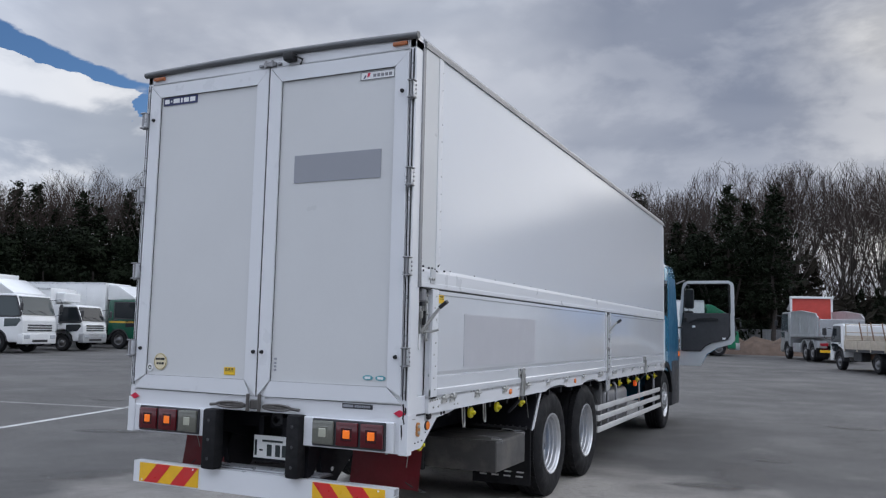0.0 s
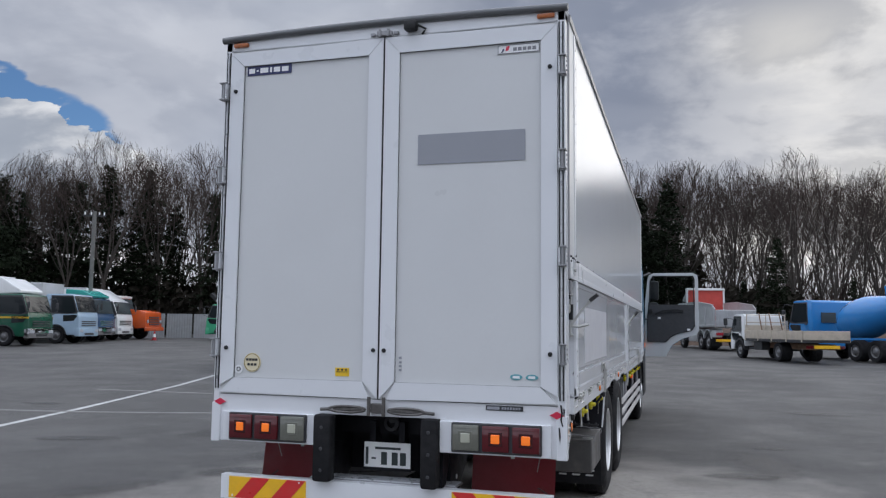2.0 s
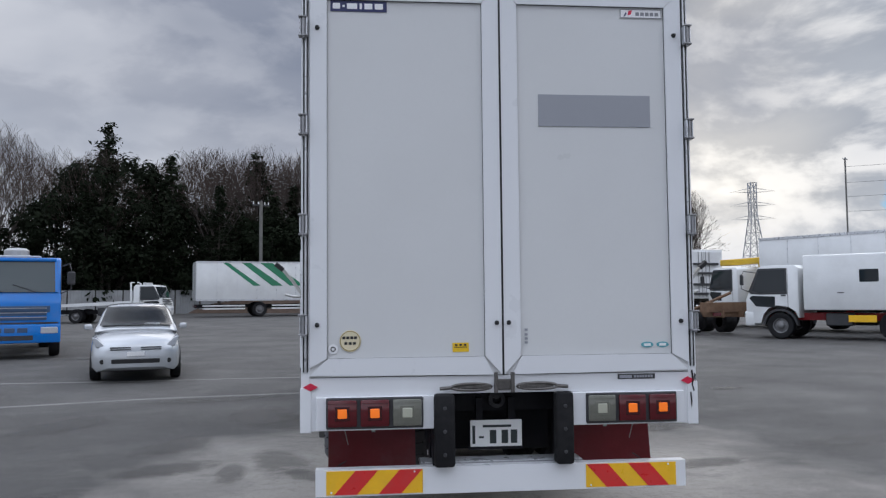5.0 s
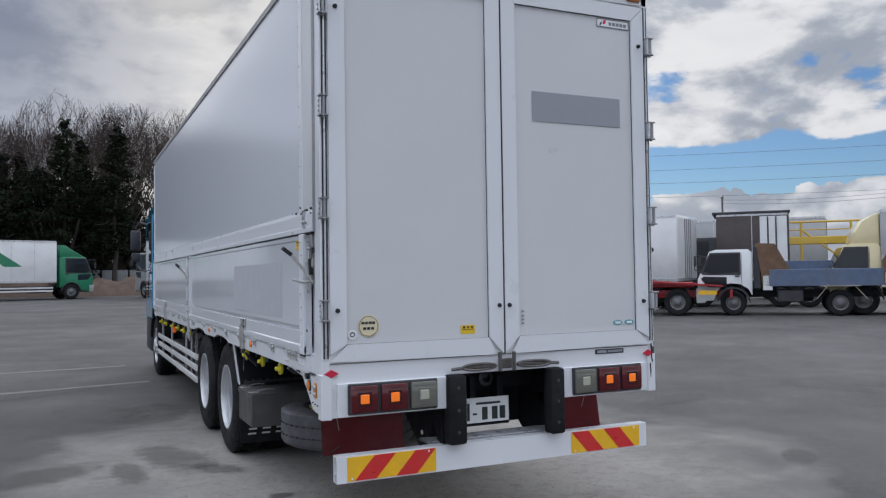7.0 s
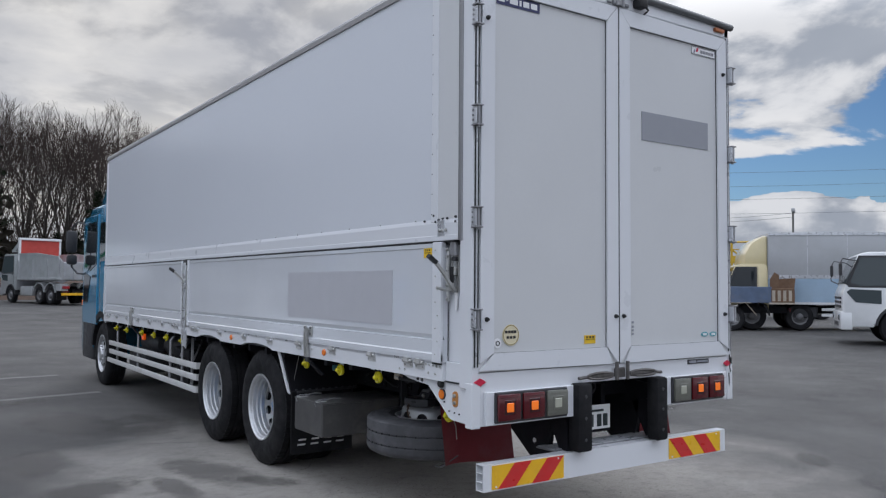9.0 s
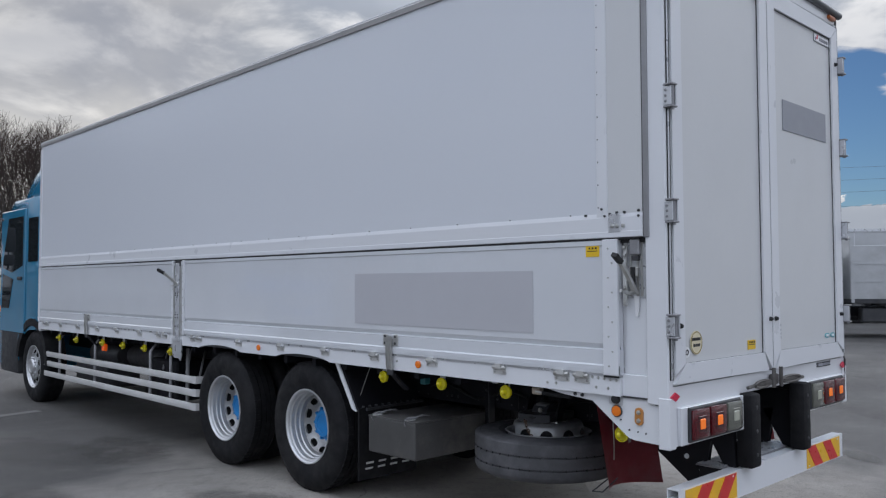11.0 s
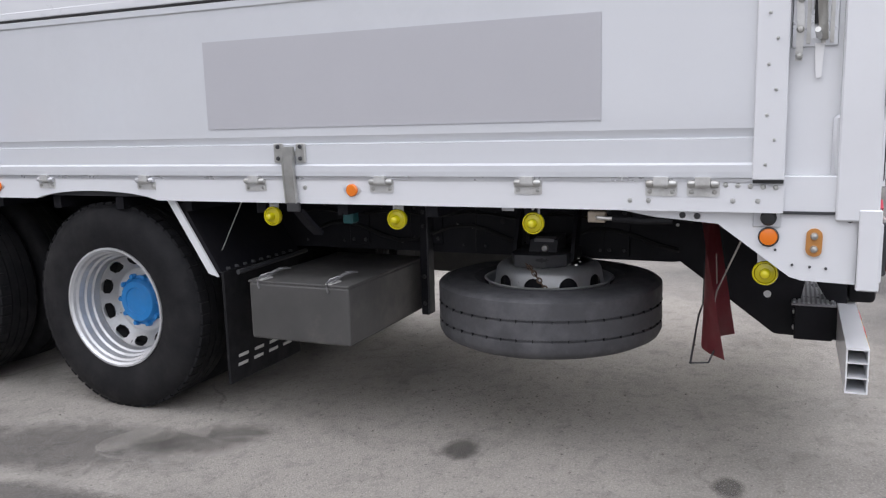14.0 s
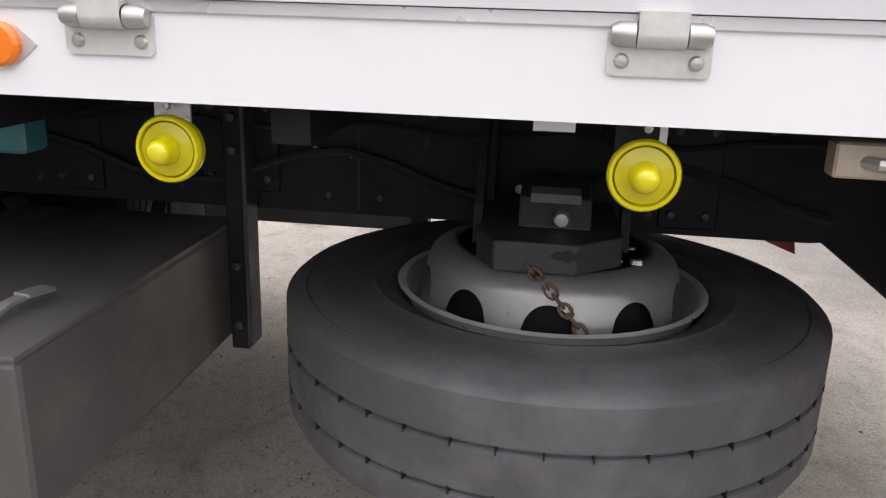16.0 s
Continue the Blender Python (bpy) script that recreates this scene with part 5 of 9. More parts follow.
# release rod and small plates under the left rail
ZINC_TAN = material("tan_zinc", (0.46, 0.39, 0.31), 0.45, metal=0.3, vary=0.15, scale=25, fine=120, dirt=0.3)
part("rod_bracket", box(B(), -1.20, -1.165, 0.902, 0.968, 1.030, 1.072, 0.003), ZINC_TAN, truck, "pale slotted rod bracket")
bm = B()
rod(bm, [(-1.195, 0.935, 1.050), (-1.212, 0.925, 1.050), (-1.212, 0.86, 1.047)], 0.008, 8)
part("release_rod", bm, STEEL, truck, smooth=True)
bm = B()
rod(bm, [(-1.212, 0.872, 1.047), (-1.214, 0.76, 1.042), (-1.214, 0.66, 1.044), (-1.214, 0.655, 1.044)], 0.012, 10)
part("rod_sleeve", bm, RUBBER, truck, smooth=True)
part("data_plate", box(B(), -1.19, -1.186, 1.262, 1.312, 1.066, 1.094), ALU, truck)
# small teal label, modelled as a block
bm = B()
box(bm, -1.12, -1.06, 2.03, 2.08, 0.985, 1.04, 0.006)
part("valve_block", bm, material("teal_valve", (0.02, 0.12, 0.13), 0.4), truck)

# rope hooks under the right rail
for y in (1.02, 1.46):
    part("rope_hook", rod(B(), [(1.205, y - 0.022, 1.09), (1.212, y - 0.022, 0.955), (1.214, y - 0.012, 0.925), (1.214, y + 0.012, 0.925), (1.212, y + 0.022, 0.955), (1.205, y + 0.022, 1.09)], 0.006, 6), STEEL, truck, "galvanised rope hook", smooth=True)

# rear portal and doors
for sgn in (-1, 1):
    rp = part("rear_post", box(B(), min(sgn * 1.19, sgn * 1.243), max(sgn * 1.19, sgn * 1.243), 0.0, 0.13, 1.06, 3.70, 0.006), WHITE, truck, "white rear corner post")
    # flange in darker metal, painting in the shade of the channel beside the wing
    part("post_flange", box(B(), min(sgn * 1.19, sgn * 1.252), max(sgn * 1.19, sgn * 1.252), 0.10, 0.135, 1.96, 3.66, 0.004), ALU_D, rp)
part("rear_header", box(B(), -1.243, 1.243, 0.0, 0.12, 3.632, 3.715, 0.006), WHITE, truck)
bm = B()
cap = []
for i in range(15):
    x = -1.262 + 2.524 * i / 14
    cap.append((x, -0.012, 3.716 + 0.022 * (1 - (x / 1.262) ** 2)))
rod(bm, cap, 0.026, 10)
part("roof_cap", bm, ROOFCAP, truck, "dark grey roof edge moulding", smooth=True)
part("roof_edge", box(B(), -1.245, 1.245, 0.02, 0.14, 3.70, 3.742, 0.01), WHITE, truck)
for sgn in (-1, 1):
    part("top_marker", box(B(), sgn * 1.117 - 0.058, sgn * 1.117 + 0.058, -0.022, 0.004, 3.657, 3.687, 0.008, None, 2), MARK_O, truck, "orange marker lamp", smooth=True)
bm = B()
box(bm, -0.055, 0.055, -0.03, 0.0, 3.636, 3.672, 0.005)
for e in (-1, 1):
    box(bm, e * 0.085 - 0.018, e * 0.085 + 0.018, -0.022, 0.0, 3.642, 3.664, 0.004)
    rod(bm, [(e * 0.03, -0.03, 3.63), (e * 0.03, -0.03, 3.68)], 0.010, 8)
part("top_catch", bm, ALU_D, truck)
cam_box = part("rear_camera", box(B(), 0.155, 0.24, -0.075, 0.0, 3.650, 3.715, 0.012, None, 2), GASKET, truck, "small black reversing camera", smooth=True)
part("camera_cable", rod(B(), [(0.24, -0.03, 3.69), (0.30, -0.02, 3.66), (0.27, -0.005, 3.63)], 0.008, 6), GASKET, cam_box)

for sgn in (-1, 1):
    xo, xi = (1.192, 0.006)
    door = part("rear_door", box(B(), min(sgn * xo, sgn * xi), max(sgn * xo, sgn * xi), 0.004, 0.05, 1.162, 3.626), DOOR, truck, "pale grey panelled rear door")
    # mitred border of four sloped rails
    ox0, ox1, oz0, oz1 = xi, xo, 1.162, 3.626
    ix0, ix1, iz0, iz1 = 0.113, 1.085, 1.275, 3.512
    m1 = 0.055
    rails = {
        "hinge": [(ox1, oz0 + m1), (ox1, oz1 - m1 * 0.3), (ix1, iz1), (ix1, iz0)],
        "lock": [(ox0, oz0), (ox0, oz1), (ix0, iz1), (ix0, iz0)],
        "top": [(ox0, oz1), (ox1, oz1 - m1 * 0.3), (ix1, iz1), (ix0, iz1)],
        "bottom": [(ox0 + 0.05, oz0), (ox1, oz0 + m1 * 0.2), (ix1, iz0), (ix0, iz0)],
    }
    for key, q in rails.items():
        bm = B()
        cx, cz = sum(p[0] for p in q) / 4, sum(p[1] for p in q) / 4
        q = [(p[0] + (cx - p[0]) * 0.006 * (1 if key in ("top", "bottom") else 3), p[1] + (cz - p[1]) * 0.002) for p in q]
        prism(bm, [(sgn * p[0], p[1]) for p in q], "y", -0.016 if key in ("hinge", "lock") else -0.014, 0.006)
        part("door_border", bm, FRAME_W, door, "white aluminium door border")
    # dark reveal between border and panel
    bm = B()
    for a, b, c, d in ((ix0 - 0.003, ix1 + 0.003, iz1 - 0.002, iz1 + 0.003), (ix0 - 0.003, ix1 + 0.003, iz0 - 0.003, iz0 + 0.001), (ix0 - 0.003, ix0 + 0.001, iz0, iz1), (ix1 - 0.001, ix1 + 0.003, iz0, iz1)):
        box(bm, min(sgn * a, sgn * b), max(sgn * a, sgn * b), -0.002, 0.0055, c, d)
    part("panel_seal", bm, DARK, door)
    part("centre_seal", box(B(), min(0.0, sgn * 0.007), max(0.0, sgn * 0.007), -0.010, 0.02, 1.160, 3.63), GASKET, door)
    # bump stops
    for x, z in ((1.145, 3.327), (1.145, 1.481), (0.038, 1.483)):
        bm = B()
        lathe(bm, [(0.0, 0.022), (0.009, 0.021), (0.013, 0.012), (0.015, 0.0)], pose(sgn * x, -0.015, z, 0, 0, -90), 14)
        part("bump_stop", bm, GASKET, door, "black rubber stop", smooth=True)
    # hinges and edge rods
    part("edge_strip", box(B(), min(sgn * 1.195, sgn * 1.240), max(sgn * 1.195, sgn * 1.240), -0.003, 0.003, 1.19, 3.63), FRAME_W, door)
    part("edge_rod", rod(B(), [(sgn * 1.216, -0.006, 1.20), (sgn * 1.216, -0.006, 3.62)], 0.006, 8), ALU, door)
    for x in (1.2035, 1.2275):
        part("edge_seal", box(B(), min(sgn * (x - 0.004), sgn * (x + 0.004)), max(sgn * (x - 0.004), sgn * (x + 0.004)), -0.007, -0.001, 1.195, 3.625), GASKET, door)
    for z in (3.327, 2.712, 2.095, 1.483):
        bm = B()
        box(bm, min(sgn * 1.203, sgn * 1.213), max(sgn * 1.203, sgn * 1.213), -0.054, 0.0, z - 0.056, z + 0.056, 0.003)
        box(bm, min(sgn * 1.213, sgn * 1.243), max(sgn * 1.213, sgn * 1.243), -0.024, -0.016, z - 0.050, z + 0.050)
        hg = part("door_hinge", bm, ALU, door, "aluminium door hinge")
        part("hinge_leaf", box(B(), min(sgn * 1.243, sgn * 1.250), max(sgn * 1.243, sgn * 1.250), -0.046, 0.006, z - 0.052, z + 0.052, 0.003), ALU, hg)
        part("hinge_pin", rod(B(), [(sgn * 1.228, -0.040, z - 0.075), (sgn * 1.228, -0.040, z + 0.066)], 0.011, 8), ALU_D, hg, smooth=True)
        for dz in (-0.060, 0.060):
            part("hinge_flange", box(B(), min(sgn * 1.203, sgn * 1.258), max(sgn * 1.203, sgn * 1.254), -0.058, -0.002, z + dz - 0.005, z + dz + 0.005, 0.002), ALU_D, hg)
        for dz in (-0.03, 0.0, 0.03):
            part("hinge_bolt", lathe(B(), [(0.0, 0.006), (0.007, 0.005), (0.008, 0.0)], pose(sgn * 1.250, -0.012, z + dz) @ (OUT_R if sgn > 0 else OUT_L), 6), ALU_D, hg)

# plain patches, labels and marks on the rear doors
part("grey_panel", box(B(), 0.249, 0.982, -0.001, 0.003, 2.726, 2.931), GREY_S, truck, "plain grey rectangular patch on the door")
lb = part("maker_label", box(B(), -1.064, -0.712, -0.001, 0.003, 3.440, 3.508), NAVY, truck, "navy label with white block marks")
bm = B()
xx = -1.050
for w in (0.046, 0.014, 0.064, 0.016, 0.050, 0.052):
    box(bm, xx, xx + w, -0.003, 0.0, 3.456 if w != 0.014 else 3.468, 3.492 if w != 0.014 else 3.480)
    xx += w + 0.0145
each_bar("label_mark", bm, PRINT_W, lb)
lb = part("maker_badge", box(B(), 0.797, 1.074, -0.001, 0.003, 3.442, 3.501), PRINT_W, truck, "white badge with red and grey marks")
bm = B()
for a, b, c, d in ((0.797, 1.074, 3.442, 3.446), (0.797, 1.074, 3.497, 3.501), (0.797, 0.801, 3.442, 3.501), (1.07, 1.074, 3.442, 3.501)):
    box(bm, a, b, -0.003, 0.0, c, d)
for i in range(5):
    box(bm, 0.90 + 0.032 * i, 0.924 + 0.032 * i, -0.003, 0.0, 3.458, 3.480)
each_bar("badge_mark", bm, material("badge_grey", (0.22, 0.22, 0.24), 0.5), lb)
bm = B()
prism(bm, [(0.848, 3.46), (0.868, 3.465), (0.878, 3.493), (0.855, 3.490)], "y", -0.003, 0.0)
part("badge_red", bm, RED_ST, lb)
bm = B()
prism(bm, [(0.818, 3.450), (0.830, 3.452), (0.842, 3.474), (0.834, 3.478)], "y", -0.003, 0.0)
part("badge_dark", bm, NAVY, lb)


def disc(x, z, r, mat, name, label, y=-0.002):
    return part(name, lathe(B(), [(0.0, 0.004), (r, 0.004), (r, 0.0)], pose(x, y + 0.003, z, 0, 0, -90), 32), mat, truck, label)


st = disc(-0.945, 1.381, 0.066, CREAM, "round_sticker", "round cream sticker with dark printed bars")
bm = B()
for dz, xs in ((0.012, (-0.038, -0.014, 0.010, 0.032)), (-0.022, (-0.026, 0.0, 0.026))):
    for dx2 in xs:
        box(bm, -0.945 + dx2 - 0.009, -0.945 + dx2 + 0.009, -0.006, -0.002, 1.381 + dz, 1.381 + dz + 0.016)
each_bar("sticker_bar", bm, PRINT_K, st)
bm = B()
lathe(bm, [(0.058, 0.006), (0.062, 0.006), (0.062, 0.003), (0.058, 0.003)], pose(-0.945, 0.001, 1.381, 0, 0, -90), 32, True)
part("sticker_ring", bm, material("sticker_brown", (0.30, 0.22, 0.06), 0.5), st)
st = disc(-1.049, 1.333, 0.030, PRINT_W, "small_sticker", "small round white sticker with a dark mark")
part("sticker_mark", lathe(B(), [(0.010, 0.006), (0.016, 0.006), (0.016, 0.003), (0.010, 0.003)], pose(-1.049, 0.001, 1.333, 0, 0, -90), 20, True), DARK, st)
yl = part("caution_label", box(B(), -0.315, -0.214, -0.001, 0.003, 1.305, 1.361), YEL_ST, truck, "yellow caution label with dark bars")
bm = B()
for i in range(3):
    box(bm, -0.30 + 0.028 * i, -0.285 + 0.028 * i, -0.003, 0.0, 1.342, 1.354)
box(bm, -0.306, -0.224, -0.003, 0.0, 1.332, 1.336)
each_bar("label_bar", bm, PRINT_K, yl)
for x in (0.927, 1.027):
    bm = B()
    prism(bm, [(x + 0.040 * math.cos(a), 1.333 + 0.018 * math.sin(a)) for a in [i * math.pi / 10 for i in range(20)]], "y", -0.001, 0.003)
    ov = part("oval_sticker", bm, TEAL_ST, truck, "small teal oval sticker")
    bm = B()
    box(bm, x - 0.022, x + 0.022, -0.003, 0.0, 1.325, 1.341)
    each_bar("sticker_bar", bm, PRINT_W, ov)
bm = B()
for z in (1.43, 1.40, 1.375, 1.35):
    box(bm, 0.140, 0.158, -0.001, 0.004, z, z + 0.014)
part("faint_marks", bm, GREY_S, truck)
cl = part("capacity_label", box(B(), 0.731, 0.972, 0.0, 0.004, 1.119, 1.151), DARK, truck, "dark capacity label with pale bars")
# the sill sits a little behind the doors
bm = B()
box(bm, 0.742, 0.82, -0.006, -0.001, 1.126, 1.144)
for i in range(7):
    box(bm, 0.835 + 0.018 * i, 0.847 + 0.018 * i, -0.006, -0.001, 1.128, 1.143)
each_bar("label_bar", bm, GREY_S, cl)

# sill with tail lamps
bm = B()
prism(bm, [(-1.236, 0.838), (-0.425, 0.842), (-0.425, 1.050), (0.430, 1.050), (0.430, 0.842), (1.240, 0.836), (1.240, 1.158), (-1.236, 1.158)], "y", 0.004, 0.06)
sill = part("rear_sill", bm, WHITE, truck, "white steel rear sill")
for sgn in (-1, 1):
    part("lamp_panel", box(B(), min(sgn * 1.150, sgn * 0.432), max(sgn * 1.150, sgn * 0.432), -0.022, 0.006, 0.842, 1.044, 0.004), WHITE, sill)
    part("corner_gusset", box(B(), min(sgn * 1.180, sgn * 1.248), max(sgn * 1.180, sgn * 1.248), -0.008, 0.06, 0.830, 1.10, 0.004), WHITE, sill)
    part("red_diamond", prism(B(), [(sgn * 1.185 - 0.045, 1.105), (sgn * 1.185, 1.081), (sgn * 1.185 + 0.045, 1.105), (sgn * 1.185, 1.129)], "y", -0.010, -0.001), RED_ST, sill, "red diamond reflector")
    x0, x1 = (-1.090, -0.502) if sgn < 0 else (0.515, 1.096)
    lamp = part("tail_lamp", box(B(), x0, x1, -0.040, -0.018, 0.853, 1.040, 0.006), DARK, truck, "three-section tail lamp with glowing amber centres")
    w = (x1 - x0) / 3
    for i in range(3):
        a, b = x0 + i * w + 0.010, x0 + (i + 1) * w - 0.010
        clear = (i == 2) if sgn < 0 else (i == 0)
        part("lens_frame", box(B(), (a + b) / 2 - 0.046, (a + b) / 2 + 0.046, -0.0600, -0.050, 0.901, 0.993, 0.004), LENS_K if not clear else CLEAR_L, lamp)
        lens = part("lens", box(B(), a, b, -0.058, -0.036, 0.866, 1.028, 0.010, None, 2), CLEAR_L if clear else RED_L, lamp, "clear lens" if clear else "dark red lens", smooth=True)
        c, zc = (a + b) / 2, 0.947
        r = 0.030 if not clear else 0.032
        part("lamp_centre", box(B(), c - r, c + r, -0.064, -0.050, zc - r, zc + r, 0.006), CLEAR_C if clear else AMBER_ON, lens)
        bm = B()
        for q in range(4):
            box(bm, a + 0.004, b - 0.004, -0.0605, -0.056, 0.880 + q * 0.042, 0.8825 + q * 0.042)
        part("lens_ribs", bm, CLEAR_L if clear else RED_L, lens)
    xa, xb = (-0.437, -0.310) if sgn < 0 else (0.316, 0.428)
    buf = part("rubber_buffer", box(B(), xa, xb, -0.075, 0.03, 0.612, 1.052, 0.020, None, 2), RUBBER, truck, "black rubber dock buffer", smooth=True)
    for z in (0.69, 0.83, 0.97):
        part("buffer_bolt", lathe(B(), [(0.0, 0.004), (0.010, 0.003), (0.012, 0.0)], pose((xa + xb) / 2, -0.075, z, 0, 0, -90), 10), DARK, buf)
    bm = B()
    prism(bm, [(0.06, 1.05), (0.36, 1.05), (0.10, 0.60), (0.03, 0.60)], "x", min(sgn * 0.40, sgn * 0.44), max(sgn * 0.40, sgn * 0.44))
    part("buffer_bracket", bm, CHASSIS, truck)
    bm = B()
    prism(bm, [(0.225, 0.450), (0.315, 0.452), (0.73, 0.765), (0.66, 1.0), (0.30, 1.02), (0.16, 0.86), (0.225, 0.62)], "x", min(sgn * 0.40, sgn * 0.446), max(sgn * 0.40, sgn * 0.446), 0.012)
    arm = part("bumper_arm", bm, CHASSIS, truck, "black bumper support arm")
    # white disc paints the light showing through the arm's hole
    part("arm_hole", lathe(B(), [(0.0, 0.004), (0.016, 0.004), (0.016, 0.0)], pose(sgn * 0.446, 0.347, 0.632) @ (OUT_R if sgn > 0 else OUT_L), 14), PRINT_W, arm)
    for z in (0.50, 0.57):
        part("arm_bolt", lathe(B(), [(0.0, 0.012), (0.010, 0.010), (0.012, 0.0)], pose(sgn * 0.48, 0.232, z, 0, 0, 90), 8), STEEL, arm)
# black rubbed scars on the right corner of the sill
for q in ([(1.206, 1.168), (1.214, 1.172), (1.222, 1.120), (1.216, 1.078), (1.226, 1.040), (1.219, 1.036), (1.207, 1.078), (1.212, 1.120)], [(1.196, 1.030), (1.204, 1.034), (1.210, 0.975), (1.204, 0.930), (1.199, 0.978)], [(1.226, 1.150), (1.236, 1.142), (1.232, 1.098), (1.227, 1.104)]):
    part("paint_scar", prism(B(), q, "y", -0.0112, -0.006), GASKET, sill)
beam = part("step_beam", box(B(), -0.50, 0.50, 0.085, 0.236, 0.452, 0.604, 0.004), CHASSIS, truck, "black cross beam with ribbed step on top")
part("step_plate", box(B(), -0.52, 0.52, 0.075, 0.250, 0.604, 0.614, 0.003), ALU_D, beam)
for k in range(9):
    part("step_rib", box(B(), -0.51, 0.51, 0.084 + 0.0185 * k, 0.093 + 0.0185 * k, 0.613, 0.619), ALU, beam)
for sgn in (-1, 1):
    part("bumper_bracket", box(B(), min(sgn * 0.42, sgn * 0.50), max(sgn * 0.42, sgn * 0.50), 0.069, 0.09, 0.46, 0.60), CHASSIS, beam)
# inner dark panel, plate and tow hook
bm = B()
box(bm, -0.39, 0.39, 0.50, 0.54, 0.62, 1.02)
box(bm, -0.42, 0.43, 0.30, 0.36, 0.90, 1.05)
part("rear_cross_member", bm, CHASSIS, truck)
plate = part("number_plate", box(B(), -0.182, 0.156, 0.222, 0.228, 0.680, 0.850, 0.003), PLATE_W, truck, "white number plate with plain dark bars")
bm = B()
for a, b, c, d in ((-0.055, -0.013, 0.700, 0.785), (0.022, 0.064, 0.700, 0.785), (0.082, 0.124, 0.700, 0.785), (-0.125, -0.095, 0.735, 0.747), (-0.10, 0.085, 0.803, 0.818), (-0.168, -0.150, 0.70, 0.815)):
    box(bm, a, b, 0.218, 0.223, c, d)
each_bar("plate_bar", bm, material("plate_ink", (0.03, 0.04, 0.04), 0.5), plate)
bm = B()
box(bm, -0.19, 0.16, 0.229, 0.24, 0.66, 0.70)
for x in (-0.12, 0.09):
    box(bm, x - 0.02, x + 0.02, 0.229, 0.33, 0.69, 0.99)
part("plate_holder", bm, CHASSIS, plate)
bm = B()
lathe(bm, [(0.03, -0.02), (0.055, -0.01), (0.055, 0.01), (0.03, 0.02)], pose(0.0, 0.27, 0.975, 0, 0, -90), 18, True)
rod(bm, [(0, 0.27, 1.0), (0, 0.36, 1.0)], 0.025, 8)
part("tow_hook", bm, DARK, truck, smooth=True)
# door lock handles under the doors: two long links beside a pair of pins
lock = part("door_lock", box(B(), -0.045, 0.045, -0.030, -0.002, 1.070, 1.135, 0.006), LOCK_M, truck, "weathered metal door lock with two link handles")
for e in (-1, 1):
    loop = [(e * (0.205 + 0.125 * math.cos(a)), -0.040 - 0.008 * math.cos(a), 1.092 + 0.020 * math.sin(a)) for a in [k * math.pi / 12 for k in range(25)]]
    part("lock_link", rod(B(), loop, 0.009, 6, False), LOCK_M, lock, smooth=True)
    part("link_core", box(B(), min(e * 0.095, e * 0.31), max(e * 0.095, e * 0.31), -0.044, -0.032, 1.080, 1.104, 0.005), LOCK_M, lock)
    part("link_tip", rod(B(), [(e * 0.32, -0.038, 1.090), (e * 0.40, -0.034, 1.084)], 0.011, 8), LOCK_M, lock)
    part("lock_pin", rod(B(), [(e * 0.052, -0.04, 1.055), (e * 0.052, -0.04, 1.178)], 0.013, 8), LOCK_M, lock, smooth=True)

# under-run bumper: hollow three-chamber beam with chevrons
bm = B()
x0, x1 = -1.155, 1.155
outer = [(-0.002, 0.446), (0.070, 0.446), (0.070, 0.608), (-0.002, 0.608)]
slots = [[(0.003, z0), (0.065, z0), (0.065, z1), (0.003, z1)] for z0, z1 in ((0.452, 0.500), (0.504, 0.554), (0.558, 0.602))]
ends = []
for x in (x0, x1):
    o = [bm.verts.new((x, y, z)) for y, z in outer]
    ins = [[bm.verts.new((x, y, z)) for y, z in s] for s in slots]
    a, b, c = ins
    for f in ((o[0], o[1], a[1], a[0]), (a[3], a[2], b[1], b[0]), (b[3], b[2], c[1], c[0]), (c[3], c[2], o[2], o[3]),
              (o[0], a[0], a[3], b[0], b[3], c[0], c[3], o[3]), (o[1], o[2], c[2], c[1], b[2], b[1], a[2], a[1])):
        bm.faces.new(f)
    ends.append([o] + ins)
for p, q in zip(*ends):
    for i in range(4):
        bm.faces.new((p[i], p[(i + 1) % 4], q[(i + 1) % 4], q[i]))
bumper = part("underrun_bumper", bm, FRAME_W, truck, "hollow white aluminium under-run bumper")
for sgn in (-1, 1):
    a, b = (-1.090, -0.506) if sgn < 0 else (0.513, 1.090)
    pl = part("chevron_plate", box(B(), a, b, -0.0065, -0.0025, 0.456, 0.598), HAZ_Y, bumper, "yellow plate with red diagonal stripes")
    bm = B()
    wide = b - a
    for i in range(2):
        s0 = a + (0.08 + 0.46 * i) * wide
        q = [(s0, 0.456), (s0 + 0.235 * wide, 0.456), (s0 + 0.455 * wide, 0.598), (s0 + 0.22 * wide, 0.598)]
        if sgn > 0:
            q = [(a + b - px, pz) for px, pz in q]
        prism(bm, q, "y", -0.009, -0.005)
    each_bar("red_stripe", bm, HAZ_R, pl)
    bm = B()
    for x, z in ((a + 0.03, 0.47), (b - 0.05, 0.585)):
        lathe(bm, [(0.0, 0.004), (0.006, 0.003), (0.007, 0.0)], pose(x, -0.008, z, 0, 0, -90), 8)
    part("plate_screws", bm, PRINT_W, pl)

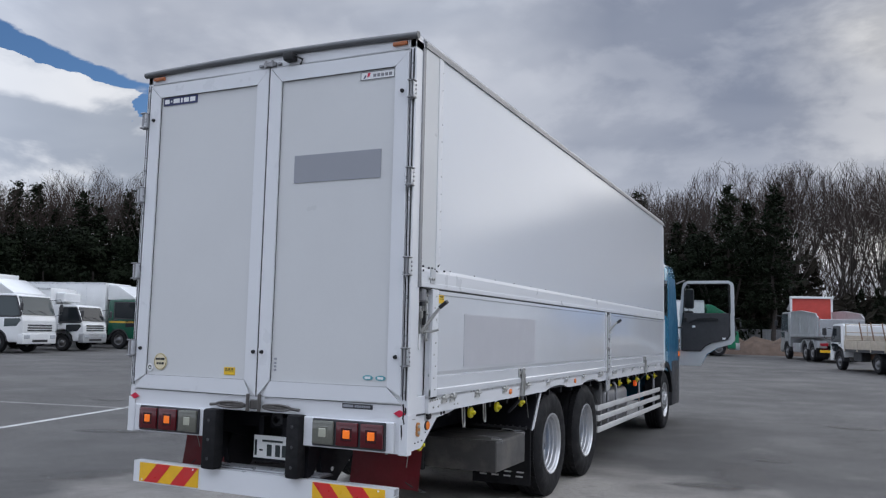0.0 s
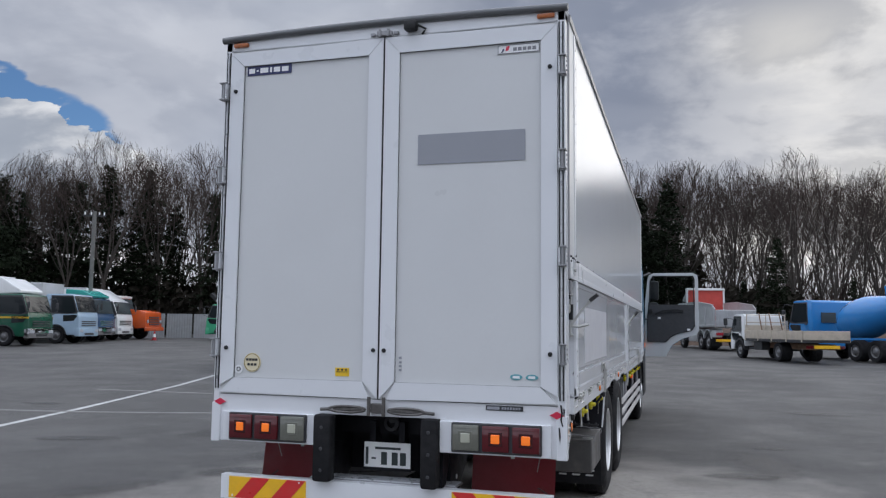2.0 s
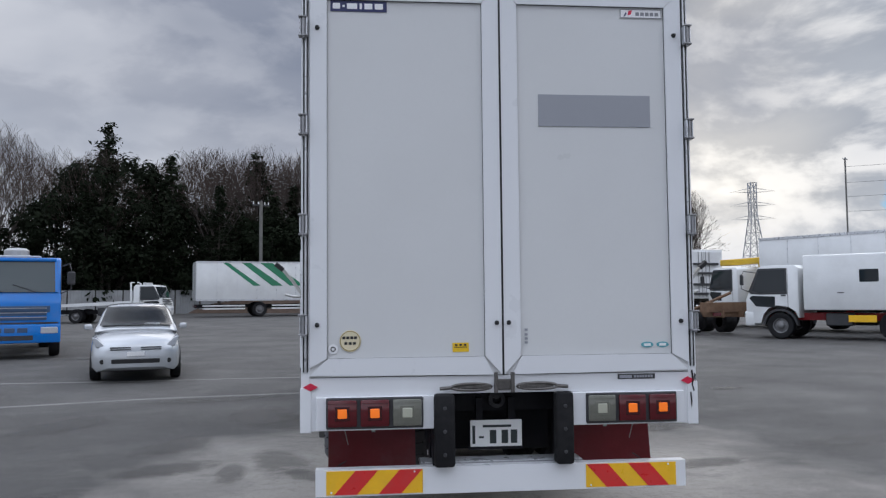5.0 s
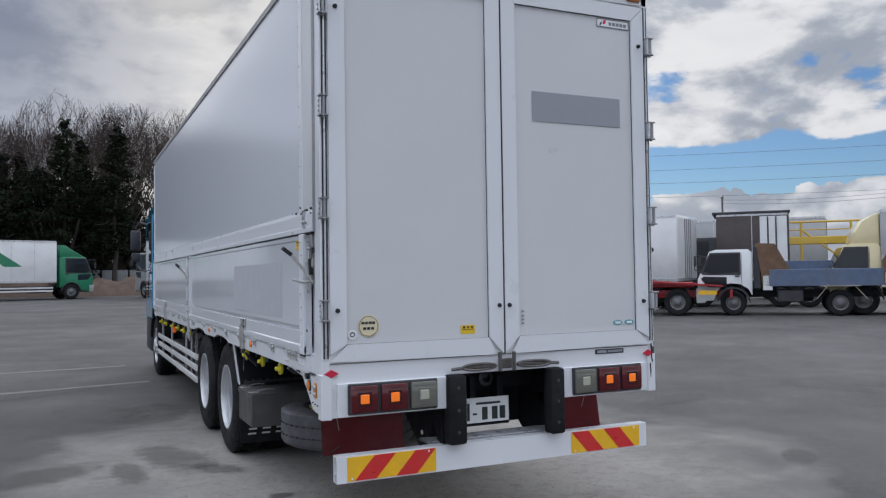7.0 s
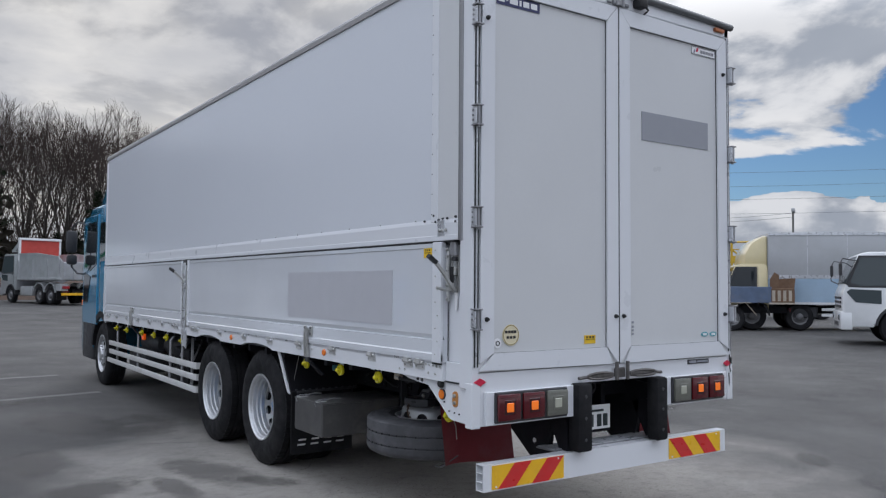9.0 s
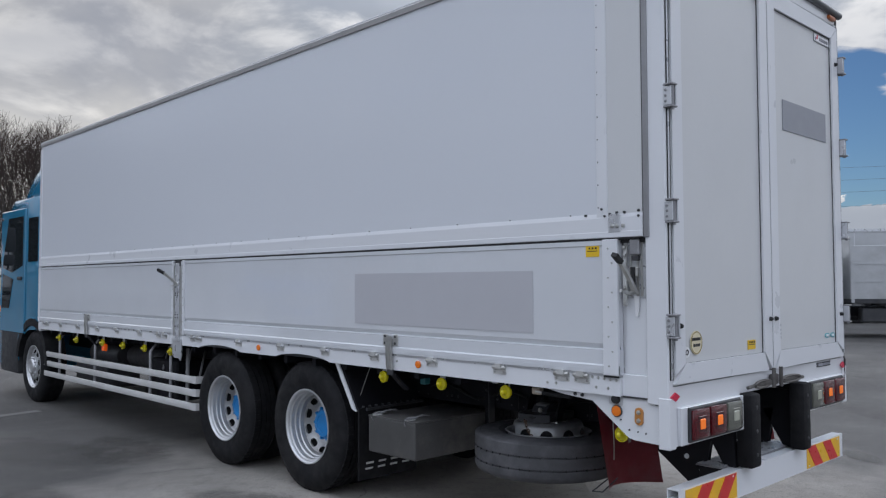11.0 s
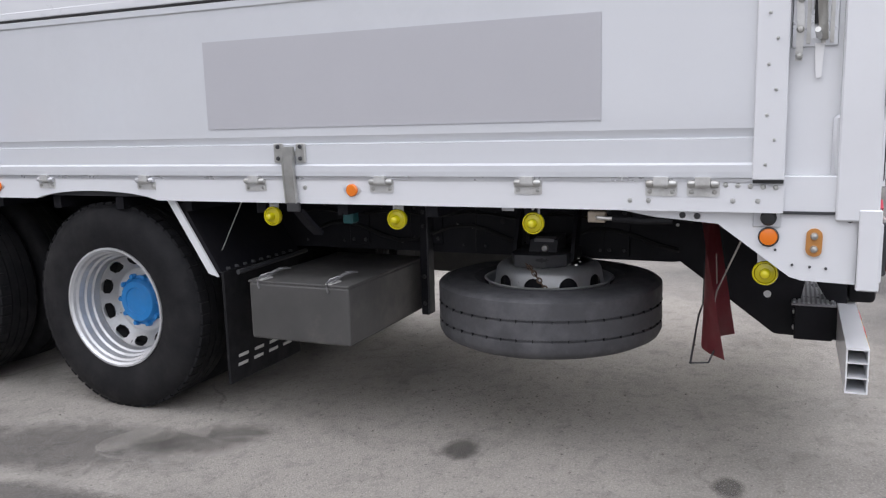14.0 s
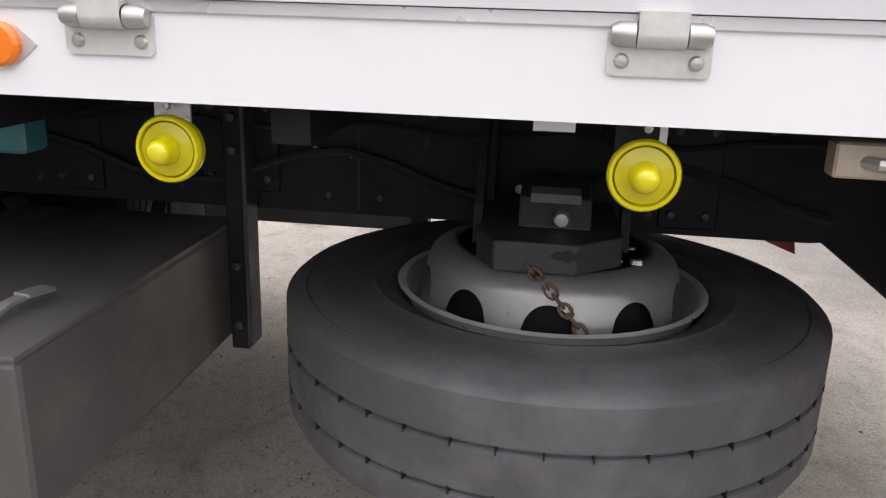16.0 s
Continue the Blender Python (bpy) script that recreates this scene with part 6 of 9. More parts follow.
# grey patches on the gates, caution labels
for sgn, y0, y1, z0, z1, mt in ((-1, 0.905, 2.668, 1.410, 1.788, GREY_S2), (1, 0.895, 2.64, 1.396, 1.797, GREY_S2)):
    part("grey_panel", box(B(), min(sgn * 1.253, sgn * 1.2575), max(sgn * 1.253, sgn * 1.2575), y0, y1, z0, z1), mt, truck, "plain grey rectangular patch on the gate")
    yl = part("caution_label", box(B(), min(sgn * 1.253, sgn * 1.2575), max(sgn * 1.253, sgn * 1.2575), 0.418, 0.510, 1.862, 1.925), YEL_ST, truck, "yellow caution label with dark bars")
    bm = B()
    for i in range(3):
        box(bm, min(sgn * 1.257, sgn * 1.259), max(sgn * 1.257, sgn * 1.259), 0.435 + 0.022 * i, 0.446 + 0.022 * i, 1.905, 1.916)
    box(bm, min(sgn * 1.257, sgn * 1.259), max(sgn * 1.257, sgn * 1.259), 0.43, 0.50, 1.892, 1.896)
    each_bar("label_bar", bm, PRINT_K, yl)

# ---- cab ----
CH = 3.02
cab_prof = [(10.06, 1.02), (10.06, CH - 0.10), (10.16, CH), (11.35, CH), (11.54, CH - 0.10), (11.95, 1.95), (12.04, 1.40), (12.06, 0.55), (11.98, 0.42), (11.05, 0.42), (11.0, 0.80), (10.85, 1.0), (10.60, 1.10), (10.30, 1.06)]
cab = part("cab", prism(B(), cab_prof, "x", -1.20, 1.20, 0.06), CAB_BLUE, truck, "dark blue cab-over driver cab", smooth=True)
defl = [(10.02, CH - 0.02), (10.02, CH + 0.55), (10.25, CH + 0.55), (10.8, CH + 0.34), (11.3, CH - 0.02)]
part("wind_deflector", prism(B(), defl, "x", -1.10, 1.10, 0.08), CAB_BLUE, truck, smooth=True)
part("windscreen", prism(B(), [(11.55, CH - 0.14), (11.945, 2.02), (11.96, 2.03), (11.565, CH - 0.12)], "x", -1.10, 1.10), GLASS_D, cab)
part("grille", box(B(), -0.85, 0.85, 12.02, 12.07, 1.25, 1.55, 0.01), DARK, cab)
part("front_bumper", box(B(), -1.19, 1.19, 11.80, 12.10, 0.36, 1.20, 0.12, None, 3), DARK, cab, smooth=True)
for sgn in (-1, 1):
    part("headlamp", box(B(), min(sgn * 0.7, sgn * 1.12), max(sgn * 0.7, sgn * 1.12), 12.02, 12.11, 0.62, 0.82, 0.02), CLEAR_L, cab)
    part("corner_lamp", box(B(), min(sgn * 1.17, sgn * 1.215), max(sgn * 1.17, sgn * 1.215), 11.86, 12.0, 1.28, 1.38, 0.01), AMBER_ON, cab)
    bm = B()
    pts = [(10.38 + 0.60 * math.cos(a), 0.52 + 0.60 * math.sin(a)) for a in [math.radians(t) for t in range(10, 176, 15)]]
    pts += [(10.38 + 0.70 * math.cos(a), 0.52 + 0.70 * math.sin(a)) for a in [math.radians(t) for t in range(175, 9, -15)]]
    prism(bm, pts, "x", min(sgn * 0.95, sgn * 1.22), max(sgn * 0.95, sgn * 1.22))
    part("wheel_arch", bm, RUBBER, cab, "black plastic wheel arch")
    part("cab_step", box(B(), min(sgn * 1.0, sgn * 1.215), max(sgn * 1.0, sgn * 1.222), 11.02, 11.86, 0.36, 1.22, 0.05, None, 2), DARK, cab, smooth=True)
    # mirrors
    bm = B()
    rod(bm, [(sgn * 1.19, 11.75, 2.72), (sgn * 1.32, 12.00, 2.80), (sgn * 1.39, 12.08, 2.70), (sgn * 1.39, 12.08, 1.98), (sgn * 1.30, 12.02, 1.86), (sgn * 1.19, 11.85, 1.85)], 0.018, 8)
    mir = part("mirror_arm", bm, DARK, cab, smooth=True)
    part("mirror", box(B(), sgn * 1.40 - 0.095, sgn * 1.40 + 0.095, 12.04, 12.13, 2.24, 2.64, 0.04, None, 2), DARK, mir, smooth=True)
    part("mirror", box(B(), sgn * 1.39 - 0.09, sgn * 1.39 + 0.09, 12.04, 12.12, 2.02, 2.20, 0.04, None, 2), DARK, mir, smooth=True)
# closed left door
dl = part("cab_door", box(B(), -1.222, -1.19, 10.72, 11.90, 0.98, 2.86, 0.012), CAB_BLUE, cab, "blue cab door with dark window")
part("door_window", prism(B(), [(10.80, 2.0), (10.80, 2.74), (11.50, 2.74), (11.78, 1.98), (11.3, 1.90)], "x", -1.230, -1.218), GLASS_D, dl)
part("lower_door_window", prism(B(), [(11.25, 1.80), (11.76, 1.88), (11.80, 1.35), (11.45, 1.35)], "x", -1.230, -1.218), GLASS_D, dl)
part("rear_quarter_window", prism(B(), [(10.20, 2.05), (10.20, 2.70), (10.62, 2.70), (10.62, 2.05)], "x", -1.206, -1.196), GLASS_D, cab)
part("rear_quarter_window", prism(B(), [(10.20, 2.05), (10.20, 2.70), (10.62, 2.70), (10.62, 2.05)], "x", 1.196, 1.206), GLASS_D, cab)
part("door_handle", box(B(), -1.245, -1.22, 10.82, 11.02, 1.78, 1.83, 0.01), DARK, dl)
# door opening on the right, its shade painted as a darker blue plate; door swung fully out
part("door_opening", prism(B(), [(10.74, 1.02), (10.74, 2.80), (11.52, 2.80), (11.86, 1.95), (11.90, 1.02)], "x", 1.196, 1.206), material("shaded_cab_blue", (0.02, 0.12, 0.22), 0.4, vary=0.1), cab)
DOOR_IN = material("door_lining", (0.045, 0.046, 0.05), 0.6, vary=0.12, scale=8, fine=80)
DOOR_LT = material("door_inner_metal", (0.55, 0.57, 0.58), 0.35, vary=0.05)
od_y = 12.0
def dpoly(pts):
    return [(1.22 + a, z) for a, z in pts]
low = dpoly([(0.0, 1.10), (0.0, 2.14), (1.045, 2.14), (1.05, 1.62), (0.98, 1.54), (0.72, 1.47), (0.52, 1.34), (0.40, 1.10)])
od = part("open_door", prism(B(), low, "y", od_y, od_y + 0.06, 0.010), CAB_BLUE, cab, "driver door standing open, dark lining inside", smooth=True)
part("inner_skin", prism(B(), low, "y", od_y - 0.014, od_y + 0.001, 0.004), DOOR_LT, od, "pale grey painted inner skin")
part("window_frame", strap(B(), [(1.245, od_y + 0.02, 2.10), (1.305, od_y + 0.02, 2.66), (1.33, od_y + 0.02, 2.73), (1.40, od_y + 0.02, 2.765), (2.16, od_y + 0.02, 2.765), (2.225, od_y + 0.02, 2.73), (2.235, od_y + 0.02, 2.66), (2.235, od_y + 0.02, 2.10)], 0.07, 0.065, (0, 1, 0)), DOOR_LT, od, "pale grey window frame")
lining = dpoly([(0.045, 1.40), (0.045, 1.9), (0.06, 2.15), (0.965, 2.15), (0.965, 1.72), (0.91, 1.64), (0.62, 1.57), (0.50, 1.50), (0.40, 1.40)])
part("door_lining", prism(B(), lining, "y", od_y - 0.035, od_y - 0.010, 0.006), DOOR_IN, od, "dark moulded door lining")
win = dpoly([(0.05, 2.12), (0.11, 2.64), (0.16, 2.73), (0.95, 2.73), (0.975, 2.12)])
pane = part("door_window", prism(B(), win, "y", od_y + 0.018, od_y + 0.023), GLASS_T, od)
pane.visible_shadow = False
seal = lining[:2] + [(1.22 + 0.085, 2.15)] + win[1:4] + lining[3:]
part("door_seal", rod(B(), [(p[0], od_y - 0.03, p[1]) for p in seal + seal[:1]], 0.013, 6), GASKET, od)
bm = B()
strap(bm, [(1.22 + 0.20, od_y - 0.05, 1.95), (1.22 + 0.35, od_y - 0.06, 2.02), (1.22 + 0.62, od_y - 0.06, 2.04), (1.22 + 0.75, od_y - 0.05, 2.02)], 0.04, 0.03, (0, 0, 1))
box(bm, 1.22 + 0.08, 1.22 + 0.15, od_y - 0.08, od_y - 0.01, 1.98, 2.06, 0.01)
part("door_grip", bm, GASKET, od)
bm = B()
box(bm, 1.22 + 0.25, 1.22 + 0.31, od_y - 0.042, od_y - 0.03, 1.86, 1.90)
box(bm, 1.22 + 0.82, 1.22 + 0.88, od_y - 0.042, od_y - 0.03, 1.63, 1.67)
part("lining_labels", bm, PRINT_W, od)
part("seat_back", box(B(), 0.35, 0.9, 10.5, 10.7, 1.5, 2.5, 0.08, None, 2), DARK, cab, smooth=True)


# ---- parked vehicles ----
def paint(name, rgb, rough=0.22, dirt=0.12):
    return material(name, rgb, rough, vary=0.05, scale=1.5, fine=25, dirt=dirt, coat=0.3)


V_WHITE = paint("vehicle_white", (0.74, 0.75, 0.75))
V_BLUE = paint("vehicle_blue", (0.003, 0.165, 0.56))
V_SKY = paint("vehicle_sky_blue", (0.03, 0.20, 0.50))
V_GREEN = paint("vehicle_green", (0.02, 0.20, 0.10))
V_DGREEN = paint("vehicle_dark_green", (0.012, 0.085, 0.05))
V_MINT = paint("vehicle_mint_green", (0.06, 0.38, 0.20))
V_TEAL = paint("vehicle_teal", (0.04, 0.36, 0.32))
V_PALE = paint("vehicle_pale_blue", (0.36, 0.48, 0.60))
V_NAVY = paint("vehicle_navy", (0.04, 0.09, 0.18))
V_ORANGE = paint("vehicle_orange", (0.62, 0.10, 0.02))
V_RED = paint("vehicle_red", (0.36, 0.02, 0.025))
V_SILVER = material("vehicle_silver", (0.45, 0.46, 0.47), 0.38, metal=0.4, vary=0.08, scale=3, dirt=0.3)
V_CREAM = paint("vehicle_cream", (0.68, 0.58, 0.34))
V_YELLOW = paint("vehicle_yellow", (0.62, 0.40, 0.04))
V_GREYBOX = material("grey_box_side", (0.42, 0.43, 0.44), 0.45, vary=0.06, scale=1, dirt=0.25)
V_RUST = material("rusty_steel", (0.17, 0.10, 0.06), 0.8, vary=0.25, scale=4, fine=40, dirt=0.5, dirt_colour=(0.10, 0.055, 0.03))
V_BEIGE = material("worn_beige_boards", (0.48, 0.42, 0.34), 0.6, vary=0.12, scale=5, dirt=0.35)
V_BODY_B = material("worn_blue_steel", (0.10, 0.14, 0.22), 0.55, vary=0.15, scale=4, dirt=0.35)
V_BROWN = material("dark_brown_box", (0.07, 0.055, 0.05), 0.55, vary=0.15, scale=3)
CHROME = material("chrome", (0.75, 0.75, 0.76), 0.12, metal=1.0, vary=0.04)


RIM_DULL = material("dull_rim", (0.17, 0.17, 0.175), 0.5, metal=0.3, vary=0.2, scale=8, dirt=0.4)


def far_wheel(parent, x, y, r, sgn, width=0.26, rim_mat=None):
    m = pose(x, y, r) @ (OUT_R if sgn > 0 else OUT_L)
    t = part("tyre", lathe(B(), [(r * 0.56, -0.01), (r * 0.7, 0.02), (r * 0.93, 0.015), (r, -0.03), (r, -width + 0.03), (r * 0.9, -width), (r * 0.5, -width)], m, 24), RUBBER, parent, smooth=True)
    part("rim", lathe(B(), [(r * 0.57, 0.0), (r * 0.52, -0.01), (r * 0.48, -0.07), (r * 0.30, -0.05), (r * 0.26, 0.0), (r * 0.16, 0.03), (0.0, 0.035)], m, 24), rim_mat or RIM_DULL, t, smooth=True)


def cab_unit(v, paint_mat, w=2.4, h=2.85, floor=0.75, front=1.35, back=-0.72, wheel_r=0.5, glass_mat=None, lower=None, stripe=None, bumper=None, mirror=True, rim_mat=None, brow=None):
    """A cab-over cab: front axle at the origin, facing +y."""
    g = glass_mat or GLASS_D
    hw = w / 2
    belt = floor + (h - floor) * 0.50
    prof = [(back, floor), (back, h - 0.10), (back + 0.12, h), (front - 0.62, h), (front - 0.40, h - 0.06), (front - 0.10, belt), (front, belt - 0.25), (front + 0.02, 0.62), (front - 0.05, 0.50), (0.62, 0.50), (0.56, 0.80), (0.38, 1.02), (0.10, 1.12), (-0.25, 1.08), (-0.50, 0.92), (-0.58, floor)]
    cab = part("cab", prism(B(), prof, "x", -hw, hw, 0.05), paint_mat, v, smooth=True)
    f0, f1 = front - 0.40, front - 0.10
    part("windscreen", prism(B(), [(f0 + 0.012, h - 0.12), (f1 + 0.012, belt + 0.03), (f1 + 0.030, belt + 0.035), (f0 + 0.030, h - 0.115)], "x", -hw + 0.09, hw - 0.09), g, cab)
    for s in (-1, 1):
        a, b = min(s * (hw - 0.004), s * (hw + 0.008)), max(s * (hw - 0.004), s * (hw + 0.008))
        a2, b2 = min(s * (hw - 0.006), s * (hw + 0.004)), max(s * (hw - 0.006), s * (hw + 0.004))
        part("window_surround", prism(B(), [(back + 0.36, belt - 0.10), (back + 0.36, h - 0.10), (f0 - 0.01, h - 0.10), (f1 + 0.02, belt + 0.02), (f1 - 0.05, belt - 0.08), (f1 - 0.35, belt - 0.10)], "x", a2, b2), DARK, cab)
        part("side_window", prism(B(), [(back + 0.42, belt), (back + 0.42, h - 0.16), (f0 - 0.04, h - 0.16), (f1 - 0.10, belt + 0.04), (f1 - 0.35, belt - 0.06)], "x", a, b), g, cab)
        part("lower_window", prism(B(), [(f1 - 0.85, belt - 0.17), (f1 - 0.10, belt - 0.14), (f1 + 0.0, belt - 0.22), (f1 - 0.22, belt - 0.50), (f1 - 0.85, belt - 0.54)], "x", a, b), g, cab)
        part("door_seam", box(B(), min(s * (hw - 0.004), s * (hw + 0.005)), max(s * (hw - 0.004), s * (hw + 0.005)), back + 0.33, back + 0.345, floor + 0.1, h - 0.12), DARK, cab)
        part("door_handle", box(B(), min(s * hw, s * (hw + 0.03)), max(s * hw, s * (hw + 0.03)), back + 0.40, back + 0.56, belt - 0.16, belt - 0.11, 0.008), DARK, cab)
        part("headlamp", box(B(), min(s * (hw - 0.48), s * (hw - 0.06)), max(s * (hw - 0.48), s * (hw - 0.06)), front - 0.04, front + 0.075, 0.66, 0.84, 0.02), HEAD_L, cab)
        bm = B()
        pts = [((wheel_r + 0.05) * math.cos(t), wheel_r + (wheel_r + 0.05) * math.sin(t)) for t in [math.radians(k) for k in range(5, 181, 16)]]
        pts += [((wheel_r + 0.12) * math.cos(t), wheel_r + (wheel_r + 0.12) * math.sin(t)) for t in [math.radians(k) for k in range(181, 4, -16)]]
        prism(bm, pts, "x", min(s * (hw - 0.25), s * (hw + 0.012)), max(s * (hw - 0.25), s * (hw + 0.012)))
        part("wheel_arch", bm, DARK, cab)
        if mirror:
            bm = B()
            rod(bm, [(s * hw, f0, h - 0.25), (s * (hw + 0.20), front, h - 0.18), (s * (hw + 0.24), front + 0.08, h - 0.35), (s * (hw + 0.24), front + 0.08, belt + 0.1), (s * hw, f1, belt)], 0.016, 6)
            ma = part("mirror_arm", bm, DARK, cab)
            part("mirror", box(B(), s * (hw + 0.24) - 0.10, s * (hw + 0.24) + 0.10, front + 0.02, front + 0.10, belt + 0.22, belt + 0.58, 0.03), DARK, ma)
        far_wheel(v, s * (hw - 0.02), 0.0, wheel_r, s, rim_mat=rim_mat)
    bmp = part("bumper", box(B(), -hw - 0.005, hw + 0.005, front - 0.25, front + 0.06, 0.42, 0.92, 0.04, None, 2), bumper or paint_mat, cab, smooth=True)
    part("bumper_grille", box(B(), -0.55, 0.55, front + 0.05, front + 0.07, 0.50, 0.62), DARK, bmp)
    for k in range(3):
        part("grille_slot", box(B(), -hw * 0.72, hw * 0.72, front - 0.02, front + 0.035, 1.02 + 0.12 * k, 1.085 + 0.12 * k, 0.01), lower or DARK, cab)
    bm = B()
    for s in (-0.5, 0.15):
        rod(bm, [(s * hw, f1 + 0.045, belt + 0.04), (s * hw + 0.55, f1 - 0.03, belt + 0.24)], 0.010, 5)
    part("wipers", bm, DARK, cab)
    if stripe:
        part("stripe", box(B(), -hw - 0.008, hw + 0.008, back + 0.1, front - 0.02, belt - 0.30, belt - 0.20), stripe, cab)
    if brow:
        part("roof_deflector", prism(B(), [(back + 0.02, h - 0.02), (back + 0.02, h + 0.75), (back + 0.35, h + 0.72), (front - 0.62, h + 0.05), (front - 0.62, h - 0.02)], "x", -hw + 0.06, hw - 0.06, 0.06), brow, cab, smooth=True)
    return cab


def chassis(v, rear, w=2.4, mat=None, wheel_r=0.5, axles=(-5.0,), rim_mat=None, z=0.85):
    for s in (-1, 1):
        part("frame_rail", box(B(), s * 0.42 - 0.04, s * 0.42 + 0.04, rear, 0.6, z - 0.24, z), mat or CHASSIS, v)
        for y in axles:
            far_wheel(v, s * (w / 2 - 0.03), y, wheel_r, s, 0.5, rim_mat)
    k = rear + 0.3
    while k < 0.4:
        part("cross_member", box(B(), -0.40, 0.40, k - 0.04, k + 0.04, z - 0.22, z - 0.02), mat or CHASSIS, v)
        k += 1.1
    part("fuel_tank", box(B(), w / 2 - 0.55, w / 2 - 0.08, -2.6, -1.5, 0.42, 0.85, 0.06, None, 2), DARK, v, smooth=True)
    part("battery_box", box(B(), -w / 2 + 0.08, -w / 2 + 0.5, -2.2, -1.4, 0.45, 0.85, 0.03), DARK, v)
    for s in (-1, 1):
        part("rear_lamp", box(B(), s * w * 0.36 - 0.16, s * w * 0.36 + 0.16, rear - 0.04, rear, z - 0.18, z - 0.06), RED_L, v)


def van_box(v, y0, y1, z0, z1, w, mat, edge=None, doors=False):
    hw = w / 2
    bx = part("cargo_box", box(B(), -hw, hw, y0, y1, z0, z1, 0.03, None, 2), mat, v, smooth=True)
    for s in (-1, 1):
        for za, zb in ((z1 - 0.09, z1 + 0.008), (z0 - 0.02, z0 + 0.10)):
            part("box_edge", box(B(), s * hw - 0.02, s * hw + 0.02, y0 + 0.02, y1 - 0.02, za, zb), edge or ALU, bx)
    n = int((y1 - y0) / 1.2)
    for i in range(1, n):
        y = y0 + (y1 - y0) * i / n
        for s in (-1, 1):
            part("panel_joint", box(B(), s * hw - 0.006, s * hw + 0.006, y - 0.012, y + 0.012, z0 + 0.1, z1 - 0.09), edge or ALU, bx)
    part("rear_door", box(B(), -hw + 0.05, -0.01, y0 - 0.03, y0, z0 + 0.08, z1 - 0.1, 0.01), mat, bx)
    part("rear_door", box(B(), 0.01, hw - 0.05, y0 - 0.03, y0, z0 + 0.08, z1 - 0.1, 0.01), mat, bx)
    for x in (-0.35, -0.12, 0.12, 0.35):
        part("lock_rod", rod(B(), [(x, y0 - 0.05, z0 + 0.1), (x, y0 - 0.05, z1 - 0.12)], 0.018, 6), ALU_D, bx)
    return bx


def side_rails(v, y0, y1, w, mat=None):
    for s in (-1, 1):
        for z in (0.55, 0.75):
            part("side_guard_rail", box(B(), s * w / 2 - 0.03, s * w / 2, y0, y1, z - 0.05, z + 0.05, 0.01), mat or V_WHITE, v)


def gate_sides(v, y0, y1, w, z0, z1, mat, posts=3, tail=True, tail_mat=None):
    part("bed_floor", box(B(), -w / 2, w / 2, y0, y1, z0 - 0.12, z0), DARK, v)
    for s in (-1, 1):
        g = part("side_gate", box(B(), min(s * w / 2, s * (w / 2 - 0.05)), max(s * w / 2, s * (w / 2 - 0.05)), y0 + 0.03, y1 - 0.03, z0, z1, 0.01), mat, v)
        for i in range(posts + 1):
            y = y0 + 0.05 + (y1 - y0 - 0.1) * i / posts
            part("gate_post", box(B(), min(s * w / 2, s * (w / 2 + 0.025)), max(s * w / 2, s * (w / 2 + 0.025)), y - 0.04, y + 0.04, z0 - 0.1, z1 + 0.01), mat, g)
        for k in range(2):
            z = z0 + (z1 - z0) * (0.33 + 0.33 * k)
            part("gate_rib", box(B(), min(s * w / 2, s * (w / 2 + 0.012)), max(s * w / 2, s * (w / 2 + 0.012)), y0 + 0.05, y1 - 0.05, z - 0.02, z + 0.02), mat, g)
    if tail:
        part("tail_gate", box(B(), -w / 2 + 0.02, w / 2 - 0.02, y0 - 0.02, y0 + 0.03, z0, z1, 0.01), tail_mat or mat, v)
    part("head_board", box(B(), -w / 2 + 0.02, w / 2 - 0.02, y1 - 0.05, y1, z0, z1 + 0.25, 0.01), tail_mat or mat, v)


def at(x, y, heading):
    return pose(x, y, ground_z(x, y), 0, 0, heading)


def park(name, x, y, heading, label, category="truck", group="parked trucks"):
    return root(name, at(x, y, heading), label, category, group)


# row of trucks on the west side, noses to the east
v = park("box_truck", -34.8, 26.4, -74, "large white box truck with tall rounded roof deflector")
cab_unit(v, V_WHITE, 2.45, 2.75, wheel_r=0.5, brow=V_WHITE, glass_mat=GLASS_L)
chassis(v, -8.5, axles=(-5.6, -6.9))
van_box(v, -8.6, -0.85, 1.05, 3.72, 2.48, V_WHITE)
side_rails(v, -5, -1.2, 2.4)
v = park("box_truck", -35.4, 30.4, -74, "small white box truck with open side window")
cab_unit(v, V_WHITE, 2.1, 2.35, 0.65, 1.15, -0.6, 0.42, bumper=V_SILVER)
chassis(v, -6.0, 2.1, wheel_r=0.42, axles=(-3.9,), z=0.75)
van_box(v, -6.1, -0.75, 0.95, 3.2, 2.2, V_WHITE)
part("roof_cooler", box(B(), -0.7, 0.7, -0.75, -0.2, 2.5, 3.0, 0.08, None, 2), V_WHITE, v)
v = park("box_truck", -36.2, 35.0, -76, "dark green truck with yellow stripe and white box")
cab_unit(v, V_DGREEN, 2.4, 2.75, stripe=V_YELLOW, bumper=CHROME)
part("roof_spoiler", prism(B(), [(-0.9, 2.72), (-0.9, 3.65), (-0.3, 3.6), (0.75, 2.95), (0.75, 2.78)], "x", -1.1, 1.1, 0.06), V_WHITE, v)
chassis(v, -8.2, axles=(-5.4, -6.7))
van_box(v, -8.2, -0.95, 1.05, 3.72, 2.48, V_WHITE)
v = park("box_truck", -37.2, 39.8, -76, "pale blue truck with grey-white box body")
cab_unit(v, V_PALE, 2.4, 2.9, glass_mat=GLASS_D)
chassis(v, -8.2, axles=(-5.4,))
van_box(v, -8.2, -0.9, 1.05, 3.55, 2.45, V_GREYBOX)
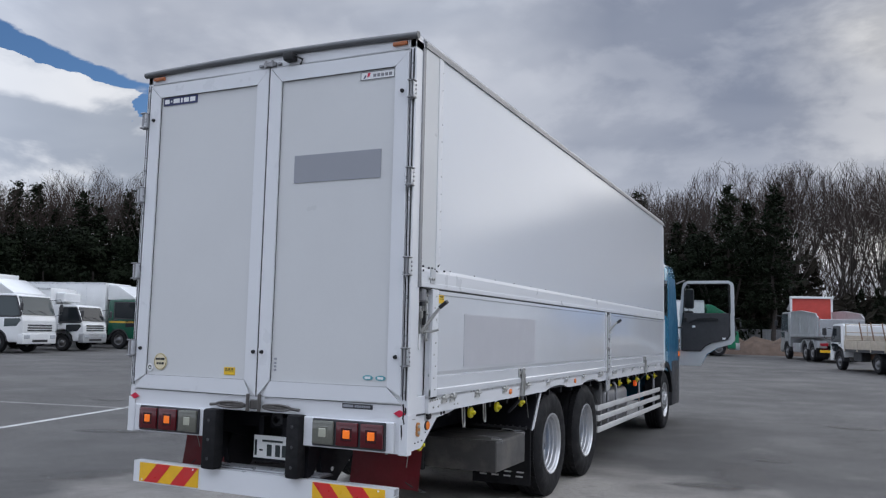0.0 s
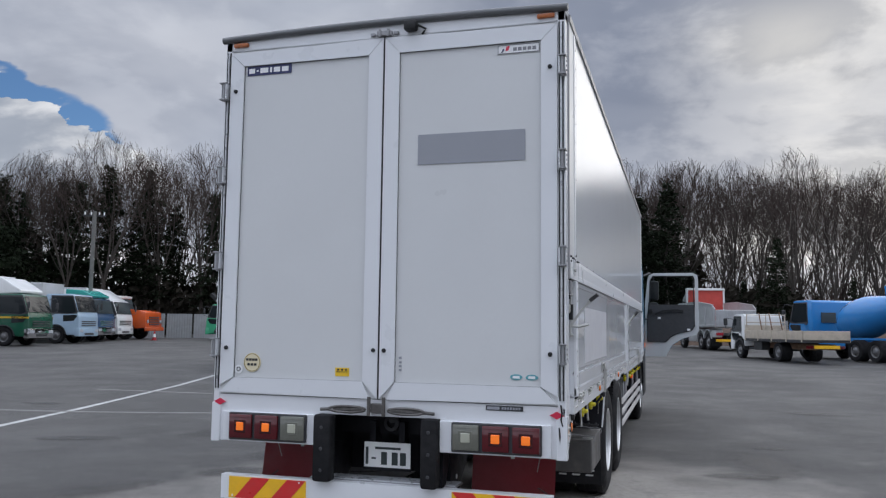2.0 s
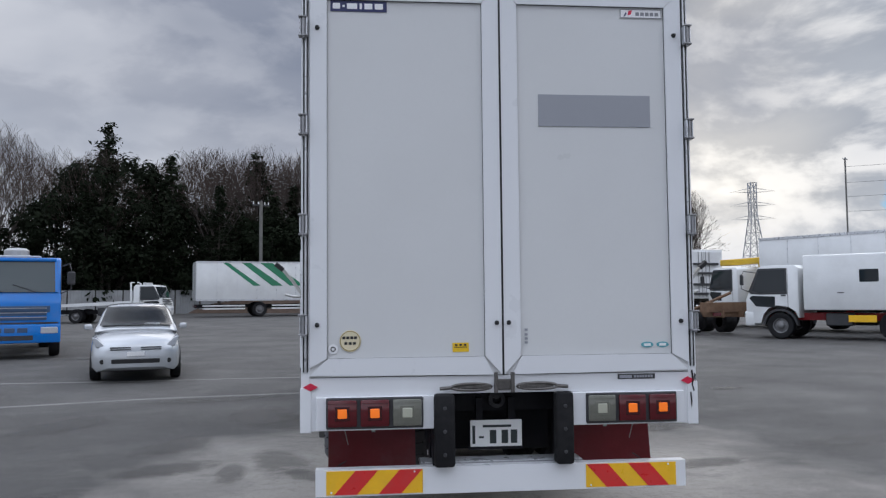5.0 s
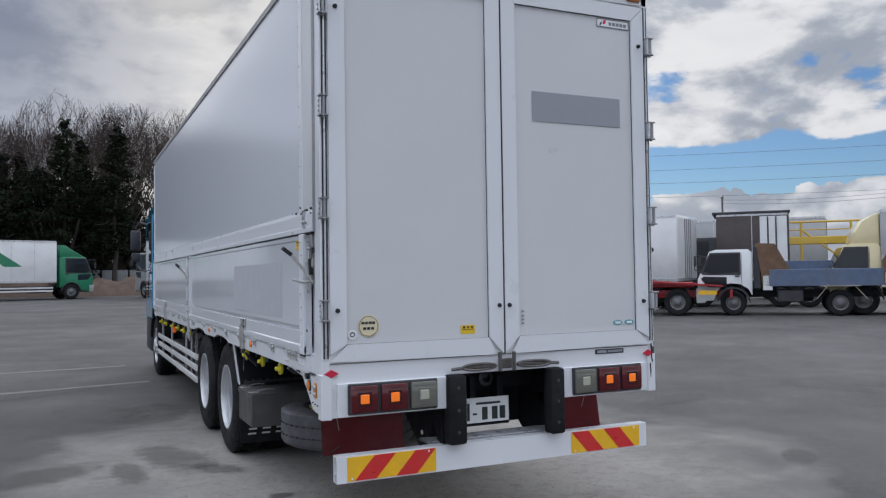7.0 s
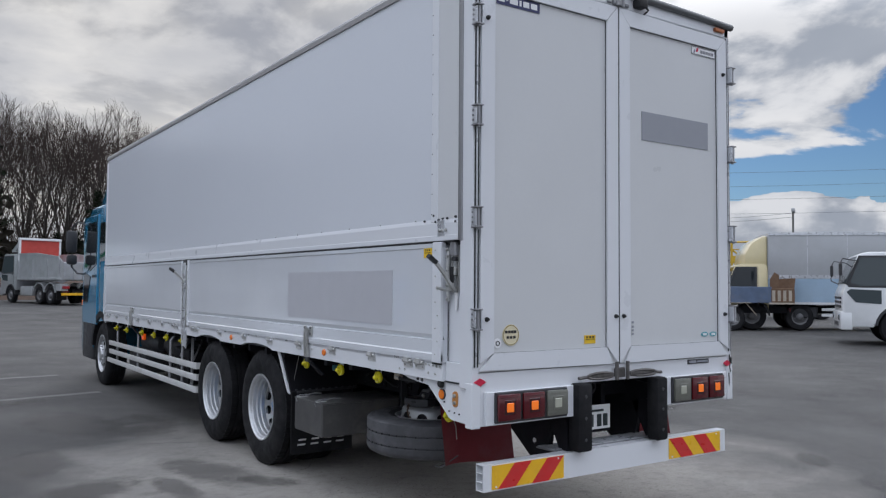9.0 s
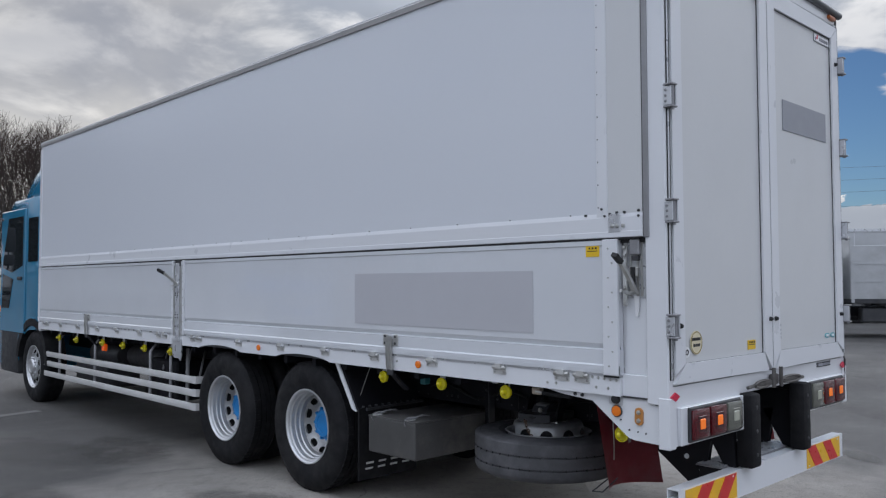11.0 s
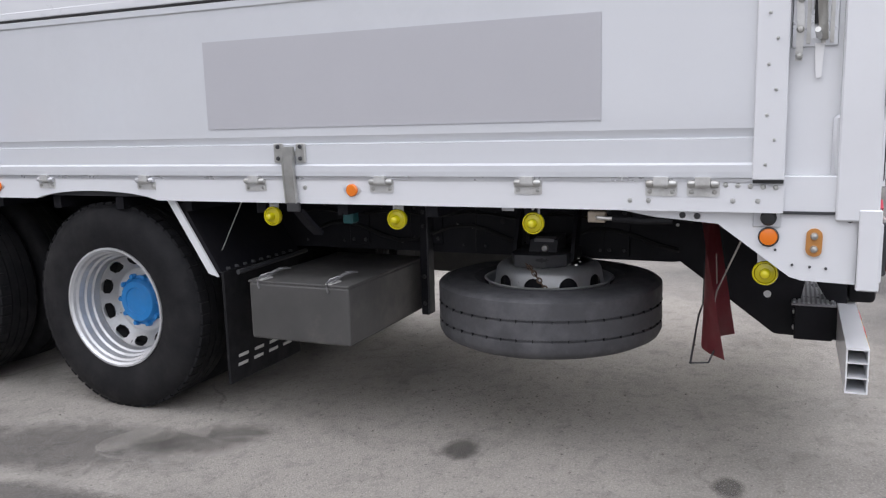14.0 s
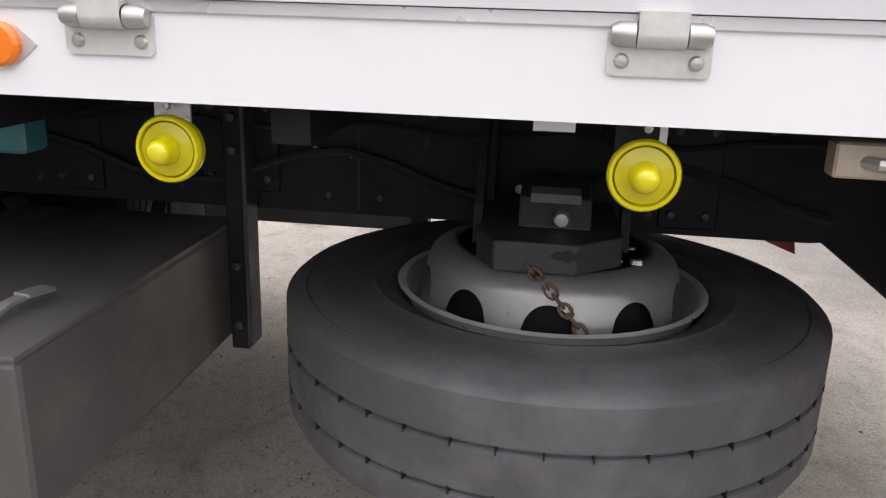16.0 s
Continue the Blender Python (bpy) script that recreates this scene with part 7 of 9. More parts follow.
v = park("flatbed_truck", -38.6, 43.1, -76, "teal and navy truck with chrome bumper and teal roof spoiler")
cab_unit(v, V_NAVY, 2.4, 2.75, bumper=CHROME, glass_mat=GLASS_L, lower=CHROME)
part("roof_spoiler", prism(B(), [(-0.85, 2.72), (-0.85, 3.3), (0.2, 3.25), (0.95, 2.9), (0.85, 2.76)], "x", -1.15, 1.15, 0.05), V_TEAL, v)
chassis(v, -7.5, axles=(-5.0,))
gate_sides(v, -7.5, -0.9, 2.4, 1.1, 1.7, V_TEAL)
v = park("box_truck", -39.6, 46.2, -76, "white truck with large sloping roof deflector")
cab_unit(v, V_WHITE, 2.4, 2.7, brow=V_WHITE, glass_mat=GLASS_L, bumper=V_WHITE)
chassis(v, -7.5, axles=(-5.0,))
van_box(v, -7.5, -0.9, 1.05, 3.5, 2.45, V_WHITE)

# old orange bonnet truck
v = park("bonnet_truck", -39.85, 49.4, -80, "old orange bonnet truck with white roof")
v.matrix_basis = v.matrix_basis @ Matrix.Scale(1.2, 4)
body = part("bonnet", prism(B(), [(-0.55, 0.85), (-0.55, 1.75), (0.9, 1.72), (1.25, 1.60), (1.32, 0.70), (0.62, 0.62), (0.5, 0.95), (0.0, 1.1), (-0.45, 0.95)], "x", -1.05, 1.05, 0.07), V_ORANGE, v, smooth=True)
part("bumper", box(B(), -1.1, 1.1, 1.25, 1.42, 0.5, 0.72, 0.03), V_ORANGE, v)
bm = B()
for k in range(4):
    box(bm, -0.6, 0.6, 1.29, 1.34, 0.85 + 0.14 * k, 0.92 + 0.14 * k)
part("grille_slots", bm, DARK, body)
ct = part("cab", prism(B(), [(-1.7, 0.75), (-1.7, 2.5), (-0.75, 2.5), (-0.5, 1.72), (-0.5, 0.75)], "x", -1.05, 1.05, 0.06), V_ORANGE, v, smooth=True)
part("cab_roof", box(B(), -1.07, 1.07, -1.75, -0.68, 2.42, 2.58, 0.05, None, 2), V_WHITE, ct, smooth=True)
part("windscreen", prism(B(), [(-0.70, 2.40), (-0.50, 1.80), (-0.48, 1.80), (-0.68, 2.40)], "x", -0.95, 0.95), GLASS_L, ct)
for s in (-1, 1):
    part("side_window", box(B(), min(s * 1.045, s * 1.06), max(s * 1.045, s * 1.06), -1.45, -0.75, 1.75, 2.35), GLASS_L, ct)
    far_wheel(v, s * 1.03, 0.0, 0.5, s)
    far_wheel(v, s * 1.03, -3.6, 0.5, s, 0.5)
    part("head_lamp", lathe(B(), [(0.11, 0.0), (0.10, 0.03), (0.0, 0.05)], pose(s * 0.8, 1.32, 1.05, 0, 0, 90), 16), HEAD_L, body)
part("frame", box(B(), -0.45, 0.45, -5.0, 0.9, 0.65, 0.9), CHASSIS, v)
part("flat_bed", box(B(), -1.05, 1.05, -5.2, -1.85, 1.0, 1.25, 0.02), DARK, v)

# traffic cones beside it
v = park("traffic_cone", -37.0, 48.0, 0, "red and white striped traffic cone on asphalt", "traffic cone", "")
part("base", box(B(), -0.2, 0.2, -0.2, 0.2, 0.0, 0.03, 0.01), V_RED, v)
part("cone", lathe(B(), [(0.15, 0.03), (0.115, 0.22)], pose(0, 0, 0, 0, -90, 0), 16), V_RED, v)
part("band", lathe(B(), [(0.115, 0.22), (0.08, 0.45)], pose(0, 0, 0, 0, -90, 0), 16), V_WHITE, v)
part("tip", lathe(B(), [(0.08, 0.45), (0.03, 0.70), (0.0, 0.70)], pose(0, 0, 0, 0, -90, 0), 16), V_RED, v)

# mint-green mixer carrier nosed to the west
v = park("mixer_truck", -33.8, 52.2, 100, "mint green truck with bare chassis and white drum")
cab_unit(v, V_MINT, 2.3, 2.6, 0.75, 1.2, -0.65, 0.48)
chassis(v, -6.4, 2.3, V_MINT, 0.48, (-4.0, -5.2))
part("white_drum", lathe(B(), [(0.0, -1.1), (0.55, -1.05), (0.85, -0.4), (0.85, 0.4), (0.5, 1.2), (0.0, 1.2)], pose(0, -4.6, 1.95, 0, 12, 90), 20), V_WHITE, v, smooth=True)
bm = B()
box(bm, -0.8, 0.8, -2.2, -1.2, 0.9, 1.3, 0.03)
rod(bm, [(-0.6, -2.8, 0.9), (0.3, -2.2, 1.7), (0.6, -1.0, 1.2)], 0.06, 6)
part("carrier_frame", bm, V_MINT, v)

# blue tank truck facing the camera side
v = park("tank_truck", -14.35, 23.1, 200.5, "bright blue truck with a grey rear tank")
cb = cab_unit(v, V_BLUE, 2.40, 2.70, 0.75, 1.3, -0.75, 0.48, lower=V_NAVY, glass_mat=GLASS_L)
for z in (1.10, 1.22, 1.34):
    part("grille_trim", box(B(), -0.87, 0.87, 1.315, 1.345, z - 0.012, z + 0.006), V_SILVER, cb)
part("grille_panel", box(B(), -0.95, 0.95, 1.28, 1.306, 1.03, 1.40, 0.01), V_NAVY, cb)
part("bumper_gap", box(B(), -1.14, 1.14, 1.28, 1.335, 0.925, 0.965), DARK, cb)
for xx in (-0.30, 0.0, 0.30):
    part("bumper_slot", box(B(), xx - 0.12, xx + 0.12, 1.355, 1.368, 0.70, 0.82, 0.006), V_NAVY, cb)
part("screen_brow", box(B(), -1.08, 1.08, 0.86, 0.98, 2.58, 2.68, 0.03, None, 2), V_BLUE, cb, smooth=True)
for xx in (-1, 1):
    part("screen_pillar", strap(B(), [(xx * 1.07, 0.925, 2.60), (xx * 1.09, 1.225, 1.75)], 0.06, 0.03, (1, 0, 0)), V_BLUE, cb)
part("roof_rack", box(B(), -0.70, 0.70, -0.5, 0.5, 2.70, 2.76, 0.02), V_SILVER, cb)
for x in (0.30, 0.72):
    part("dash_paper", box(B(), x, x + 0.20, 1.205, 1.22, 1.76, 1.84), PRINT_W, cb)
chassis(v, -6.6, 2.3, wheel_r=0.48, axles=(-4.2, -5.4))
part("tank", lathe(B(), [(0.0, -2.6), (0.6, -2.5), (0.85, -2.2), (0.88, 0.0), (0.85, 2.0), (0.6, 2.3), (0.0, 2.35)], pose(0, -3.6, 1.75, 0, 0, 90), 28), ALU_D, v, "dull grey cylindrical tank", smooth=True)
bm = B()
rod(bm, [(-0.4, -1.4, 2.85), (-0.4, -5.8, 2.85)], 0.025, 6)
rod(bm, [(0.4, -1.4, 2.85), (0.4, -5.8, 2.85)], 0.025, 6)
for k in range(6):
    rod(bm, [(-0.4, -1.5 - 0.8 * k, 2.85), (0.4, -1.5 - 0.8 * k, 2.85)], 0.02, 5)
part("catwalk", bm, V_SILVER, v)
part("manhole", lathe(B(), [(0.35, 0.0), (0.35, 0.25), (0.25, 0.32), (0.0, 0.34)], pose(0, -2.4, 2.8, 0, -90, 0), 18), V_SILVER, v)
part("hose_box", box(B(), -1.15, -0.6, -3.2, -1.4, 0.6, 1.1, 0.03), DARK, v)
for s in (-1, 1):
    bm = B()
    for z in (0.55, 0.72, 0.9):
        box(bm, s * 1.15 - 0.015, s * 1.15 + 0.015, -3.4, -1.0, z - 0.03, z + 0.03)
    for y in (-3.2, -2.2, -1.2):
        box(bm, s * 1.14 - 0.015, s * 1.14 + 0.015, y - 0.02, y + 0.02, 0.5, 1.1)
    part("side_guard", bm, V_SILVER, v)

# silver hatchback
v = park("hatchback_car", -9.35, 17.0, 195, "silver hatchback car parked on the yard", "car", "")
CAR = material("car_silver", (0.52, 0.54, 0.56), 0.22, metal=0.35, vary=0.03, coat=0.7)


def loft(stations):
    """A closed skin through upright rings, each a half outline (x, z) mirrored about x = 0."""
    bm = B()
    rings = []
    for y, half in stations:
        full = half + [(-x, z) for x, z in half[::-1]]
        rings.append([bm.verts.new((x, y, z)) for x, z in full])
    n = len(rings[0])
    for p, q in zip(rings, rings[1:]):
        for i in range(n):
            bm.faces.new((p[i], p[(i + 1) % n], q[(i + 1) % n], q[i]))
    bm.faces.new(rings[0][::-1])
    bm.faces.new(rings[-1])
    return bm


def hull(y, w, low_z, top_z, crown=0.03):
    mid = (low_z + top_z) / 2
    return (y, [(0.02, low_z), (w * 0.90, low_z), (w * 0.985, low_z + 0.08), (w, mid), (w * 0.985, top_z - 0.14), (w * 0.93, top_z - 0.05), (w * 0.72, top_z), (w * 0.35, top_z + crown * 0.8), (0.02, top_z + crown)])


low = part("body", loft([hull(0.90, 0.56, 0.30, 0.66, 0.02), hull(0.84, 0.70, 0.25, 0.74), hull(0.70, 0.79, 0.22, 0.82), hull(0.45, 0.83, 0.22, 0.885), hull(0.10, 0.845, 0.22, 0.955), hull(-0.4, 0.85, 0.22, 1.0, 0.01), hull(-2.4, 0.85, 0.22, 1.01, 0.01), hull(-3.0, 0.83, 0.24, 1.02), hull(-3.25, 0.78, 0.30, 0.98), hull(-3.34, 0.68, 0.36, 0.86)]), CAR, v, "silver car body", smooth=True)


def dome(y, w, z):
    return (y, [(0.02, 0.95), (0.80, 0.95), (0.80 - 0.3 * max(0.0, 0.80 - w), 0.95 + (z - 0.95) * 0.45), (w + 0.02, z - 0.07), (w - 0.05, z - 0.015), (w * 0.55, z + 0.012), (0.02, z + 0.02)])


gh = part("cabin", loft([dome(0.10, 0.76, 1.00), dome(-0.22, 0.70, 1.20), dome(-0.60, 0.64, 1.42), dome(-0.85, 0.61, 1.49), dome(-1.4, 0.61, 1.525), dome(-2.2, 0.60, 1.51), dome(-2.75, 0.59, 1.44), dome(-3.05, 0.64, 1.22), dome(-3.18, 0.70, 1.03)]), CAR, v, "silver cabin", smooth=True)
screen = B()
grid = []
for i in range(5):
    f = i / 4
    y, z, w = 0.03 - 0.66 * f, 1.075 + 0.375 * f, 0.70 - 0.12 * f
    grid.append([screen.verts.new((w * u, y + 0.012 - 0.05 * u * u, z + 0.028 - 0.012 * u * u)) for u in (-1, -0.6, 0, 0.6, 1)])
for p, q in zip(grid, grid[1:]):
    for i in range(4):
        screen.faces.new((p[i], p[i + 1], q[i + 1], q[i]))
bmesh.ops.solidify(screen, geom=list(screen.faces), thickness=0.012)
part("windscreen", screen, GLASS_D, gh, smooth=True)
for s in (-1, 1):
    for q in ([(-0.20, 1.05), (-0.78, 1.40), (-1.40, 1.43), (-1.40, 1.05)], [(-1.47, 1.05), (-1.47, 1.43), (-2.2, 1.42), (-2.75, 1.34), (-2.85, 1.05)]):
        bm = B()
        va = [bm.verts.new((s * (0.812 - 0.40 * (z - 1.0)), y, z)) for y, z in q]
        vb = [bm.verts.new((s * (0.770 - 0.40 * (z - 1.0)), y, z)) for y, z in q]
        bm.faces.new(va)
        bm.faces.new(vb[::-1])
        for i in range(len(q)):
            j = (i + 1) % len(q)
            bm.faces.new((va[i], va[j], vb[j], vb[i]))
        part("side_window", bm, GLASS_D, gh)
    part("head_lamp", prism(B(), [(s * 0.50, 0.665), (s * 0.73, 0.69), (s * 0.80, 0.90), (s * 0.71, 0.87)], "y", 0.45, 0.835, 0.02), HEAD_L, low, "clear headlamp")
    part("fog_lamp", lathe(B(), [(0.055, 0.0), (0.045, 0.02), (0.0, 0.025)], pose(s * 0.60, 0.865, 0.42, 0, 0, 90), 14), GASKET, low)
    part("door_mirror", box(B(), min(s * 0.84, s * 1.0), max(s * 0.84, s * 1.0), -0.32, -0.18, 1.0, 1.12, 0.04, None, 2), CAR, v, smooth=True)
    for y in (0.0, -2.6):
        arch = [(y + 0.36 * math.cos(t), 0.30 + 0.36 * math.sin(t)) for t in [math.radians(k) for k in range(-12, 193, 12)]]
        part("wheel_arch", prism(B(), arch, "x", min(s * 0.70, s * 0.853), max(s * 0.70, s * 0.853)), GASKET, low)
        far_wheel(v, s * 0.845, y, 0.30, s, 0.18, RIM)
part("lower_grille", box(B(), -0.46, 0.46, 0.80, 0.912, 0.36, 0.48, 0.03), GASKET, low)
for s in (-1, 1):
    for z in (0.635, 0.675):
        part("grille_bar", box(B(), min(s * 0.09, s * 0.47), max(s * 0.09, s * 0.47), 0.82, 0.912, z, z + 0.02, 0.004), DARK, low)
part("number_plate", box(B(), -0.16, 0.16, 0.895, 0.915, 0.52, 0.60), PRINT_W, low)
part("dash_paper", box(B(), -0.45, -0.15, -0.02, 0.0, 1.09, 1.13), PRINT_W, gh)

# white recovery truck beyond the car
v = park("recovery_truck", -17.0, 47.5, -95, "small white recovery truck with sloping deck")
cab_unit(v, V_WHITE, 2.0, 2.15, 0.6, 1.0, -0.55, 0.4, mirror=False)
chassis(v, -6.2, 2.0, wheel_r=0.4, axles=(-3.8,), z=0.75)
part("deck", prism(B(), [(-6.5, 0.85), (-6.5, 1.0), (-0.7, 1.25), (-0.7, 1.05)], "x", -1.05, 1.05), V_WHITE, v)
bm = B()
for s in (-1, 1):
    strap(bm, [(s * 0.8, -0.75, 1.2), (s * 0.75, -0.8, 2.25), (s * 0.3, -0.8, 2.3)], 0.08, 0.06, (0, 1, 0))
part("head_guard", bm, V_WHITE, v)
part("light_bar", box(B(), -0.5, 0.5, -0.2, 0.0, 2.15, 2.28, 0.02), V_SILVER, v)

# white box truck with green stripes, far to the north
v = park("box_truck", -6.5, 59.0, -73, "green truck with long white box and green diagonal stripes")
cab_unit(v, V_GREEN, 2.45, 2.75, brow=V_GREEN, bumper=V_SILVER)
chassis(v, -10.2, axles=(-6.0,))
bx = van_box(v, -10.2, -0.9, 1.10, 3.75, 2.48, V_WHITE)
for k in range(3):
    y = -7.0 + 1.25 * k
    w = 0.38 + 0.22 * k
    part("green_stripe", prism(B(), [(y - 1.5, 3.66), (y - 1.5 + w, 3.66), (y + 0.55 + w * 1.25, 2.1), (y + 0.55, 2.1)], "x", 1.246, 1.252), V_GREEN, bx)
side_rails(v, -9.8, -7.0, 2.4)
side_rails(v, -5.2, -1.1, 2.4)

# silver dump truck seen from behind, its open body red inside
v = park("dump_truck", -0.65, 57.0, 17, "large silver dump truck with red-lined headboard and open body")
v.matrix_basis = v.matrix_basis @ Matrix.Scale(1.03, 4)
cab_unit(v, V_SILVER, 2.4, 2.9, glass_mat=GLASS_L)
chassis(v, -6.0, wheel_r=0.5, axles=(-3.6, -4.9))
RED_B = material("faded_red_board", (0.50, 0.06, 0.045), 0.6, vary=0.12, scale=3)
bd = part("dump_body", box(B(), -1.20, 1.20, -6.2, -0.95, 1.32, 1.42, 0.02), V_SILVER, v)
for s in (-1, 1):
    sb = part("side_board", prism(B(), [(-6.2, 1.40), (-6.2, 2.42), (-5.8, 2.62), (-3.2, 2.86), (-0.95, 2.86), (-0.95, 1.40)], "x", min(s * 1.16, s * 1.22), max(s * 1.16, s * 1.22), 0.015), V_SILVER, bd)
    part("top_rim", strap(B(), [(s * 1.19, -5.8, 2.63), (s * 1.19, -3.2, 2.87), (s * 1.19, -0.95, 2.87)], 0.11, 0.07, (1, 0, 0)), V_SILVER, sb)
    part("bottom_rim", box(B(), min(s * 1.17, s * 1.26), max(s * 1.17, s * 1.26), -6.2, -0.95, 1.36, 1.48, 0.02), V_SILVER, sb)
    for y in (-5.95, -4.6, -2.8, -1.05):
        part("body_rib", box(B(), min(s * 1.21, s * 1.27), max(s * 1.21, s * 1.27), y - 0.06, y + 0.06, 1.42, 2.50, 0.01), V_SILVER, sb)
    for y in (-3.6, -4.9):
        arch = [(y + 0.60 * math.cos(radians(a)), 0.56 + 0.60 * math.sin(radians(a))) for a in range(10, 171, 16)]
        arch += [(y + 0.66 * math.cos(radians(a)), 0.56 + 0.66 * math.sin(radians(a))) for a in range(170, 9, -16)]
        part("fender", prism(B(), arch, "x", min(s * 0.78, s * 1.22), max(s * 0.78, s * 1.22)), V_SILVER, v)
    part("side_tank", box(B(), min(s * 0.70, s * 1.20), max(s * 0.70, s * 1.20), -2.75, -1.25, 0.45, 1.0, 0.06, None, 2), V_SILVER, v, smooth=True)
    part("head_post", box(B(), min(s * 1.12, s * 1.24), max(s * 1.12, s * 1.24), -1.10, -0.92, 1.4, 3.80, 0.02), V_WHITE, bd)
    part("rear_fender_box", box(B(), min(s * 0.75, s * 1.20), max(s * 0.75, s * 1.20), -6.1, -5.6, 0.75, 1.15, 0.03), V_SILVER, v)
    part("rear_flap", box(B(), min(s * 0.62, s * 1.18), max(s * 0.62, s * 1.18), -5.66, -5.62, 0.25, 0.85), RUBBER, v)
    part("tail_lamp", box(B(), min(s * 0.70, s * 1.10), max(s * 0.70, s * 1.10), -6.16, -6.10, 0.86, 1.02, 0.01), V_RED, v)
hb = part("headboard", box(B(), -1.14, 1.14, -1.06, -0.98, 1.42, 3.74, 0.01), RED_B, bd, "faded red headboard lining")
part("head_rim", box(B(), -1.24, 1.24, -1.16, -0.88, 3.70, 3.84, 0.03, None, 2), V_WHITE, hb)
part("head_cowl", prism(B(), [(-0.92, 3.72), (-0.92, 3.40), (-0.30, 3.06), (0.10, 3.02), (0.10, 3.12)], "x", -1.12, 1.12), V_SILVER, hb)
tg = part("tail_gate", box(B(), -1.16, 1.16, -6.26, -6.18, 1.36, 2.34, 0.02), V_SILVER, bd)
for x in (-1.08, -0.54, 0.0, 0.54, 1.08):
    part("gate_rib", box(B(), x - 0.05, x + 0.05, -6.31, -6.25, 1.38, 2.32, 0.01), V_SILVER, tg)
part("rear_beam", box(B(), -1.10, 1.10, -6.12, -6.0, 0.50, 0.64, 0.01), HAZ_Y, v)

# white flatbed with beige drop sides
v = park("flatbed_truck", 1.75, 42.6, 20, "small white truck with worn beige flatbed sides")
cab_unit(v, V_WHITE, 1.9, 2.15, 0.6, 1.0, -0.6, 0.42, bumper=V_WHITE)
chassis(v, -6.2, 1.9, V_RUST, wheel_r=0.42, axles=(-3.9,), z=0.8)
gate_sides(v, -6.3, -0.8, 2.05, 0.98, 1.36, V_BEIGE, 4)
bm = B()
for s in (-0.95, 0.95):
    for z in (1.4, 1.75, 2.1):
        rod(bm, [(s, -0.85, z), (-s * 0.1, -0.85, z)], 0.025, 5)
    rod(bm, [(s, -0.85, 1.0), (s, -0.85, 2.15)], 0.03, 6)
rod(bm, [(0, -0.85, 1.0), (0, -0.85, 2.15)], 0.025, 6)
part("head_rack", bm, V_BEIGE, v)
part("warning_plate", box(B(), -0.55, 0.55, -6.36, -6.32, 0.62, 0.76), HAZ_Y, v)
bm = B()
for k in range(3):
    rod(bm, [(-0.5 + 0.5 * k, -1.5, 1.4), (-0.5 + 0.5 * k, -1.2, 2.2)], 0.03, 5)
part("load_posts", bm, V_RUST, v)

# blue concrete mixer
v = park("mixer_truck", 4.95, 43.6, 28, "sky blue concrete mixer truck with drum and chutes")
cab_unit(v, V_SKY, 2.35, 2.85, 0.75, 1.2, -0.65, 0.48)
part("rear_window", box(B(), -0.7, 0.1, -0.70, -0.66, 1.75, 2.25), GLASS_L, v)
chassis(v, -5.6, 2.35, wheel_r=0.48, axles=(-3.5, -4.75))
part("drum", lathe(B(), [(0.0, -1.55), (0.55, -1.5), (0.90, -0.85), (0.98, -0.2), (0.93, 0.45), (0.66, 1.35), (0.48, 1.8), (0.44, 1.8), (0.35, 1.3)], pose(0, -3.0, 1.98) @ pose(0, 0, 0, 0, 0, -90) @ pose(0, 0, 0, 0, -14, 0), 28), V_SKY, v, "sky blue mixing drum", smooth=True)
bm = B()
box(bm, -0.5, 0.5, -5.5, -4.7, 2.65, 3.15, 0.04)
prism(bm, [(-5.9, 3.25), (-4.6, 3.35), (-4.7, 3.05), (-5.4, 2.8)], "x", -0.45, 0.45)
part("hopper", bm, V_SKY, v)
bm = B()
strap(bm, [(0, -5.3, 2.4), (0.1, -5.7, 1.9), (0.3, -6.0, 1.5)], 0.5, 0.08, (1, 0, 0))
for s in (-1, 1):
    rod(bm, [(s * 0.7, -5.4, 0.9), (s * 0.55, -5.2, 2.7)], 0.05, 6)
    rod(bm, [(s * 0.9, -5.6, 1.0), (s * 0.2, -5.6, 2.0)], 0.03, 5)
part("chute", bm, V_SILVER, v)
bm = B()
for s in (-1, 1):
    box(bm, s * 1.13 - 0.03, s * 1.13 + 0.03, -5.4, -2.9, 0.98, 1.06)
    box(bm, s * 1.10 - 0.03, s * 1.10 + 0.03, -2.8, -0.9, 0.55, 0.95)
part("fenders", bm, V_SKY, v)
part("warning_plate", box(B(), -0.5, 0.5, -5.72, -5.68, 0.7, 0.85), HAZ_Y, v)

# white trailer behind
v = park("box_trailer", 12.6, 45.8, 14, "long white box trailer with grey rear doors", "trailer")
bx = van_box(v, -4.0, 6.0, 1.1, 3.75, 2.48, V_WHITE)
chassis(v, -4.0, 2.4, axles=(-2.0, -3.2))
for s in (-1, 1):
    part("landing_leg", box(B(), s * 0.8 - 0.06, s * 0.8 + 0.06, 4.2, 4.35, 0.0, 1.1), DARK, v)
bm = B()
for z in (1.3, 1.8, 2.4, 2.9):
    box(bm, -0.9, 0.9, -4.12, -4.06, z, z + 0.12)
part("rear_fittings", bm, DARK, bx)

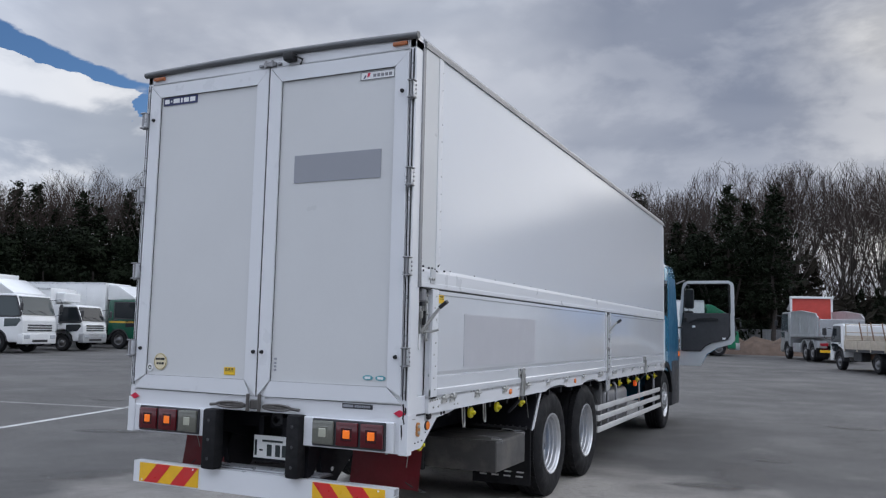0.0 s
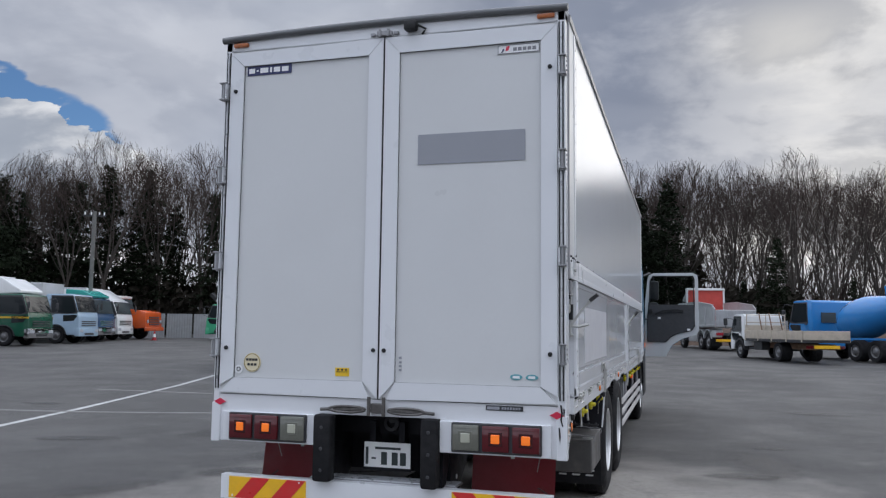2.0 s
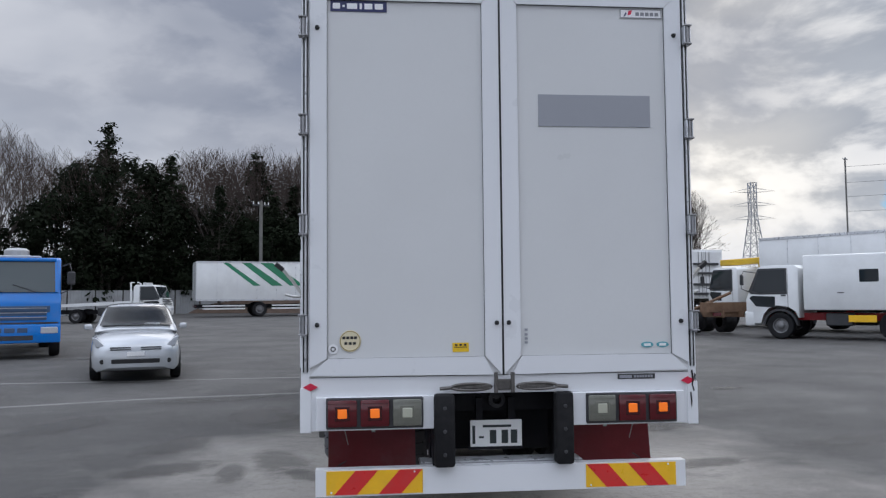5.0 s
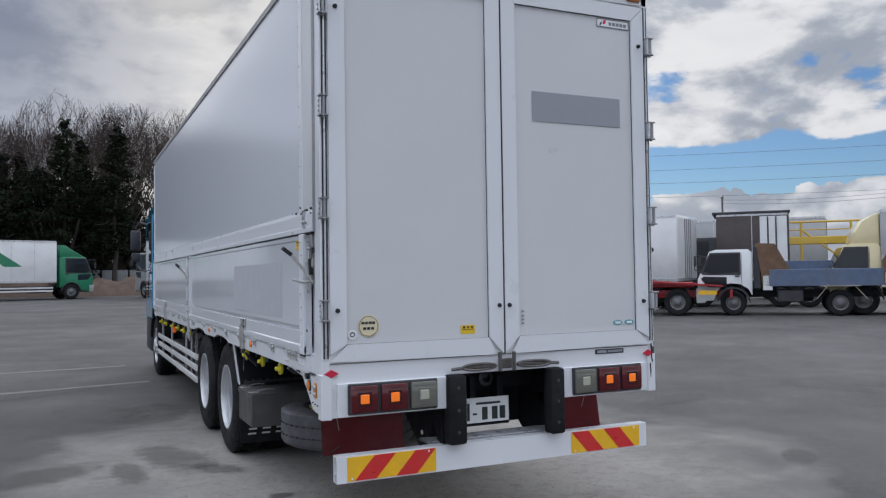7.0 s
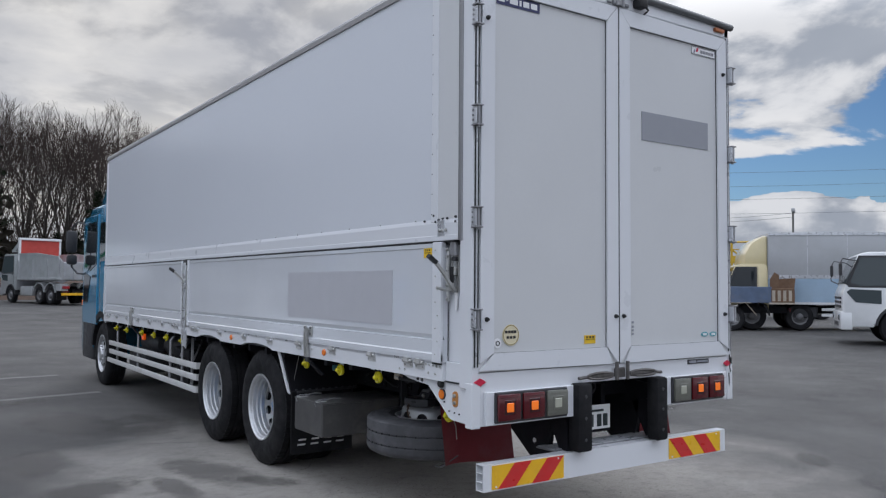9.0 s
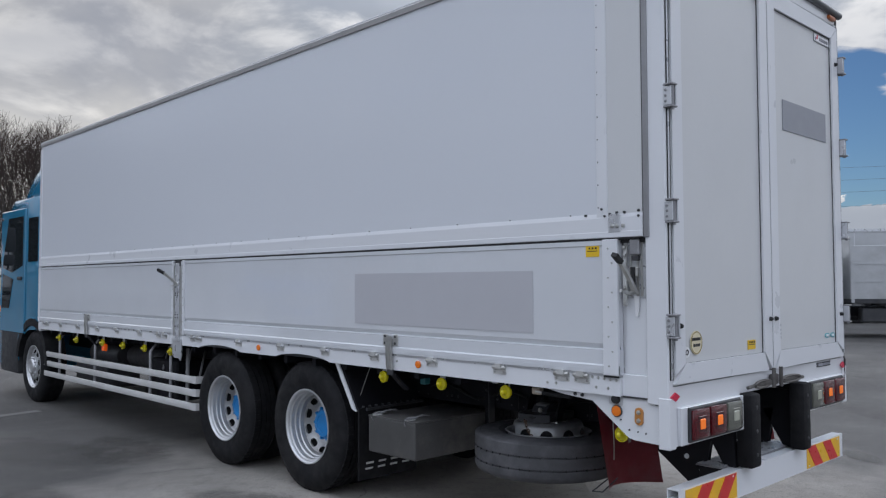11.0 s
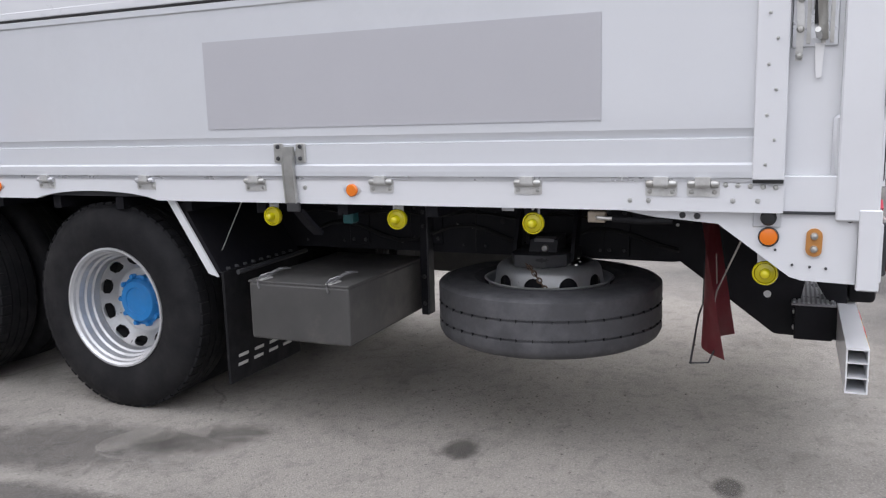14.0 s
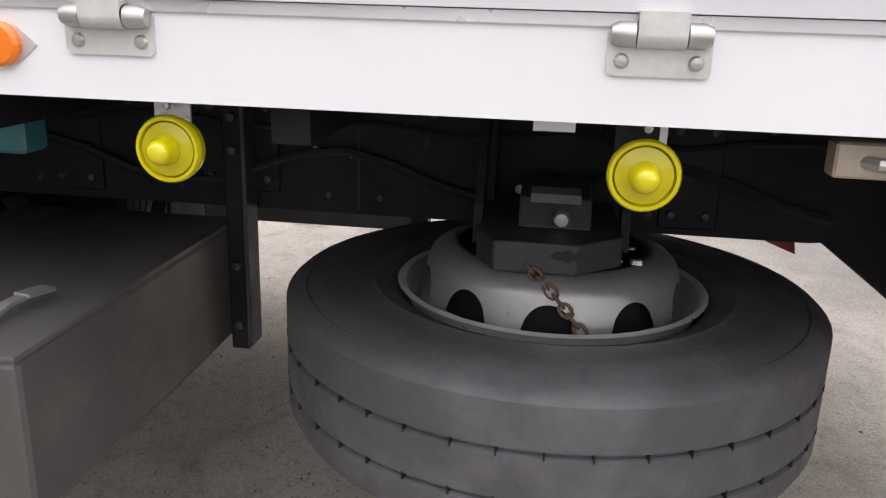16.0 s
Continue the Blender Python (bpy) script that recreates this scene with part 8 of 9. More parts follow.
# white bare-chassis truck
v = park("chassis_truck", 7.3, 33.7, 12, "white cab truck with bare rusty chassis")
cb = cab_unit(v, V_WHITE, 1.88, 2.22, 0.7, 1.0, -0.6, 0.40)
part("rear_window", box(B(), -0.62, 0.62, -0.645, -0.615, 1.55, 1.98), GLASS_L, cb)
part("dark_door_panel", box(B(), -0.965, -0.945, -0.50, -0.15, 1.1, 2.10), DARK, cb)
chassis(v, -6.0, 2.0, V_RUST, 0.42, (-3.3, -4.5))
part("spare_wheel", lathe(B(), [(0.2, -0.1), (0.40, -0.1), (0.42, 0.0), (0.40, 0.12), (0.2, 0.12)], pose(0.35, -0.85, 1.25, 0, 0, 90), 20, True), RUBBER, v, smooth=True)
for s in (-1, 1):
    part("white_fender", box(B(), s * 0.9 - 0.22, s * 0.9 + 0.10, -3.9, -2.75, 0.92, 1.02, 0.02), V_WHITE, v)
part("tow_block", box(B(), -0.85, 0.85, -5.8, -5.2, 0.8, 1.15), V_RUST, v)
part("tow_arm", rod(B(), [(-0.7, -4.6, 0.9), (0.5, -5.2, 1.5)], 0.06, 6), V_RUST, v)
part("gear_box", box(B(), -0.8, 0.8, -2.3, -1.1, 0.7, 1.1, 0.03), CHASSIS, v)
part("orange_plate", box(B(), -1.0, -0.4, -4.1, -4.05, 0.95, 1.08), V_ORANGE, v)

# white crane truck with orange jib
v = park("crane_truck", 12.2, 34.0, 12, "white cab truck with an orange crane jib above")
cab_unit(v, V_WHITE, 2.3, 2.6, wheel_r=0.48)
chassis(v, -6.5, axles=(-4.2,), w=2.3)
part("orange_jib", box(B(), -0.3, 0.3, -5.6, 1.6, 2.72, 3.0, 0.03), V_YELLOW, v, "orange-yellow crane jib")
part("crane_post", box(B(), -0.3, 0.3, -1.5, -1.0, 0.9, 2.75, 0.03), V_YELLOW, v)
gate_sides(v, -6.5, -1.7, 2.3, 1.0, 1.5, V_SILVER)

# white tractor with sleeper box and red rear chassis
v = park("tractor_unit", 9.85, 26.35, 45, "white tractor unit with sleeper box and red chassis")
cab_unit(v, V_WHITE, 2.1, 2.45, 0.7, 1.1, -0.6, 0.44)
bx = part("sleeper_box", box(B(), -1.08, 1.08, -3.6, -0.75, 0.95, 2.75, 0.06, None, 2), V_WHITE, v, smooth=True)
part("side_window", box(B(), -1.095, -1.07, -3.0, -2.45, 1.85, 2.25, 0.02), GLASS_D, bx)
part("side_plate", box(B(), -1.10, -1.06, -2.9, -2.1, 0.58, 0.80), HAZ_Y, v)
bm = B()
for y in (-3.4, -2.0):
    box(bm, -1.095, -1.07, y, y + 0.2, 1.5, 1.53)
part("door_handles", bm, DARK, bx)
chassis(v, -6.8, 2.1, V_RED, 0.46, (-3.4, -5.1))
bm = B()
for s in (-1, 1):
    prism(bm, [(-6.6, 0.98), (-3.7, 1.18), (-3.7, 1.24), (-6.6, 1.04)], "x", min(s * 0.55, s * 1.1), max(s * 0.55, s * 1.1))
box(bm, -0.5, 0.5, -5.6, -4.2, 0.95, 1.15, 0.03)
part("red_deck", bm, V_RED, v)
part("rear_board", box(B(), -1.08, 1.08, -6.9, -6.82, 0.6, 0.88, 0.01), V_RED, v)
part("warning_plate", box(B(), -1.12, -1.08, -6.4, -5.8, 0.72, 0.86), HAZ_Y, v)

# white trailer and the grey ones in the background to the east
v = park("box_trailer", 13.4, 30.2, 30, "tall white box trailer with lock rods", "trailer")
van_box(v, -5.6, 2.0, 1.1, 3.7, 2.45, V_WHITE)
chassis(v, -5.4, axles=(-3.2, -4.4))
v = park("container_trailer", 22.5, 32.4, 40, "weathered grey container on a trailer", "trailer")
van_box(v, -6.5, 6.0, 1.3, 3.9, 2.45, V_GREYBOX)
chassis(v, -6.0, axles=(-4.0, -5.2))

# white dump truck with blue body
v = park("dump_truck", 14.97, 21.66, 44, "white tipper truck with worn blue and rusty body")
cb = cab_unit(v, V_WHITE, 2.1, 2.25, 0.7, 1.15, -0.62, 0.43, glass_mat=GLASS_D)
chassis(v, -5.2, 2.1, wheel_r=0.43, axles=(-3.3,))
part("air_intake", box(B(), -1.0, -0.75, -0.90, -0.66, 0.9, 2.35, 0.03), DARK, v)
bd = part("dump_body", prism(B(), [(-4.6, 0.98), (-4.6, 1.55), (-1.15, 1.55), (-1.15, 0.98)], "x", -1.06, 1.06, 0.02), V_BODY_B, v)
part("far_side", box(B(), 1.02, 1.08, -4.6, -1.3, 1.5, 1.85, 0.01), V_BODY_B, bd)
part("rust_headboard", prism(B(), [(-1.25, 1.0), (-0.95, 1.0), (-0.75, 2.45), (-1.35, 2.42), (-1.8, 1.55), (-1.5, 1.5)], "x", -1.05, 1.05, 0.01), V_RUST, bd, "rusty steel headboard")
part("tail_gate", box(B(), -1.06, 1.06, -5.35, -4.55, 1.0, 1.5, 0.02), V_RUST, bd)
bm = B()
for k in range(4):
    box(bm, -1.075, -1.055, -5.25 + 0.18 * k, -5.15 + 0.18 * k, 1.05, 1.42)
box(bm, -1.09, -1.05, -5.35, -4.5, 0.94, 1.0)
part("tail_ribs", bm, V_BEIGE, bd)
bm = B()
for y in (-4.1, -2.6):
    strap(bm, [(-0.98, y, 0.55), (-1.02, y * 0.5 - 1.66, 1.02)], 0.10, 0.02, (1, 0, 0))
strap(bm, [(-1.02, -3.9, 0.98), (-1.02, -2.7, 0.98)], 0.25, 0.02, (1, 0, 0))
part("fender", bm, V_BEIGE, v)
for xx in (-1.0, 1.0):
    part("tail_post", prism(B(), [(-4.55, 0.98), (-4.75, 0.98), (-4.85, 1.95), (-4.70, 2.05), (-4.55, 1.8)], "x", xx - 0.05, xx + 0.05), V_RUST, bd)
part("tail_board", prism(B(), [(-4.70, 1.35), (-5.35, 1.40), (-5.40, 1.85), (-4.70, 1.82)], "x", -0.95, 1.05), V_RUST, bd)
part("white_panel", box(B(), -1.05, -0.8, -1.25, -0.95, 0.85, 1.35, 0.01), V_WHITE, v)

# dark box body behind it
v = park("box_truck", 19.6, 24.6, 44, "dark brown box truck with white rear doors")
bx = van_box(v, -0.9, 1.8, 1.1, 3.75, 2.4, V_BROWN)
part("side_door", box(B(), -1.245, -1.20, -0.85, 0.15, 1.25, 3.62, 0.01), V_WHITE, bx, "white side door")
for y in (-0.45, -0.15):
    part("door_rod", rod(B(), [(-1.26, y, 1.3), (-1.26, y, 3.6)], 0.03, 6), DARK, bx)
part("roof_slab", box(B(), -1.28, 1.28, -0.98, 1.95, 3.74, 3.84, 0.02), DARK, bx)
chassis(v, -3.0, axles=(-1.6,))
cab_v = root("tractor_unit", at(18.2, 26.6, 44), "black tractor cab with tall mirror arms", "truck", "parked trucks")
cab_unit(cab_v, DARK, 2.4, 2.85)
chassis(cab_v, -4.0, axles=(-3.0,))
part("exhaust_stack", rod(B(), [(-0.9, -1.0, 0.9), (-0.9, -1.0, 3.5)], 0.08, 10), DARK, cab_v)

# yellow crane frame and cream trailer front
v = park("crane_boom", 24.5, 25.0, 44, "yellow crane boom frame with posts and rail", "crane")
bm = B()
box(bm, -0.35, 0.35, -5.0, 3.0, 2.55, 2.9, 0.03)
for y in (-4.5, -2.5, -0.5, 1.5):
    rod(bm, [(-0.3, y, 0.9), (-0.3, y, 3.55)], 0.06, 6)
rod(bm, [(-0.3, -5.0, 3.55), (-0.3, 3.0, 3.55)], 0.05, 6)
rod(bm, [(-0.3, -5.0, 3.2), (-0.3, 3.0, 3.2)], 0.03, 6)
for y in (-4.5, -2.5, -0.5):
    rod(bm, [(-0.3, y, 1.6), (-0.3, y + 2.0, 3.2)], 0.05, 6)
part("boom", bm, V_YELLOW, v)
chassis(v, -5.0, axles=(-3.0, -4.2))
v = park("wing_body_truck", 18.26, 19.23, 44, "cream truck with long grey wing body and white lower gates")
cab_unit(v, V_CREAM, 2.3, 2.35, front=0.95, back=-0.55, mirror=False)
bx = van_box(v, -11.0, -0.55, 1.85, 3.45, 2.45, V_GREYBOX)
for s in (-1, 1):
    gt = part("lower_gate", box(B(), min(s * 1.19, s * 1.24), max(s * 1.19, s * 1.24), -11.0, -0.55, 1.0, 1.83, 0.01), V_PALE, v)
    part("gate_rail", box(B(), min(s * 1.19, s * 1.26), max(s * 1.19, s * 1.26), -11.0, -0.55, 0.92, 1.0), V_WHITE, gt)
    far_wheel(v, s * 1.12, -1.6, 0.48, s)
part("cream_deflector", prism(B(), [(-0.55, 2.25), (-0.55, 3.36), (-0.38, 3.34), (-0.02, 3.12), (0.20, 2.75), (0.28, 2.25)], "x", -1.12, 1.12, 0.08), V_CREAM, v, "cream rounded wind deflector", smooth=True)
chassis(v, -11.0, axles=(-7.2, -8.4))
side_rails(v, -5.8, -2.3, 2.4)

# large white truck nearest on the east side
v = park("box_truck", 15.4, 12.5, 34, "large white truck with wide mirrors and grey body")
cab_unit(v, V_WHITE, 2.4, 2.55, floor=0.80, front=1.4, back=-0.85, wheel_r=0.5, glass_mat=GLASS_L)
chassis(v, -7.5, axles=(-5.0, -6.2))
gate_sides(v, -7.6, -1.1, 2.4, 1.1, 2.6, V_SILVER, 4)


# ---- poles, pylon, wires, fence ----
POLE = material("concrete_pole", (0.14, 0.138, 0.13), 0.8, vary=0.15, scale=3, dirt=0.3)


def utility_pole(x, y, h, lights=0, label="grey concrete utility pole"):
    v = park("utility_pole", x, y, 30, label, "pole", "yard poles")
    part("post", rod(B(), [(0, 0, -0.2), (0, 0, h * 0.5), (0, 0, h)], 0.13, 10), POLE, v, smooth=True)
    part("cross_arm", box(B(), -0.7, 0.7, -0.05, 0.05, h - 0.35, h - 0.25), DARK, v)
    for k in range(lights):
        a = -1.05 + 2.1 * k / max(1, lights - 1)
        part("flood_lamp", box(B(), a - 0.22, a + 0.22, -0.25, 0.15, h - 0.2, h + 0.25, 0.06, None, 2), V_SILVER, v, "round floodlight", smooth=True)
    if not lights:
        bm = B()
        for s in (-0.6, -0.2, 0.3, 0.6):
            rod(bm, [(s, 0, h - 0.25), (s, 0, h - 0.05)], 0.04, 6)
        part("insulator", bm, PRINT_W, v)
    return v


utility_pole(-39.4, 44.3, 8.6, 0, "slim grey utility pole behind parked trucks")
utility_pole(-12.6, 62.0, 8.6)
utility_pole(72.0, 80.5, 10.7)
utility_pole(70.0, 118.0, 22.0, 0, "tall grey line pole beyond the yard")
utility_pole(190.0, 43.0, 27.6, 0, "tall grey line pole beyond the yard")
utility_pole(85.4, 59.2, 10.4, 4, "yard light pole with four floodlights")

bm = B()
PX, PY, PH = 122.0, 252.0, 38.5
base, neck = 4.2, 1.0
def leg(sx_, sy_, z):
    w = base + (neck - base) * min(1.0, z / (PH * 0.72))
    return Vector((PX + sx_ * w, PY + sy_ * w, z))
levels = [0, 5, 10, 14.5, 18.5, 22, 25, 28, 31, 34, PH]
for sx_, sy_ in ((-1, -1), (1, -1), (1, 1), (-1, 1)):
    rod(bm, [leg(sx_, sy_, z) for z in levels], 0.16, 4)
for za, zb in zip(levels, levels[1:]):
    for (a, b) in (((-1, -1), (1, -1)), ((1, -1), (1, 1)), ((1, 1), (-1, 1)), ((-1, 1), (-1, -1))):
        rod(bm, [leg(*a, za), leg(*b, zb)], 0.09, 4)
        rod(bm, [leg(*b, za), leg(*a, zb)], 0.09, 4)
        rod(bm, [leg(*a, zb), leg(*b, zb)], 0.08, 4)
for z in (26.5, 31, 35.5):
    for s in (-1, 1):
        rod(bm, [(PX + s * 0.9, PY, z + 1.2), (PX + s * 6.5, PY - s * 2.5, z), (PX + s * 0.9, PY, z - 0.2)], 0.13, 4)
pyl = root("power_pylon", pose(0, 0, 0), "distant grey lattice power pylon", "pylon")
part("lattice", bm, material("pylon_steel", (0.33, 0.34, 0.36), 0.6), pyl)

WIRE = material("wire", (0.10, 0.11, 0.13), 0.6)
for k, (z0, z1) in enumerate(((21.5, 27.0), (19.0, 24.5), (16.8, 22.0), (14.5, 19.0))):
    pts = []
    for i in range(17):
        f = i / 16
        x, y = 70 + f * 120, 118 - f * 75
        pts.append((x, y, z0 + (z1 - z0) * f - 6.0 * 4 * f * (1 - f) * 0.25))
    wr = part("power_line", rod(B(), pts, 0.024, 4), WIRE)
    tagged(wr, "thin dark overhead power line against the sky", "cable", "power lines")
for k in range(2):
    pts = [(72.0 + 13.4 * f, 80.5 - 21.3 * f, 11.1 - 0.5 * k - 0.5 * 4 * f * (1 - f)) for f in [i / 10 for i in range(11)]]
    wr = part("power_line", rod(B(), pts, 0.02, 4), WIRE)
    tagged(wr, "thin dark overhead power line against the sky", "cable", "power lines")

FENCE = material("grey_sheet_fence", (0.30, 0.31, 0.32), 0.6, vary=0.12, scale=1.5, dirt=0.4, dirt_colour=(0.16, 0.13, 0.11), per_piece=0.12)
FENCE_B = material("brown_bank", (0.11, 0.075, 0.055), 0.9, vary=0.3, scale=2, bump=0.4, bump_scale=6)
fence_pts = [(-64, 36), (-52, 46), (-37.0, 56.2), (-18, 66.5), (-6, 68.5), (8, 66)]
fence = root("sheet_fence", pose(0, 0, 0), "long grey corrugated sheet metal fence", "fence")
sheet = B()
wave = []
for i in range(10):
    x = -0.95 + 0.19 * i
    wave += [(x, -0.03), (x + 0.10, -0.03), (x + 0.115, 0.0), (x + 0.175, 0.0)]
prism(sheet, wave + [(px, py + 0.012) for px, py in wave[::-1]], "z", 0.0, 1.9)
first = None
for a, b in zip(fence_pts, fence_pts[1:]):
    d = Vector((b[0] - a[0], b[1] - a[1]))
    n = int(d.length / 1.85)
    for i in range(n):
        x, y = a[0] + d.x * (i + 0.5) / n, a[1] + d.y * (i + 0.5) / n
        m = pose(x, y, ground_z(x, y) - 0.03, 0, 0, math.degrees(math.atan2(d.y, d.x)))
        if first is None:
            first = part("fence_sheet", sheet, FENCE, fence)
            first.matrix_basis = m
        else:
            again(first, fence, m)
bank = B()
rng = np.random.default_rng(3)
cols = []
for i in range(60):
    f = i / 59
    x, y = -24 + 40 * f, 66.5 - 2.0 * f + 1.5 * math.sin(f * 9)
    z = ground_z(x, y)
    h = 1.0 + 0.6 * rng.random()
    cols.append([bank.verts.new((x, y + q * 0.9 - 1.6, z - 0.05 + h * w)) for q, w in ((0, 0), (0.6, 0.6), (1.4, 0.9), (2.6, 1.0), (4, 0.2))])
for p, q in zip(cols, cols[1:]):
    for i in range(4):
        bank.faces.new((p[i], q[i], q[i + 1], p[i + 1]))
tagged(part("earth_bank", bank, FENCE_B, smooth=True), "low brown earth bank with dead grass", "earth bank", kind="structure")


# ---- trees ----
BARK = material("grey_brown_bark", (0.052, 0.043, 0.037), 0.9, vary=0.25, scale=2, per_piece=0.15)
TWIG = material("bare_twigs", (0.060, 0.046, 0.040), 0.95, spec=0.15, vary=0.2, scale=1, per_piece=0.15)
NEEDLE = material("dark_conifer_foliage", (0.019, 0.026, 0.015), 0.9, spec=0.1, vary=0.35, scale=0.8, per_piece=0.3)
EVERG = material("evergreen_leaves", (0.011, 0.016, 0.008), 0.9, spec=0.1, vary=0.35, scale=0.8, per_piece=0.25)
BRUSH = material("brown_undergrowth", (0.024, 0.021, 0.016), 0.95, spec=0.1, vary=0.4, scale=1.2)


class Shape:
    def __init__(self):
        self.v, self.f = [], []

    def limb(self, p, q, r0, r1, seg):
        d = (q - p).normalized()
        u = d.cross(Vector((0.3, 0.2, 1.0)))
        if u.length < 1e-3:
            u = Vector((1, 0, 0))
        u.normalize()
        w = d.cross(u)
        b = len(self.v)
        for c, r in ((p, r0), (q, r1)):
            for k in range(seg):
                a = 2 * math.pi * k / seg
                self.v.append(c + r * (u * math.cos(a) + w * math.sin(a)))
        for k in range(seg):
            j = (k + 1) % seg
            self.f.append((b + k, b + j, b + seg + j, b + seg + k))

    def leaf(self, c, n, s, rng):
        n = n.normalized()
        u = n.cross(Vector((rng.random() - 0.5, rng.random() - 0.5, rng.random() - 0.5)))
        if u.length < 1e-4:
            return
        u.normalize()
        w = n.cross(u)
        b = len(self.v)
        self.v += [c - u * s, c + w * s * 0.55 + n * s * 0.25, c + u * s, c - w * s * 0.55 + n * s * 0.2]
        self.f += [(b, b + 1, b + 2), (b, b + 2, b + 3)]

    def mesh(self, name, mat):
        me = bpy.data.meshes.new(name)
        me.from_pydata([tuple(p) for p in self.v], [], self.f)
        me.materials.append(mat)
        return me


def bare_tree(seed, height):
    """Tall leafless tree: a short trunk, steep leaders that curve outward and up, and a fan of fine twigs under a rounded top."""
    rng = random.Random(seed)
    wood, twig = Shape(), Shape()
    spread_r = height * 0.26
    lengths = (0.26, 0.32, 0.24, 0.16, 0.10, 0.065)

    def top_at(p):
        return height * (1.0 - 0.42 * min(1.0, (p.x * p.x + p.y * p.y) / (spread_r * spread_r * 1.7)))

    def grow(p, d, r, depth):
        length = lengths[depth] * height * rng.uniform(0.78, 1.18)
        steps = (3, 3, 3, 2, 2, 1)[depth]
        bend = Vector((rng.uniform(-1, 1), rng.uniform(-1, 1), 0)) * (0.05, 0.09, 0.12, 0.14, 0.16, 0)[depth]
        for i in range(steps):
            d = (d + bend + Vector((0, 0, 0.08 if depth < 3 else 0.03))).normalized()
            q = p + d * (length / steps)
            if q.z > top_at(q):
                return
            r1 = r * (0.90 if depth < 2 else 0.82)
            (wood if depth < 3 else twig).limb(p, q, r, r1, 5 if depth < 2 else 3)
            last = i == steps - 1
            if depth < 5 and (last or (depth > 0 and rng.random() < 0.8)):
                n = ((4, 3, 3, 3, 3)[depth] if last else (0, 1, 1, 2, 2)[depth])
                a0 = rng.uniform(0, 6.283)
                for k in range(n):
                    a = a0 + 6.283 * k / max(n, 1) + rng.uniform(-0.5, 0.5)
                    side = d.cross(Vector((math.cos(a), math.sin(a), 0.15)))
                    if side.length < 1e-3:
                        continue
                    spread = rng.uniform(0.20, 0.42) if depth == 0 else rng.uniform(0.28, 0.60)
                    nd = (d + side.normalized() * spread).normalized()
                    grow(q, nd, max(0.011, r1 * rng.uniform(0.52, 0.70)), depth + 1)
            p, r = q, r1

    grow(Vector((0, 0, -0.3)), Vector((rng.uniform(-0.08, 0.08), rng.uniform(-0.08, 0.08), 1)).normalized(), height * 0.0125, 0)
    return wood.mesh("trunk", BARK), twig.mesh("crown", TWIG)


def conifer(seed, height, width):
    rng = random.Random(seed)
    wood, fol = Shape(), Shape()
    lean = Vector((rng.uniform(-0.03, 0.03), rng.uniform(-0.03, 0.03), 1))
    pts = [lean * (height * i / 8) + Vector((rng.uniform(-0.12, 0.12), rng.uniform(-0.12, 0.12), 0)) for i in range(9)]
    for i in range(8):
        wood.limb(pts[i], pts[i + 1], 0.20 * (1 - i / 8.5), 0.20 * (1 - (i + 1) / 8.5), 6)
    z = height * rng.uniform(0.16, 0.30)
    while z < height:
        f = (z - height * 0.15) / (height * 0.85)
        reach = width * (1 - f) ** 0.7 * rng.uniform(0.55, 1.1) * min(1, 0.55 + f * 2)
        for k in range(rng.randint(3, 5)):
            a = rng.uniform(0, 6.283)
            base = lean * z
            tip = base + Vector((math.cos(a) * reach, math.sin(a) * reach, -0.12 * reach + rng.uniform(-0.1, 0.4)))
            wood.limb(base, tip, 0.045, 0.015, 3)
            n = int(16 + 15 * reach)
            for j in range(n):
                t = rng.uniform(0.2, 1.08)
                c = base.lerp(tip, t) + Vector((rng.gauss(0, 0.22), rng.gauss(0, 0.22), rng.gauss(0, 0.13)))
                fol.leaf(c, Vector((rng.gauss(0, 0.6), rng.gauss(0, 0.6), 1)), rng.uniform(0.10, 0.24), rng)
        z += rng.uniform(0.28, 0.5)
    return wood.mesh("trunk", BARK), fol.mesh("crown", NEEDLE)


def broad_evergreen(seed, height, width):
    rng = random.Random(seed)
    wood, fol = Shape(), Shape()
    for k in range(4):
        a = rng.uniform(0, 6.283)
        wood.limb(Vector((0, 0, -0.2)), Vector((math.cos(a) * width * 0.4, math.sin(a) * width * 0.4, height * 0.6)), 0.22, 0.08, 6)
    for k in range(150):
        a, u = rng.uniform(0, 6.283), rng.random()
        zz = height * (0.12 + 0.86 * u)
        rad = width * math.sqrt(max(0.03, 1 - ((u - 0.38) / 0.66) ** 2)) * rng.uniform(0.55, 1.05)
        c = Vector((math.cos(a) * rad, math.sin(a) * rad, zz))
        s = rng.uniform(0.5, 1.0)
        for j in range(62):
            o = Vector((rng.gauss(0, 1), rng.gauss(0, 1), rng.gauss(0, 0.75))).normalized() * s * rng.uniform(0.6, 1.05)
            fol.leaf(c + o, o + Vector((0, 0, 0.4)), rng.uniform(0.10, 0.22), rng)
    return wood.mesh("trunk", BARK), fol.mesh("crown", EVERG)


def plant(meshes, x, y, turn, scale, name, label, category, group, tilt=0.0):
    v = root(name, pose(x, y, ground_z(x, y) - 0.1, tilt, 0, turn) @ Matrix.Scale(scale, 4), label, category, group)
    for nm, me in zip(("trunk", "crown"), meshes):
        o = new(nm, me)
        o.parent = v
    return v


BARE = [bare_tree(11 + k, 15.2 + 0.35 * k) for k in range(5)]
PINES = [conifer(31 + k, 12.0 + 0.7 * k, 2.3 + 0.25 * k) for k in range(4)]
DOME = [broad_evergreen(51, 10.5, 5.2), broad_evergreen(52, 9.0, 4.4)]
trng = random.Random(77)


